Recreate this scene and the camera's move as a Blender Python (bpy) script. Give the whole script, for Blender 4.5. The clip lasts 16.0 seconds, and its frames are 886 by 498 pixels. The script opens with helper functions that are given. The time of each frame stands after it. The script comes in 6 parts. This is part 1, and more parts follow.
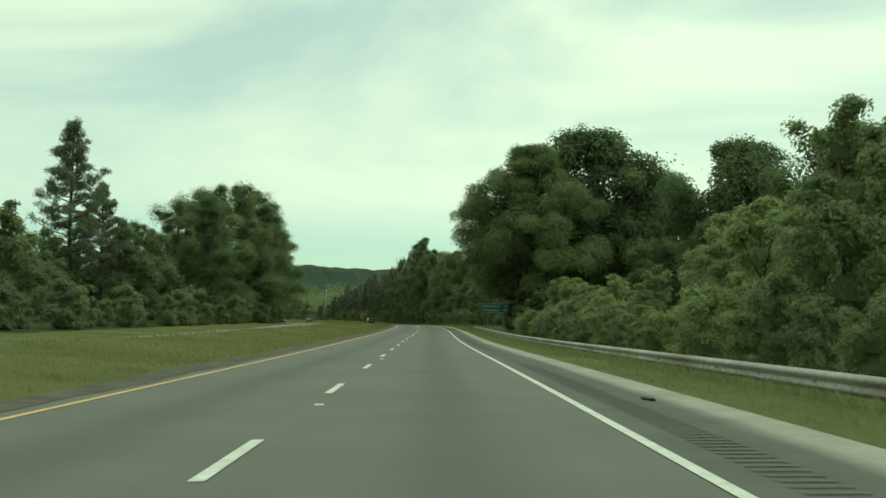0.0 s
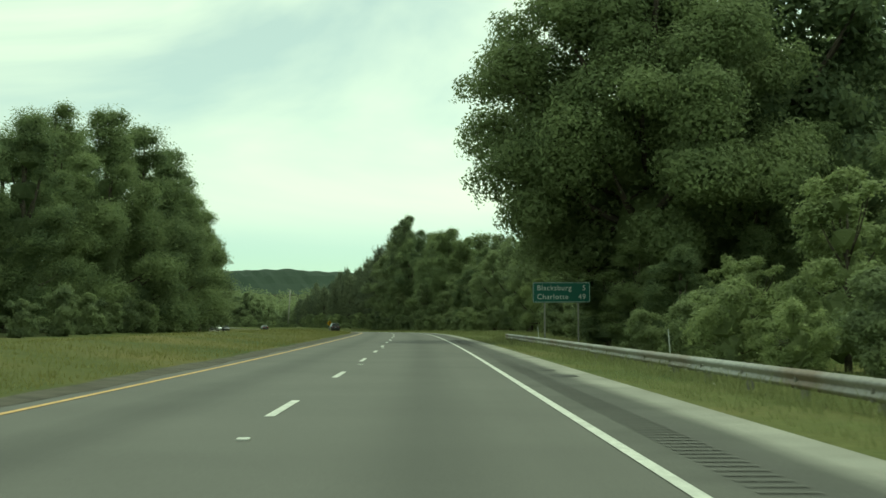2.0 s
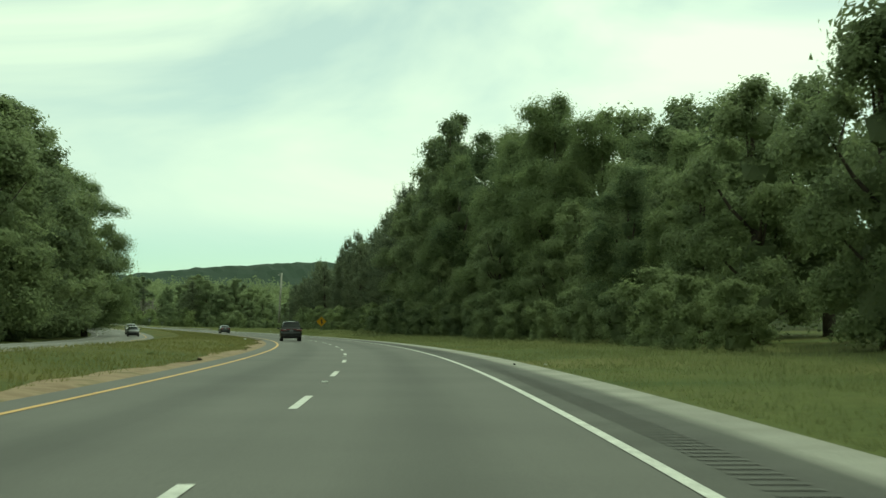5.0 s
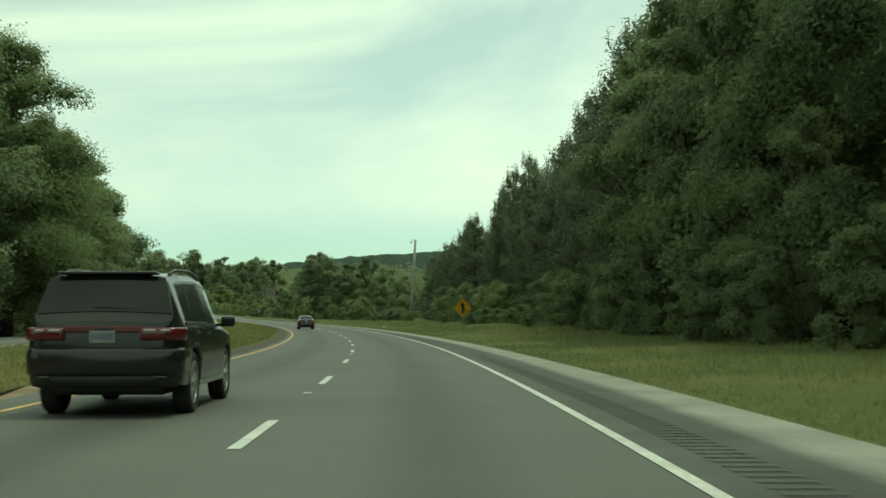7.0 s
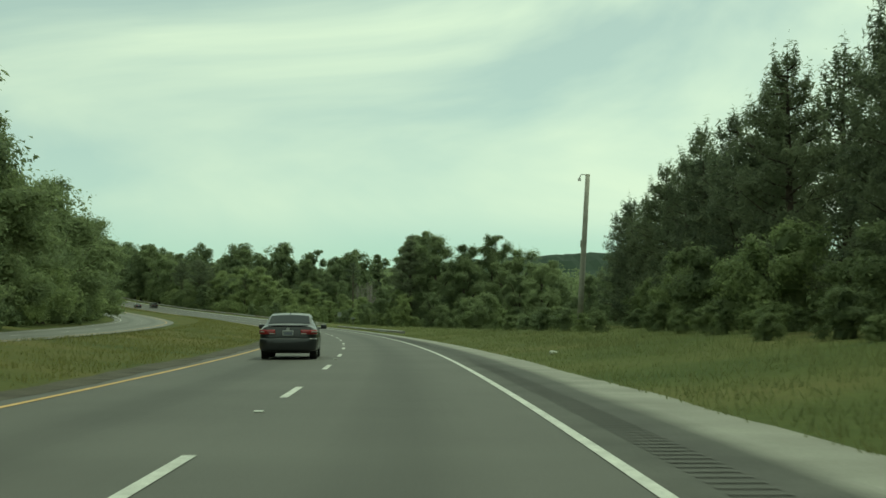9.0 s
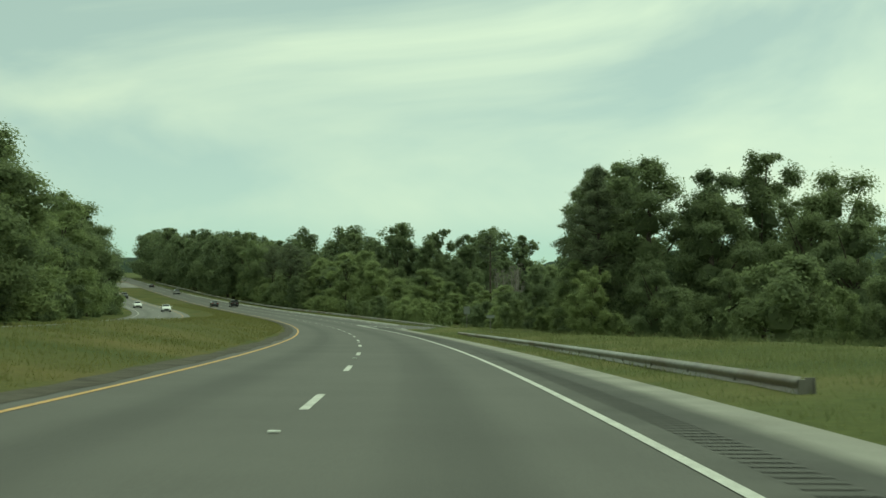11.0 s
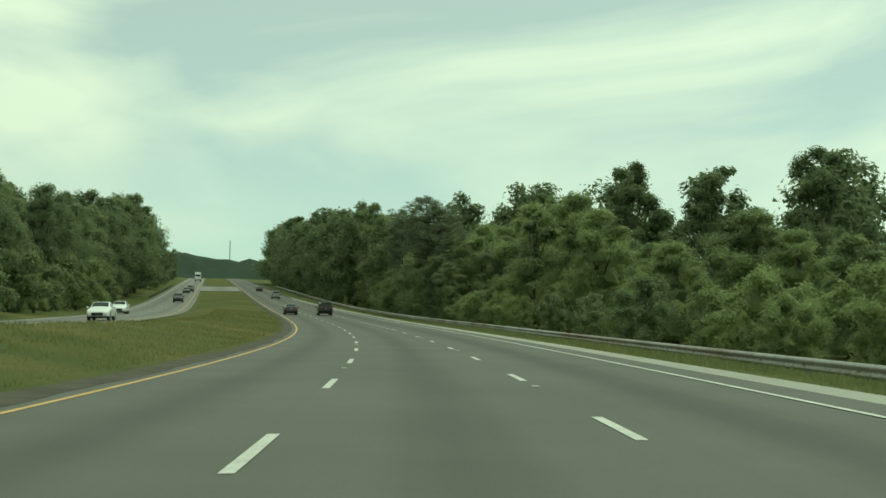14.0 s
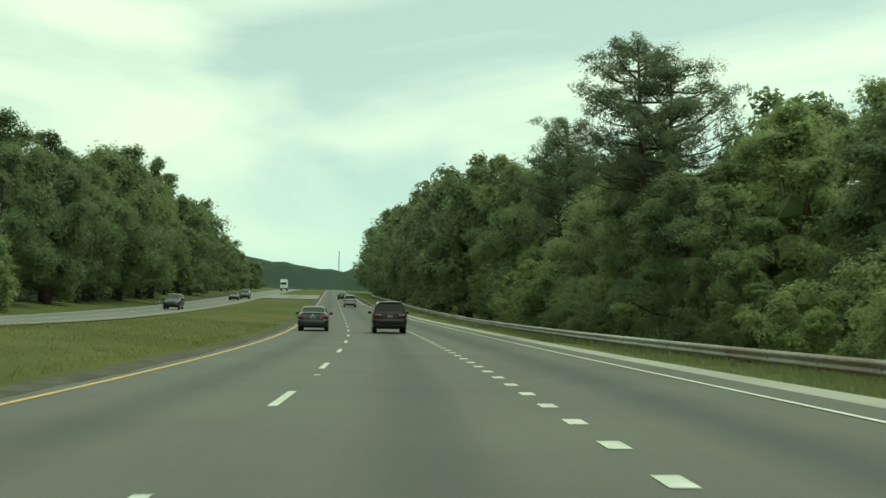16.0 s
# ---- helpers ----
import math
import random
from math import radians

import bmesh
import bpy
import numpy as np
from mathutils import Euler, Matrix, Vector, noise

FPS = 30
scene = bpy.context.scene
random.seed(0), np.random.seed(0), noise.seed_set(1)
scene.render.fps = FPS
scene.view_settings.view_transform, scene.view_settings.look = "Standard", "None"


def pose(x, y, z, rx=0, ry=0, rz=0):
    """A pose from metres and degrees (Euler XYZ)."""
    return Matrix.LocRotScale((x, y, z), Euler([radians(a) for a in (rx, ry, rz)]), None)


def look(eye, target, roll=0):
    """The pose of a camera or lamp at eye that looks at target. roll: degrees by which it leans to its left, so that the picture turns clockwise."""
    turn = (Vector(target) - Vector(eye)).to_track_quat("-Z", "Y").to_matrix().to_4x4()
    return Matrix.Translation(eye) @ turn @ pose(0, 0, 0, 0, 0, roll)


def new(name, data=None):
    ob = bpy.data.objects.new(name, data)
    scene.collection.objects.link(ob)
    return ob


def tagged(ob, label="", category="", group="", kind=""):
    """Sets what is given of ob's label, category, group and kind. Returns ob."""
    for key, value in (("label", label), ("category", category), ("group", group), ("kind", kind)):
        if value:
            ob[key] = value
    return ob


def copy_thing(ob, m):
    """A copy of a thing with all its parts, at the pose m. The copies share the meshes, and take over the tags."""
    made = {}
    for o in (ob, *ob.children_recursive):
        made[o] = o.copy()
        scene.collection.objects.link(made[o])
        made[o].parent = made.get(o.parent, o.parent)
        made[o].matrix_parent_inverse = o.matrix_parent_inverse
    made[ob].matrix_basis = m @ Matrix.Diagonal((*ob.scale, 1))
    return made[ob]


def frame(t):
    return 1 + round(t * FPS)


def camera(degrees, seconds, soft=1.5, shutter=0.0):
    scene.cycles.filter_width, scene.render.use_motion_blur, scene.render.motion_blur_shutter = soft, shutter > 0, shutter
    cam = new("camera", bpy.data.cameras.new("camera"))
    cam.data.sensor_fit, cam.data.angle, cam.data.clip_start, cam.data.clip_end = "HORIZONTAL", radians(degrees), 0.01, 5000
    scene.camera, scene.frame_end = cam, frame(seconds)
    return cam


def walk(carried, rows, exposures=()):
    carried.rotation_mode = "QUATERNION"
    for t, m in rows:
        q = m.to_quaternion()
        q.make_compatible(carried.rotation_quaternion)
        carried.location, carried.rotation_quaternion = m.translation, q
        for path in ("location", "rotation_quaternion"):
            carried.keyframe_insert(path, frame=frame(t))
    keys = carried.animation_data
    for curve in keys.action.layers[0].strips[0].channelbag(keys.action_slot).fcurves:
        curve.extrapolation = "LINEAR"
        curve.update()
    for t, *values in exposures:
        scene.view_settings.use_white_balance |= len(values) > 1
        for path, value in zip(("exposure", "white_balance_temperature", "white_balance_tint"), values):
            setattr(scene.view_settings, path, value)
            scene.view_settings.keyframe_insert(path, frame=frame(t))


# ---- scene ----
# ------------------------------------------------------------------ alignment
# stations along the drive in metres: heading in degrees to the left of +y, grade, bank, and the eye's distance
# from the white edge line of the right lane
HEADING = [(-200, 0), (0, 0.0), (39, -0.15), (78, -0.35), (98, -0.25), (118, 0.05), (137, 0.29), (157, 0.6), (176, 1.14),
           (196, 2.02), (216, 3.35), (235, 5.25), (255, 7.21), (274, 8.9), (294, 10.36), (314, 11.64), (333, 13.08),
           (353, 14.46), (372, 16.15), (392, 17.65), (431, 20.62), (470, 23.51), (490, 24.55), (510, 25.63),
           (529, 26.84), (549, 28.22), (568, 29.55), (588, 30.95), (608, 32.41), (627, 33.7), (650, 35.2), (690, 37.2),
           (740, 37.6), (1500, 37.6)]
GRADE = [(-200, -0.0068), (0, -0.0068), (39, -0.007), (78, -0.0033), (118, -0.0003), (157, -0.0013), (196, -0.0044), (235, -0.0064),
         (294, -0.0062), (333, -0.0028), (372, -0.0005), (412, 0.0013), (451, 0.0043), (490, 0.0074), (529, 0.0109),
         (568, 0.017), (608, 0.023), (660, 0.034), (720, 0.048), (780, 0.056), (1000, 0.056), (1250, 0.05), (1500, 0.0)]
BANK = [(-200, -1.09), (0, -1.09), (39, -0.56), (78, 0.06), (118, 0.36), (157, 0.42), (255, 0.44), (294, 0.23), (333, -0.08), (372, -0.01),
        (431, 0.39), (470, 0.55), (510, 0.28), (529, -0.07), (568, -0.42), (627, -0.75), (720, 0.0), (1500, 0.0)]
H = 0.873
INSET = [(-200, 1.86), (0, 1.86), (20, 1.88), (39, 1.82), (59, 1.72), (78, 1.66), (98, 1.68), (118, 1.72), (160, 1.70), (216, 1.74), (235, 1.72),
         (255, 1.72), (274, 1.69), (294, 1.70), (314, 1.70), (333, 1.58), (353, 1.46), (372, 1.47), (420, 1.80), (470, 2.14), (490, 2.16),
         (510, 2.0), (529, 1.84), (549, 1.80), (568, 1.76), (588, 1.76), (608, 1.74), (627, 1.70), (660, 1.6), (1500, 1.6)]
STEP = 1.0
ST = np.arange(-200, 1400 + STEP, STEP)


def lerp(rows, s):
    return np.interp(s, [r[0] for r in rows], [r[1] for r in rows])


def smooth(v, n):
    k = np.hanning(n + 2)[1:-1]
    return np.convolve(np.pad(v, n // 2, mode="edge"), k / k.sum(), mode="valid")[:len(v)]


YAW = np.radians(smooth(lerp(HEADING, ST), 15))
PX = np.concatenate([[0], np.cumsum(-np.sin(YAW[:-1]) * STEP)])
PY = np.concatenate([[0], np.cumsum(np.cos(YAW[:-1]) * STEP)])
PZ = np.concatenate([[0], np.cumsum(smooth(lerp(GRADE, ST), 15)[:-1] * STEP)])
AT0 = 200
PX, PY, PZ = PX - PX[AT0], PY - PY[AT0], PZ - PZ[AT0]
TILT = np.radians(smooth(lerp(BANK, ST), 15))
OFF = smooth(lerp(INSET, ST) * H, 21)


def along(s):
    """x, y and z of the drive line on the road, heading, bank and distance to the edge line at station s."""
    return tuple(np.interp(s, ST, a) for a in (PX, PY, PZ, YAW, TILT, OFF))


def spot(s, lat, up=0.0):
    """World place at station s, lat metres right of the white edge line, up metres over the road's plane there."""
    x, y, z, yaw, tilt, off = along(s)
    d = off + lat
    roadside = np.clip(d, -9, 6)
    return np.stack([x + np.cos(yaw) * d, y + np.sin(yaw) * d, z - np.tan(tilt) * roadside + up], -1)


# ------------------------------------------------------------------ camera
SPEED = 39.2
PITCH = [2.96, 2.91, 2.94, 3.0, 3.11, 3.15, 3.22, 3.28, 3.23, 3.14, 3.05, 2.93, 2.87, 2.94, 2.93, 2.92, 2.99, 3.12, 3.27,
         3.24, 3.32, 3.38, 3.45, 3.55, 3.75, 3.8, 3.86, 3.97, 4.14, 4.3, 4.41, 4.57, 4.79]
# sway of the car on its way: seconds, metres to the right, then degrees of yaw, pitch and roll
SWAY = [(0, 0.029, 0.27, -0.017, -0.283), (0.5, -0.038, 0.133, -0.017, -0.139), (1, -0.074, 0.054, 0.061, -0.229), (1.5, 0.025, 0.039, 0.043, -0.139),
         (2, 0.054, 0.014, 0.082, -0.125), (2.5, 0.01, -0.04, 0.111, -0.076), (3, 0.007, 0.202, 0.001, -0.082), (5.5, -0.026, -0.376, 0.111, 0.194),
         (6, 0.006, -0.014, 0.052, -0.008), (6.5, -0.026, 0.045, -0.033, -0.022), (7, -0.013, 0.072, -0.076, 0.013), (7.5, -0.008, 0.077, -0.185, 0.136),
         (8, -0.098, 0.186, -0.257, 0.048), (8.5, -0.061, 0.032, -0.019, -0.045), (9, 0.021, 0.028, -0.019, 0.011), (9.5, -0.005, -0.078, -0.075, 0.161),
         (12, 0.013, -0.075, -0.149, 0.218), (12.5, 0.01, 0.117, -0.2, 0.193), (13, -0.012, 0.003, -0.273, 0.263), (13.5, 0.023, 0.021, -0.206, 0.054),
         (14, -0.106, 0.074, -0.08, 0.167), (14.5, -0.061, 0.033, -0.042, 0.29), (15, -0.096, -0.061, -0.069, 0.359), (15.5, -0.08, -0.057, -0.087, 0.325),
         (16, -0.035, -0.166, -0.033, 0.15)]
cam = camera(37.65, 16.0, soft=1.5, shutter=0.07)
rows = []
for k in range(81):
    t = k / 5
    x, y, z, yaw, tilt, off = (float(v) for v in along(t * SPEED))
    pitch = float(np.interp(t, np.arange(33) / 2, PITCH))
    side, turn, nod, roll = (float(np.interp(t, [r[0] for r in SWAY], [r[k] for r in SWAY])) for k in (1, 2, 3, 4))
    x, y = x + math.cos(yaw) * side, y + math.sin(yaw) * side
    rows.append((t, pose(x, y, z + H, 0, 0, math.degrees(yaw) - 0.826 + turn) @ pose(0, 0, 0, 90 + pitch + nod, 0, 0)
                 @ pose(0, 0, 0, 0, 0, -math.degrees(tilt) + roll)))
walk(cam, rows, [(t, e, 7480, -34) for t, e in ((0, -0.06), (1.5, 0.10), (3.0, 0.10), (5.5, 0.06), (7.5, -0.02), (9.5, -0.20), (12, -0.20), (13.5, -0.13), (14.5, -0.02), (16, 0.14))])

# ------------------------------------------------------------------ sky and sun
SUN_AZ, SUN_EL = radians(-60), radians(69)      # to the right of the road's first heading, high
world = bpy.data.worlds.new("sky")
scene.world = world
world.use_nodes = True
wn, wl = world.node_tree.nodes, world.node_tree.links
wn.clear()


def wnode(kind, **kw):
    n = wn.new(kind)
    for k, v in kw.items():
        n.inputs[k].default_value = v
    return n


sky = wn.new("ShaderNodeTexSky")
sky.sky_type, sky.sun_disc = "NISHITA", False
sky.sun_elevation, sky.sun_rotation = SUN_EL, -SUN_AZ
sky.altitude = 1500
sky.air_density, sky.dust_density, sky.ozone_density = 1.0, 0.2, 2.2
coord = wn.new("ShaderNodeTexCoord")
stretch = wnode("ShaderNodeMapping")
stretch.inputs["Scale"].default_value = (1.0, 1.3, 3.4)
stretch.inputs["Rotation"].default_value = (0.10, -0.12, 0.35)
cloud = wnode("ShaderNodeTexNoise", Scale=1.9, Detail=6.0, Roughness=0.5, Distortion=0.9)
ramp = wn.new("ShaderNodeValToRGB")
ramp.color_ramp.elements[0].position, ramp.color_ramp.elements[1].position = 0.38, 0.62
ramp.color_ramp.elements[0].color = (0.45, 0.45, 0.45, 1)
ramp.color_ramp.elements[1].color = (0.96, 0.96, 0.96, 1)
wmix = wn.new("ShaderNodeMix")
wmix.data_type = "RGBA"
wmix.inputs["B"].default_value = (8.9, 9.0, 8.7, 1)
bg = wnode("ShaderNodeBackground", Strength=0.115)
wout = wn.new("ShaderNodeOutputWorld")
wl.new(coord.outputs["Generated"], stretch.inputs["Vector"])
wl.new(stretch.outputs["Vector"], cloud.inputs["Vector"])
wl.new(cloud.outputs["Fac"], ramp.inputs["Fac"])
# the cloud sheet thins out towards the horizon
height = wn.new("ShaderNodeSeparateXYZ")
wl.new(coord.outputs["Generated"], height.inputs["Vector"])
thin = wn.new("ShaderNodeMapRange")
thin.interpolation_type = "SMOOTHSTEP"
thin.inputs["From Min"].default_value, thin.inputs["From Max"].default_value = 0.035, 0.095
thin.inputs["To Min"].default_value, thin.inputs["To Max"].default_value = 0.10, 1.0
wl.new(height.outputs["Z"], thin.inputs["Value"])
cover = wn.new("ShaderNodeMath")
cover.operation = "MULTIPLY"
wl.new(ramp.outputs["Color"], cover.inputs[0]), wl.new(thin.outputs["Result"], cover.inputs[1])
wl.new(cover.outputs["Value"], wmix.inputs["Factor"])
# thin cloud is brighter towards the sun
toward = wn.new("ShaderNodeVectorMath")
toward.operation = "DOT_PRODUCT"
toward.inputs[1].default_value = (-math.sin(SUN_AZ) * math.cos(SUN_EL), math.cos(SUN_AZ) * math.cos(SUN_EL), math.sin(SUN_EL))
wl.new(coord.outputs["Generated"], toward.inputs[0])
glow = wn.new("ShaderNodeMapRange")
glow.inputs["From Min"].default_value, glow.inputs["From Max"].default_value = -0.1, 0.8
glow.inputs["To Min"].default_value, glow.inputs["To Max"].default_value = 7.6, 10.8
wl.new(toward.outputs["Value"], glow.inputs["Value"])
tone = wn.new("ShaderNodeCombineColor")
for ch in ("Red", "Green", "Blue"):
    wl.new(glow.outputs["Result"], tone.inputs[ch])
wl.new(tone.outputs["Color"], wmix.inputs["B"])
wl.new(sky.outputs["Color"], wmix.inputs["A"])
wl.new(wmix.outputs["Result"], bg.inputs["Color"])
wl.new(bg.outputs["Background"], wout.inputs["Surface"])

sun_data = bpy.data.lights.new("sun", "SUN")
sun_data.energy, sun_data.angle, sun_data.color = 1.45, radians(3.0), (1.0, 0.96, 0.88)
sun = new("sun", sun_data)
sun.matrix_world = look((0, 0, 0), (math.sin(SUN_AZ) * math.cos(SUN_EL), -math.cos(SUN_AZ) * math.cos(SUN_EL), -math.sin(SUN_EL)))


# ------------------------------------------------------------------ materials
def material(name, rough=0.8, metal=0.0, spec=0.3):
    m = bpy.data.materials.new(name)
    m.use_nodes = True
    p = m.node_tree.nodes["Principled BSDF"]
    p.inputs["Roughness"].default_value, p.inputs["Metallic"].default_value = rough, metal
    p.inputs["Specular IOR Level"].default_value = spec
    return m, m.node_tree.nodes, m.node_tree.links, p


def noisy(name, colours, scale, rough=0.8, metal=0.0, spec=0.3, bump=0.0, bump_scale=None, per="", second=0.0, second_scale=1.0):
    """A surface whose colour runs through the given ones by noise, with fine relief; per: 'object' or 'island' adds a value shift."""
    m, n, l, p = material(name, rough, metal, spec)
    tc = n.new("ShaderNodeTexCoord")
    ns = n.new("ShaderNodeTexNoise")
    ns.inputs["Scale"].default_value, ns.inputs["Detail"].default_value = scale, 6
    l.new(tc.outputs["Object"], ns.inputs["Vector"])
    rp = n.new("ShaderNodeValToRGB")
    for k, c in enumerate(colours):
        pos = 0.3 + 0.4 * k / max(1, len(colours) - 1)
        e = rp.color_ramp.elements[k] if k < 2 else rp.color_ramp.elements.new(pos)
        e.position, e.color = pos, (*c, 1)
    l.new(ns.outputs["Fac"], rp.inputs["Fac"])
    out = rp.outputs["Color"]
    if per or second:
        hsv = n.new("ShaderNodeHueSaturation")
        l.new(out, hsv.inputs["Color"])
        val = None
        if per:
            src = n.new("ShaderNodeObjectInfo" if per == "object" else "ShaderNodeNewGeometry")
            mr = n.new("ShaderNodeMapRange")
            mr.inputs["To Min"].default_value, mr.inputs["To Max"].default_value = 0.72, 1.3
            l.new(src.outputs["Random" if per == "object" else "Random Per Island"], mr.inputs["Value"])
            val = mr.outputs["Result"]
        if second:
            n2 = n.new("ShaderNodeTexNoise")
            n2.inputs["Scale"].default_value, n2.inputs["Detail"].default_value = second_scale, 3
            l.new(tc.outputs["Object"], n2.inputs["Vector"])
            m2 = n.new("ShaderNodeMapRange")
            m2.inputs["From Min"].default_value, m2.inputs["From Max"].default_value = 0.3, 0.7
            m2.inputs["To Min"].default_value, m2.inputs["To Max"].default_value = 1 - second, 1 + second
            l.new(n2.outputs["Fac"], m2.inputs["Value"])
            if val:
                mm = n.new("ShaderNodeMath")
                mm.operation = "MULTIPLY"
                l.new(val, mm.inputs[0]), l.new(m2.outputs["Result"], mm.inputs[1])
                val = mm.outputs["Value"]
            else:
                val = m2.outputs["Result"]
        l.new(val, hsv.inputs["Value"])
        out = hsv.outputs["Color"]
    l.new(out, p.inputs["Base Color"])
    if bump:
        nb = n.new("ShaderNodeTexNoise")
        nb.inputs["Scale"].default_value, nb.inputs["Detail"].default_value = bump_scale or scale * 6, 4
        l.new(tc.outputs["Object"], nb.inputs["Vector"])
        b = n.new("ShaderNodeBump")
        b.inputs["Strength"].default_value, b.inputs["Distance"].default_value = bump, 0.02
        l.new(nb.outputs["Fac"], b.inputs["Height"])
        l.new(b.outputs["Normal"], p.inputs["Normal"])
    return m


def leafy(name, dark, light, through_share=0.35, gloss=0.22):
    """Leaves: matt and partly see-through to light, each tree and each leaf a little different."""
    m, n, l, p = material(name, 0.6, 0.0, gloss)
    geo, info = n.new("ShaderNodeNewGeometry"), n.new("ShaderNodeObjectInfo")
    tc = n.new("ShaderNodeTexCoord")
    ns = n.new("ShaderNodeTexNoise")
    ns.inputs["Scale"].default_value, ns.inputs["Detail"].default_value = 0.55, 3
    l.new(tc.outputs["Object"], ns.inputs["Vector"])
    add = n.new("ShaderNodeMath")
    add.operation = "MULTIPLY_ADD"
    add.inputs[1].default_value = 0.28
    l.new(geo.outputs["Random Per Island"], add.inputs[0]), l.new(ns.outputs["Fac"], add.inputs[2])
    add2 = n.new("ShaderNodeMath")
    add2.operation = "MULTIPLY_ADD"
    add2.inputs[1].default_value = 0.45
    l.new(info.outputs["Random"], add2.inputs[0]), l.new(add.outputs["Value"], add2.inputs[2])
    rp = n.new("ShaderNodeValToRGB")
    rp.color_ramp.elements[0].position, rp.color_ramp.elements[1].position = 0.42, 1.08
    rp.color_ramp.elements[0].color, rp.color_ramp.elements[1].color = (*dark, 1), (*light, 1)
    l.new(add2.outputs["Value"], rp.inputs["Fac"])
    l.new(rp.outputs["Color"], p.inputs["Base Color"])
    tr = n.new("ShaderNodeBsdfTranslucent")
    l.new(rp.outputs["Color"], tr.inputs["Color"])
    mx = n.new("ShaderNodeMixShader")
    mx.inputs["Fac"].default_value = through_share
    l.new(p.outputs["BSDF"], mx.inputs[1]), l.new(tr.outputs["BSDF"], mx.inputs[2])
    l.new(mx.outputs["Shader"], n["Material Output"].inputs["Surface"])
    return m


def asphalt(name, base, streak, centres, width):
    """Road surface: aggregate grain, patches, and long streaks at the given distances across (from the UV map)."""
    m, n, l, p = material(name, 0.75, 0.0, 0.35)
    tc = n.new("ShaderNodeTexCoord")
    fine, big, long_ = (n.new("ShaderNodeTexNoise") for _ in range(3))
    fine.inputs["Scale"].default_value, fine.inputs["Detail"].default_value = 60, 4
    big.inputs["Scale"].default_value, big.inputs["Detail"].default_value = 0.35, 5
    l.new(tc.outputs["Object"], fine.inputs["Vector"]), l.new(tc.outputs["Object"], big.inputs["Vector"])
    mp = n.new("ShaderNodeMapping")
    mp.inputs["Scale"].default_value = (3.0, 0.03, 1)
    l.new(tc.outputs["UV"], mp.inputs["Vector"])
    long_.inputs["Scale"].default_value, long_.inputs["Detail"].default_value = 1.0, 5
    l.new(mp.outputs["Vector"], long_.inputs["Vector"])
    sep = n.new("ShaderNodeSeparateXYZ")
    l.new(tc.outputs["UV"], sep.inputs["Vector"])
    total = None
    for c in centres:
        d = n.new("ShaderNodeMath")
        d.operation = "SUBTRACT"
        d.inputs[1].default_value = c
        l.new(sep.outputs["X"], d.inputs[0])
        a = n.new("ShaderNodeMath")
        a.operation = "ABSOLUTE"
        l.new(d.outputs["Value"], a.inputs[0])
        r = n.new("ShaderNodeMapRange")
        r.interpolation_type = "SMOOTHSTEP"
        r.inputs["From Min"].default_value, r.inputs["From Max"].default_value = 0.0, width
        r.inputs["To Min"].default_value, r.inputs["To Max"].default_value = 1.0, 0.0
        l.new(a.outputs["Value"], r.inputs["Value"])
        if total is None:
            total = r.outputs["Result"]
        else:
            s = n.new("ShaderNodeMath")
            s.operation = "ADD"
            l.new(total, s.inputs[0]), l.new(r.outputs["Result"], s.inputs[1])
            total = s.outputs["Value"]
    fac = n.new("ShaderNodeMath")
    fac.operation = "MULTIPLY_ADD"
    fac.inputs[1].default_value, fac.inputs[2].default_value = 0.9, -0.45
    l.new(long_.outputs["Fac"], fac.inputs[0])
    tot = n.new("ShaderNodeMath")
    tot.operation = "ADD"
    tot.use_clamp = True
    if total is not None:
        l.new(total, tot.inputs[0])
    l.new(fac.outputs["Value"], tot.inputs[1])
    mix = n.new("ShaderNodeMix")
    mix.data_type = "RGBA"
    mix.inputs["A"].default_value, mix.inputs["B"].default_value = (*base, 1), (*streak, 1)
    l.new(tot.outputs["Value"], mix.inputs["Factor"])
    hsv = n.new("ShaderNodeHueSaturation")
    v1 = n.new("ShaderNodeMapRange")
    v1.inputs["From Min"].default_value, v1.inputs["From Max"].default_value = 0.3, 0.7
    v1.inputs["To Min"].default_value, v1.inputs["To Max"].default_value = 0.88, 1.1
    l.new(big.outputs["Fac"], v1.inputs["Value"])
    v2 = n.new("ShaderNodeMapRange")
    v2.inputs["From Min"].default_value, v2.inputs["From Max"].default_value = 0.25, 0.75
    v2.inputs["To Min"].default_value, v2.inputs["To Max"].default_value = 0.8, 1.2
    l.new(fine.outputs["Fac"], v2.inputs["Value"])
    mm = n.new("ShaderNodeMath")
    mm.operation = "MULTIPLY"
    l.new(v1.outputs["Result"], mm.inputs[0]), l.new(v2.outputs["Result"], mm.inputs[1])
    l.new(mm.outputs["Value"], hsv.inputs["Value"])
    l.new(mix.outputs["Result"], hsv.inputs["Color"])
    l.new(hsv.outputs["Color"], p.inputs["Base Color"])
    b = n.new("ShaderNodeBump")
    b.inputs["Strength"].default_value, b.inputs["Distance"].default_value = 0.35, 0.004
    l.new(fine.outputs["Fac"], b.inputs["Height"]), l.new(b.outputs["Normal"], p.inputs["Normal"])
    return m


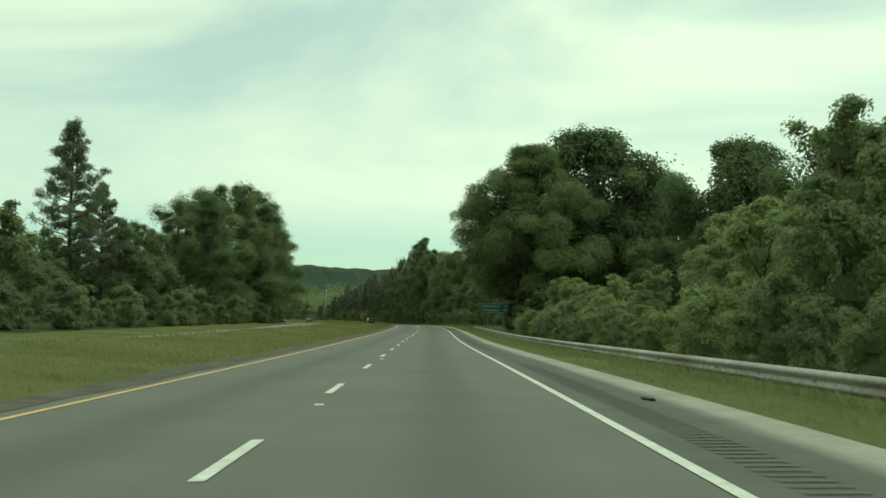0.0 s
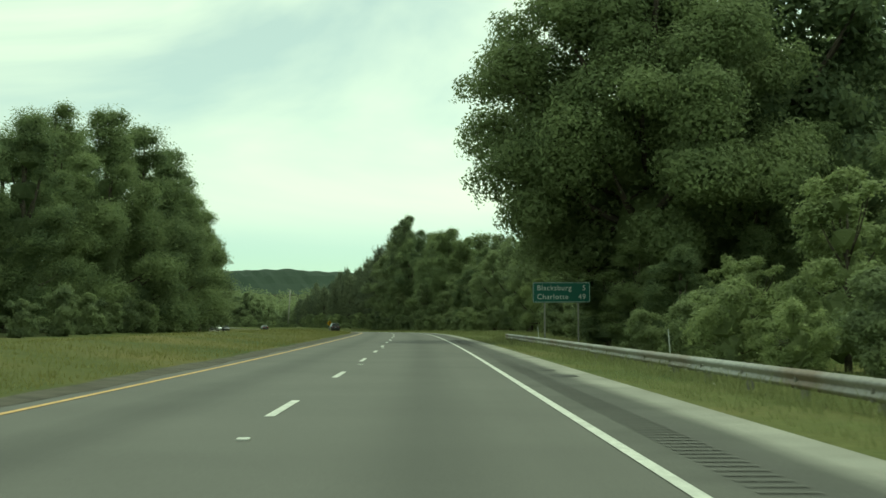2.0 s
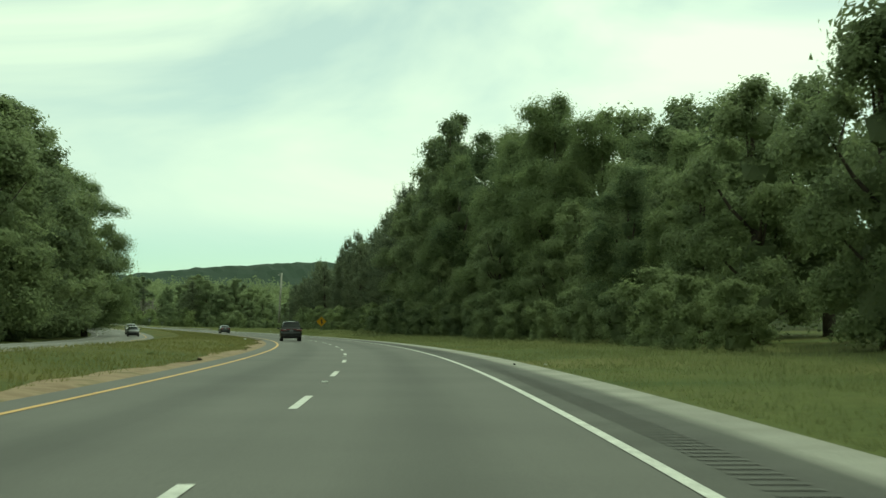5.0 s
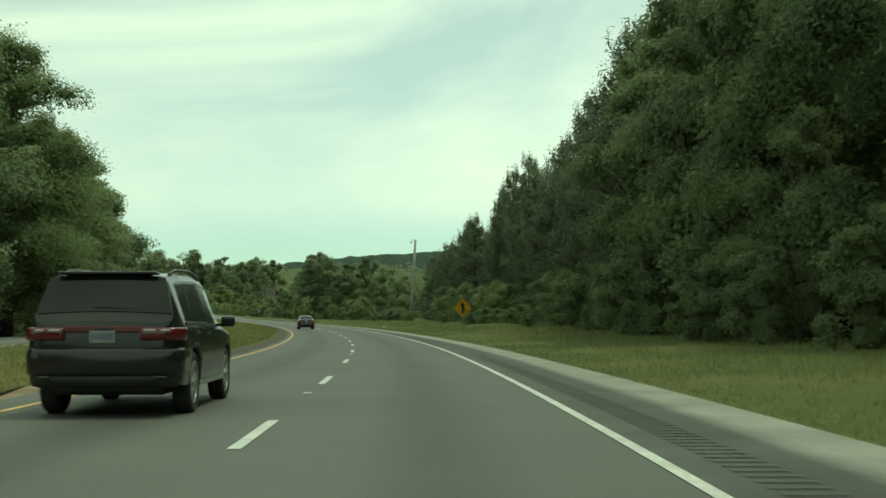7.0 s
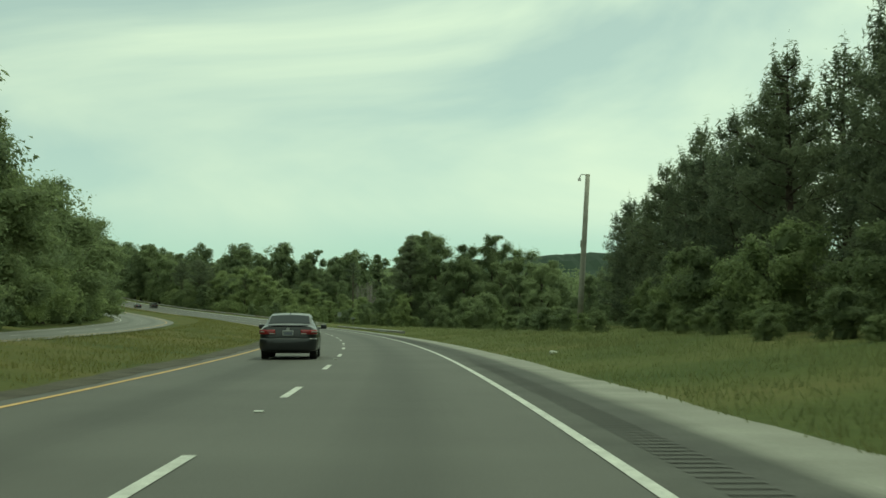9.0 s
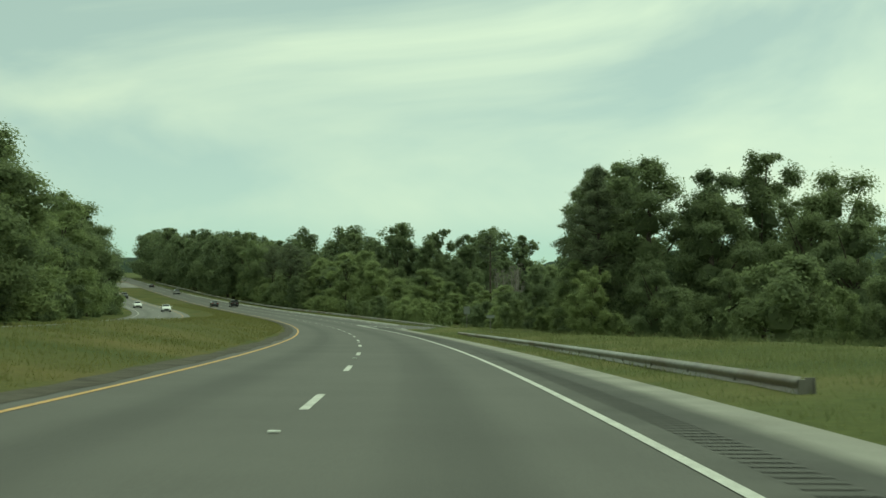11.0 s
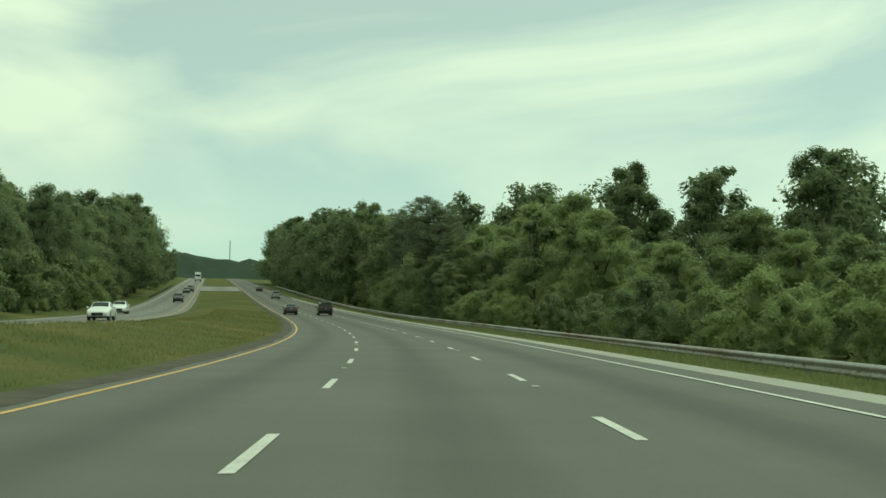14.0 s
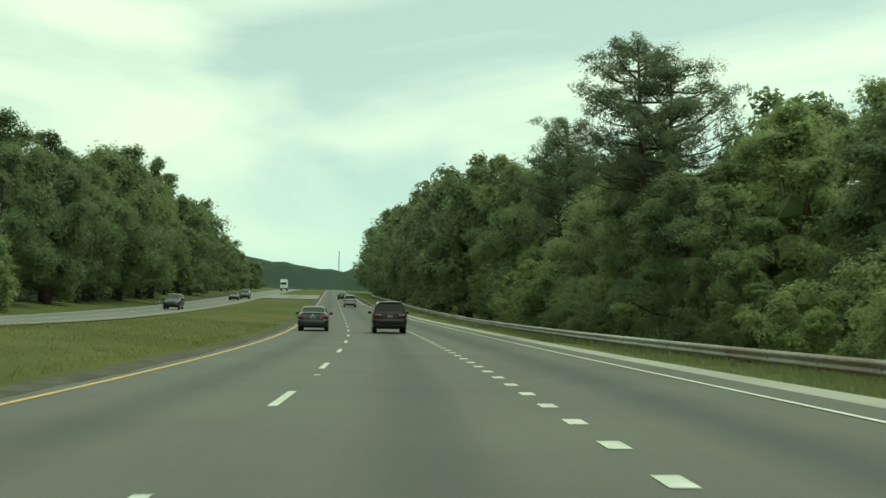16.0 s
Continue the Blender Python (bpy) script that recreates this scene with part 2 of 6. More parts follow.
def worn_shoulder():
    """Shoulder paving: like the road beside the line, dark along the grooves, pale and weathered farther out."""
    m, n, l, p = material("shoulder_asphalt", 0.8, 0.0, 0.3)
    tc, sep = n.new("ShaderNodeTexCoord"), n.new("ShaderNodeSeparateXYZ")
    l.new(tc.outputs["UV"], sep.inputs["Vector"])
    mp, drift, fine, big = n.new("ShaderNodeMapping"), n.new("ShaderNodeTexNoise"), n.new("ShaderNodeTexNoise"), n.new("ShaderNodeTexNoise")
    mp.inputs["Scale"].default_value = (2.5, 0.12, 1)
    l.new(tc.outputs["UV"], mp.inputs["Vector"]), l.new(mp.outputs["Vector"], drift.inputs["Vector"])
    drift.inputs["Scale"].default_value, drift.inputs["Detail"].default_value = 1.0, 6
    fine.inputs["Scale"].default_value, fine.inputs["Detail"].default_value = 55, 4
    big.inputs["Scale"].default_value, big.inputs["Detail"].default_value = 0.8, 6
    l.new(tc.outputs["Object"], fine.inputs["Vector"]), l.new(tc.outputs["Object"], big.inputs["Vector"])
    place = n.new("ShaderNodeMath")
    place.operation = "MULTIPLY_ADD"
    place.inputs[1].default_value = 0.22
    l.new(drift.outputs["Fac"], place.inputs[0]), l.new(sep.outputs["X"], place.inputs[2])
    rp = n.new("ShaderNodeValToRGB")
    stops = ((0.10, (0.088, 0.086, 0.079)), (0.45, (0.080, 0.079, 0.073)), (0.72, (0.069, 0.068, 0.064)), (1.09, (0.076, 0.075, 0.069)), (1.22, (0.165, 0.161, 0.146)), (1.36, (0.242, 0.236, 0.212)),
             (1.75, (0.250, 0.243, 0.218)))
    for k, (at, c) in enumerate(stops):
        e = rp.color_ramp.elements[k] if k < 2 else rp.color_ramp.elements.new(at / 2)
        e.position, e.color = at / 2, (*c, 1)
    half = n.new("ShaderNodeMath")
    half.operation = "MULTIPLY"
    half.inputs[1].default_value = 0.5
    l.new(place.outputs["Value"], half.inputs[0]), l.new(half.outputs["Value"], rp.inputs["Fac"])
    hsv = n.new("ShaderNodeHueSaturation")
    vals = []
    for src, lo, hi in ((fine, 0.8, 1.2), (big, 0.74, 1.2)):
        r = n.new("ShaderNodeMapRange")
        r.inputs["From Min"].default_value, r.inputs["From Max"].default_value = 0.28, 0.72
        r.inputs["To Min"].default_value, r.inputs["To Max"].default_value = lo, hi
        l.new(src.outputs["Fac"], r.inputs["Value"])
        vals.append(r.outputs["Result"])
    mm = n.new("ShaderNodeMath")
    mm.operation = "MULTIPLY"
    l.new(vals[0], mm.inputs[0]), l.new(vals[1], mm.inputs[1])
    l.new(mm.outputs["Value"], hsv.inputs["Value"]), l.new(rp.outputs["Color"], hsv.inputs["Color"])
    l.new(hsv.outputs["Color"], p.inputs["Base Color"])
    b = n.new("ShaderNodeBump")
    b.inputs["Strength"].default_value, b.inputs["Distance"].default_value = 0.4, 0.005
    l.new(fine.outputs["Fac"], b.inputs["Height"]), l.new(b.outputs["Normal"], p.inputs["Normal"])
    return m


ASPHALT = asphalt("worn_asphalt", (0.096, 0.094, 0.086), (0.068, 0.067, 0.061), (-1.39, -4.18), 0.75)
SHOULDER = worn_shoulder()
GORE = asphalt("gore_asphalt", (0.062, 0.061, 0.058), (0.050, 0.050, 0.048), (0.6,), 0.6)
LANE_ASPHALT = asphalt("lane_asphalt", (0.096, 0.094, 0.086), (0.060, 0.060, 0.056), (1.3,), 0.8)
BAND = asphalt("pale_shoulder_edge", (0.30, 0.292, 0.262), (0.23, 0.224, 0.20), (1.0,), 0.3)
GRASS = noisy("rough_grass", [(0.056, 0.074, 0.025), (0.084, 0.096, 0.034), (0.124, 0.116, 0.047)], 0.17, 0.95, spec=0.1, bump=0.8, bump_scale=14, second=0.18, second_scale=6)
MEDIAN_GRASS = noisy("straw_coloured_grass", [(0.054, 0.070, 0.023), (0.086, 0.090, 0.032), (0.132, 0.112, 0.045)], 0.15, 0.95, spec=0.1, bump=0.8, bump_scale=14, second=0.18, second_scale=6)
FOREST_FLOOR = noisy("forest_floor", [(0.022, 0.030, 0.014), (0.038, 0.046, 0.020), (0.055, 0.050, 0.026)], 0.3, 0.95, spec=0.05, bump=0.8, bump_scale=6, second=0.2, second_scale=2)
SOIL = noisy("bare_soil", [(0.16, 0.11, 0.07), (0.24, 0.18, 0.12), (0.12, 0.10, 0.05)], 1.2, 0.95, bump=0.6, bump_scale=15)
WHITE_LINE = noisy("white_road_paint", [(0.43, 0.43, 0.41), (0.58, 0.58, 0.55)], 3.0, 0.7, second=0.18, second_scale=25)
YELLOW_LINE = noisy("yellow_road_paint", [(0.44, 0.275, 0.11), (0.56, 0.36, 0.16)], 3.0, 0.7, second=0.2, second_scale=25)
# tone of the flat rumble bars: groove shade put into the colour
GROOVE_SHADE = noisy("groove_shade_asphalt", [(0.082, 0.081, 0.076), (0.096, 0.095, 0.089)], 4.0, 0.8)
STEEL = noisy("galvanised_steel", [(0.19, 0.135, 0.10), (0.29, 0.28, 0.265), (0.40, 0.40, 0.385)], 0.22, 0.55, 0.45, 0.4, second=0.2, second_scale=8)
POST_STEEL = noisy("weathered_post_steel", [(0.20, 0.19, 0.17), (0.30, 0.29, 0.27)], 4.0, 0.6, 0.4)
BARK = noisy("tree_bark", [(0.05, 0.042, 0.034), (0.11, 0.09, 0.07)], 3.0, 0.95, bump=0.8, bump_scale=12)
DEADWOOD = noisy("bleached_wood", [(0.15, 0.135, 0.12), (0.24, 0.22, 0.20)], 3.0, 0.9)
LEAF = leafy("broad_leaves", (0.130, 0.166, 0.098), (0.242, 0.286, 0.146), 0.58)
LEAF_BRIGHT = leafy("young_bright_leaves", (0.145, 0.186, 0.094), (0.300, 0.350, 0.164), 0.56)
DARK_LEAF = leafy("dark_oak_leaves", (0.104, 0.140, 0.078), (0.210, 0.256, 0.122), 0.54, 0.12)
NEEDLE = leafy("pine_needles", (0.110, 0.134, 0.092), (0.185, 0.214, 0.130), 0.5)
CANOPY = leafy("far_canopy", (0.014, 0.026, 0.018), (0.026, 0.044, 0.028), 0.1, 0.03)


# ------------------------------------------------------------------ building helpers
def mesh_of(name, verts, faces, mats, smooth_it=False, uvs=None, index=None):
    me = bpy.data.meshes.new(name)
    me.from_pydata([tuple(v) for v in verts], [], faces)
    for m in (mats if isinstance(mats, (list, tuple)) else [mats]):
        me.materials.append(m)
    if smooth_it:
        me.polygons.foreach_set("use_smooth", [True] * len(me.polygons))
    if index is not None:
        me.polygons.foreach_set("material_index", index)
    if uvs is not None:
        layer = me.uv_layers.new(name="UVMap")
        loops = np.empty(len(me.loops), dtype=np.int32)
        me.loops.foreach_get("vertex_index", loops)
        layer.data.foreach_set("uv", np.asarray(uvs, dtype=np.float32)[loops].ravel())
    me.update()
    return me


def part(name, bm, mat, parent, label=""):
    """Link a bmesh or a mesh as one mesh object under a thing or a part."""
    if isinstance(bm, bmesh.types.BMesh):
        me = bpy.data.meshes.new(name)
        bm.to_mesh(me)
        bm.free()
        me.materials.append(mat)
    else:
        me = bm
    ob = new(name, me)
    ob.parent = parent
    if label:
        ob["label"] = label
    return ob


def strip(name, s0, s1, lats, mat, up=0.0, step=2.0, lat_shift=None, ups=None):
    """A mesh that follows the road from s0 to s1, with the given distances across (numbers or functions of s)."""
    ss = np.arange(s0, s1 + step * 0.5, step)
    cols, uv = [], []
    for k, la in enumerate(lats):
        lv = la(ss) if callable(la) else np.full(len(ss), float(la))
        u = ups[k] if ups else up
        u = u(ss) if callable(u) else u
        cols.append(spot(ss, lv, u))
        uv.append(np.stack([lv, ss], -1))
    n, w = len(ss), len(lats)
    v = np.stack(cols, 1).reshape(-1, 3)
    uv = np.stack(uv, 1).reshape(-1, 2)
    f = [(i * w + j, i * w + j + 1, (i + 1) * w + j + 1, (i + 1) * w + j) for i in range(n - 1) for j in range(w - 1)]
    return mesh_of(name, v, f, mat, True, uv)


def tube(verts, faces, points, radii, sides=7):
    """Adds a tapered tube along points to verts and faces."""
    base = len(verts)
    pts = [Vector(p) for p in points]
    for k, p in enumerate(pts):
        d = (pts[min(k + 1, len(pts) - 1)] - pts[max(k - 1, 0)]).normalized()
        a = d.orthogonal().normalized()
        b = d.cross(a)
        for j in range(sides):
            t = 2 * math.pi * j / sides
            verts.append(p + (a * math.cos(t) + b * math.sin(t)) * radii[k])
    for k in range(len(pts) - 1):
        for j in range(sides):
            a, b = base + k * sides + j, base + k * sides + (j + 1) % sides
            faces.append((a, b, b + sides, a + sides))
    faces.append(tuple(base + (len(pts) - 1) * sides + j for j in range(sides)))
    faces.append(tuple(base + sides - 1 - j for j in range(sides)))


def boxed(bm, size, at=(0, 0, 0), turn=None, bevel=0.0):
    m = Matrix.Translation(at) @ (turn or Matrix()) @ Matrix.Diagonal((*size, 1))
    r = bmesh.ops.create_cube(bm, size=1, matrix=m)
    if bevel:
        es = list({e for v in r["verts"] for e in v.link_edges})
        bmesh.ops.bevel(bm, geom=es, offset=bevel, segments=2, affect="EDGES", profile=0.6)
    return bm


def rod(bm, r, length, at=(0, 0, 0), axis="z", segs=12, r2=None):
    turn = {"z": Matrix(), "x": Matrix.Rotation(math.pi / 2, 4, "Y"), "y": Matrix.Rotation(math.pi / 2, 4, "X")}[axis]
    bmesh.ops.create_cone(bm, cap_ends=True, segments=segs, radius1=r, radius2=r if r2 is None else r2, depth=length,
                          matrix=Matrix.Translation(at) @ turn)
    return bm


# ------------------------------------------------------------------ ground and roads
def ramp_left(s):
    """Left edge of the entrance ramp, right of the edge line; it joins the road at station 545."""
    d = np.maximum(0.0, 545 - s)
    return 0.085 * d + 0.0009 * d * d


MEDIAN_RISE = [(-200, 0.40), (0, 0.40), (150, 0.40), (200, 0.30), (260, 0.24), (330, 0.28), (400, 0.38), (430, 0.45), (480, 0.78), (560, 0.85), (640, 0.6), (700, 0.32), (800, 0.02), (1400, 0.02)]
OPP_RISE = [(-200, -0.35), (0, -0.35), (150, -0.35), (200, -0.12), (250, 0.0), (350, 0.0), (430, 0.2), (480, 0.35), (560, 0.45), (640, 0.45), (700, 0.2), (800, 0.0), (1400, 0.0)]
VERGE = [(-200, -0.05), (0, -0.05), (150, -0.05), (185, 0.01), (320, 0.03), (350, 0.08), (430, 0.075), (470, -0.10), (560, -0.11), (640, -0.08), (1400, -0.03)]


def pave_edge(s):
    """Outer edge of all paving on the right."""
    return np.interp(s, [-200, 500, 520, 545, 700, 800, 1400], [1.66, 1.66, 1.9, 4.0, 4.0, 1.66, 1.66])


def ramp_drop(s):
    """How far the entrance ramp lies under the carriageway."""
    return np.interp(s, [400, 440, 480, 500, 512, 517, 521, 526, 545], [-3.2, -2.7, -2.0, -1.40, -1.05, -0.68, -0.12, -0.02, 0.0])


def verge_up(s, d):
    """Height of the ground on the right, d metres beyond the usual paved edge."""
    s, d = np.asarray(s, float), np.asarray(d, float)
    lat = d + 1.66
    g = lerp(VERGE, s)
    e = np.maximum(lat - pave_edge(s), 0)
    plain = g * np.minimum(e, 9.0) + np.where(g > 0, 0.03, -0.015) * np.clip(e - 9.0, 0, 60)
    # beside the ramp the grass stays high, then falls to the ramp
    le, zr = ramp_left(s), ramp_drop(s)
    t = np.clip((lat - (le + 0.1)) / 0.7, 0, 1)
    beside = (0.035 * np.clip(d, 0, 5) + 0.24 * np.clip((d - 0.3) / 1.6, 0, 1) * np.clip((s - 500) / 6, 0, 1) * np.clip((521 - s) / 5, 0, 1)) * (1 - t) + zr * t - 0.02 * np.clip(lat - le - 3.2, 0, 30)
    w = np.clip((s - 425) / 20, 0, 1) * np.clip((550 - s) / 20, 0, 1)
    return plain * (1 - w) + beside * w


def build_ground():
    ss = np.concatenate([np.arange(-200, 760, 3.0), np.arange(760, 1400, 12.0)])
    lats = [-1900, -900, -420, -200, -120, -80, -60, -45, -35, -29, -25, -23.4, -22.6, -19, -15.4, -14.6, -13, -11.5, -10, -8.5, -7.2, -6.35, -5.9,
            -3, 0, 1.45, 1.66, 2.4, 3.4, 4.6, 6, 7.5, 9, 11, 14, 18, 24, 32, 42, 60, 90, 140, 220, 450, 900, 1900]
    mid = math.radians(20)
    cols = []
    for la in lats:
        near = np.clip(la, -80, 90)
        up = np.zeros(len(ss))
        if la < -6:
            rise, opp = lerp(MEDIAN_RISE, ss), lerp(OPP_RISE, ss)
            if la > -14:
                up = rise * np.clip((-6.35 - la) / 5.0, 0, 1) - 0.02
                up = up + (opp - rise) * np.clip((-11.5 - la) / 3.0, 0, 1)
            elif la > -23.5:
                up = opp - 0.05
            else:
                up = opp - 0.05 + 0.10 * np.clip(-23.5 - la, 0, 18) * (0.4 + 0.6 * (ss > 300))
        elif la > 1.5:
            up = verge_up(ss, la - 1.66) - 0.012
        else:
            up = up - 0.05
        p = spot(ss, near, up)
        rest = la - near
        p[:, 0] += math.cos(mid) * rest
        p[:, 1] += math.sin(mid) * rest
        bump = np.array([noise.noise(Vector((x * 0.15, y * 0.15, 0))) for x, y, _ in p])
        if la < -6.5 and la > -14 or la > 2 or la < -24:
            p[:, 2] += 0.06 * bump
        if la > 0:      # under the ramp and the acceleration lane
            le = ramp_left(ss)
            inside = (ss > 395) & (ss < 810) & (la > le + 0.2) & (la < le + 4.2)
            p[inside, 2] -= 0.06
            wedge = (ss > 521.5) & (ss < 548) & (la > 0.5) & (la < le + 3.6)
            p[wedge, 2] -= 0.10
        cols.append(p)
    n, w = len(ss), len(lats)
    v = np.stack(cols, 1).reshape(-1, 3)
    f = [(i * w + j, i * w + j + 1, (i + 1) * w + j + 1, (i + 1) * w + j) for i in range(n - 1) for j in range(w - 1)]
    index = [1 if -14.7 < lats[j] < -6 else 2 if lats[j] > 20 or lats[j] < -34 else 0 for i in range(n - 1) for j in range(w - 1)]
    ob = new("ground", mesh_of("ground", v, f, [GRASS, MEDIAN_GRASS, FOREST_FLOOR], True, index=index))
    tagged(ob, "uneven green and straw-coloured mown roadside grass", "grass", kind="structure")


def lay(name, mesh, label="", category=""):
    return tagged(new(name, mesh), label, category, kind="structure")


build_ground()
lay("road", strip("road", -200, 1390, [-6.2, -5.57, -4.9, -4.18, -3.5, -2.786, -2.1, -1.39, -0.7, 0.06], ASPHALT),
    "worn grey asphalt carriageway with two lanes", "road")
lay("shoulder", strip("shoulder", -201, 523, [0.06, 0.5, 0.92], SHOULDER, -0.002), "dark asphalt hard shoulder with a rumble strip", "shoulder")
BAND_OUT = [(-200, 1.58), (160, 1.58), (216, 1.66), (372, 1.9), (450, 1.62), (500, 1.6), (522, 1.72), (1400, 1.72)]
lay("shoulder_edge", strip("shoulder_edge", -200, 522, [0.92, lambda s: 0.92 + (lerp(BAND_OUT, s) - 0.92) * 0.5, lambda s: lerp(BAND_OUT, s)], SHOULDER, -0.004),
    "pale weathered outer band of the paved shoulder", "shoulder")


def ramp_up(s):
    return ramp_drop(s) - 0.003


lay("entrance_ramp", strip("entrance_ramp", 401, 545, [lambda s: np.maximum(ramp_left(s) - 0.2, 0.06), lambda s: ramp_left(s) + 1.4, lambda s: ramp_left(s) + 3.75], ASPHALT,
                           ups=[ramp_up, ramp_up, ramp_up]), "grey asphalt entrance ramp joining from the side", "road")
lay("gore", strip("gore", 522, 545, [0.06, lambda s: np.maximum(0.5 * ramp_left(s), 0.065), lambda s: np.maximum(ramp_left(s) + 0.02, 0.07)], GORE, step=1.0,
                 ups=[lambda s: 0 * s - 0.004, lambda s: 0.4 * ramp_drop(s) + 0.002, lambda s: ramp_drop(s) + 0.002]),
    "dark paved wedge between the ramp and the carriageway", "road")
lay("entrance_lane", strip("entrance_lane", 545, 1100, [0.06, 1.4, lambda s: np.interp(s, [545, 700, 800], [3.35, 3.35, 0.9])], LANE_ASPHALT, -0.003), "asphalt acceleration lane beside the carriageway", "road")
lay("lane_shoulder", strip("lane_shoulder", 545, 1100, [lambda s: np.interp(s, [545, 700, 800], [3.35, 3.35, 0.9]), lambda s: np.interp(s, [545, 700, 800], [3.95, 3.95, 1.5])], BAND, -0.005),
    "pale paved edge beside the acceleration lane", "shoulder")
opp = lambda k: (lambda s: lerp(OPP_RISE, s))
lay("opposite_road", strip("opposite_road", -200, 1390, [-22.4, -21.6, -18.8, -16.0, -15.2], asphalt("opposite_asphalt", (0.16, 0.157, 0.148), (0.12, 0.118, 0.11), (-17.4, -20.2), 0.7),
                           ups=[lambda s: lerp(OPP_RISE, s)] * 5), "pale asphalt carriageway of the opposite direction", "road")
lay("median_edge", strip("median_edge", 206, 300, [lambda s: -6.75 + 0.28 * np.sin(s * 0.31) + 0.16 * np.sin(s * 1.13), -6.5, -6.2], SOIL,
                         ups=[lambda s: 0.045 + 0 * s, lambda s: 0.03 + 0 * s, lambda s: 0.0 * s - 0.01]), "bare sandy soil along the paved edge", "soil")

DIRT = noisy("dark_gravelly_dirt", [(0.042, 0.038, 0.031), (0.072, 0.064, 0.051), (0.095, 0.088, 0.070)], 1.6, 0.95, bump=0.6, bump_scale=25)
for a, b in ((-200, 206), (300, 1390)):
    lay("median_dirt", strip("median_dirt", a, b, [lambda s: -6.42 + 0.07 * np.sin(s * 0.41) + 0.05 * np.sin(s * 1.7), -6.15, lambda s: -5.86 + 0.05 * np.sin(s * 0.73) + 0.03 * np.sin(s * 2.3)], DIRT, step=1.0,
                             ups=[lambda s: 0.03 + 0 * s, lambda s: 0.012 + 0 * s, lambda s: 0.004 + 0 * s]), "dark gravelly dirt along the paved edge", "soil")

# painted lines
lay("edge_line", strip("edge_line", -201, 545, [-0.048, lambda s: np.where(s < 523.5, 0.048, 0.15)], WHITE_LINE, 0.006, step=1.0), "solid white painted edge line", "road marking")
lay("yellow_line", strip("yellow_line", -200, 1390, [-5.57 - 0.05, -5.57 + 0.05], YELLOW_LINE, 0.005), "solid worn yellow painted edge line", "road marking")
lay("ramp_line", strip("ramp_line", 441, 544.6, [lambda s: ramp_left(s) - 0.07, lambda s: ramp_left(s) + 0.09], WHITE_LINE, ups=[lambda s: ramp_up(s) + 0.010] * 2),
    "solid white line on the left of the ramp", "road marking")
lay("lane_edge_line", strip("lane_edge_line", 500, 1100, [lambda s: ramp_left(s) + np.interp(s, [545, 700, 800], [2.60, 2.60, 0.3]), lambda s: ramp_left(s) + np.interp(s, [545, 700, 800], [2.69, 2.69, 0.39])], WHITE_LINE,
                            ups=[lambda s: ramp_up(s) + 0.009] * 2), "solid white edge line of the acceleration lane", "road marking")
for nm, la, mt in (("opposite_yellow_line", -16.0, YELLOW_LINE), ("opposite_edge_line", -21.55, WHITE_LINE)):
    lay(nm, strip(nm, -200, 1390, [la - 0.05, la + 0.05], mt, ups=[lambda s: lerp(OPP_RISE, s) + 0.006] * 2), "painted edge line of the opposite road", "road marking")



def lane_dash(s, lat, length, width, group, ups=None, label="worn white painted lane dash on asphalt"):
    me = strip("lane_dash", s, s + length, [lat - width / 2, lat + width / 2], WHITE_LINE, 0.006, step=length / 2, ups=ups)
    return tagged(new("lane_dash", me), label, "road marking", group)




def dash_at(k):
    """Station at which dash k of the carriageway begins."""
    return float(np.interp(k, [-2, 0, 9, 13, 30, 40, 53, 57, 61, 64, 68, 168], [-11.5, 7.0, 90.6, 126.7, 283.1, 377.5, 500.3, 537.2, 574.9, 603.4, 640.0, 1568]))


for k in range(-2, 95):
    lane_dash(dash_at(k) + 0.3, float(np.interp(k, [0, 14, 22, 61, 68], [-2.89, -2.89, -2.77, -2.77, -2.85])), 2.62, 0.10, "lane dashes of the carriageway")
for k in range(0, 9):
    lane_dash(549.15 + k * 9.28, 0.0, 2.32, 0.10, "lane dashes beside the acceleration lane")
for k in range(0, 40):
    lane_dash(627.85 + k * 2.06, -0.07, 0.56, 0.17, "short dashes at the end of the acceleration lane", label="short broad white painted dash on asphalt")
for k in range(0, 40):
    lane_dash(250 + k * 14.0, -18.8, 2.32, 0.10, "lane dashes of the opposite road", ups=[lambda s: lerp(OPP_RISE, s) + 0.008] * 2)
lay("median_crossover", strip("median_crossover", 838, 900, [-15.3, -13, -10.5, -8, -6.15], asphalt("crossover_asphalt", (0.20, 0.196, 0.182), (0.15, 0.147, 0.138), (-10.5,), 3.0), 0.075), "pale paved crossover through the grassy median", "road")

# ------------------------------------------------------------------ hills
def hill_height(az):
    return np.interp(az, [-60, -20, 0, 6, 14, 25, 38, 46, 60, 100], [30, 34, 44, 46, 36, 34, 56, 68, 66, 44])


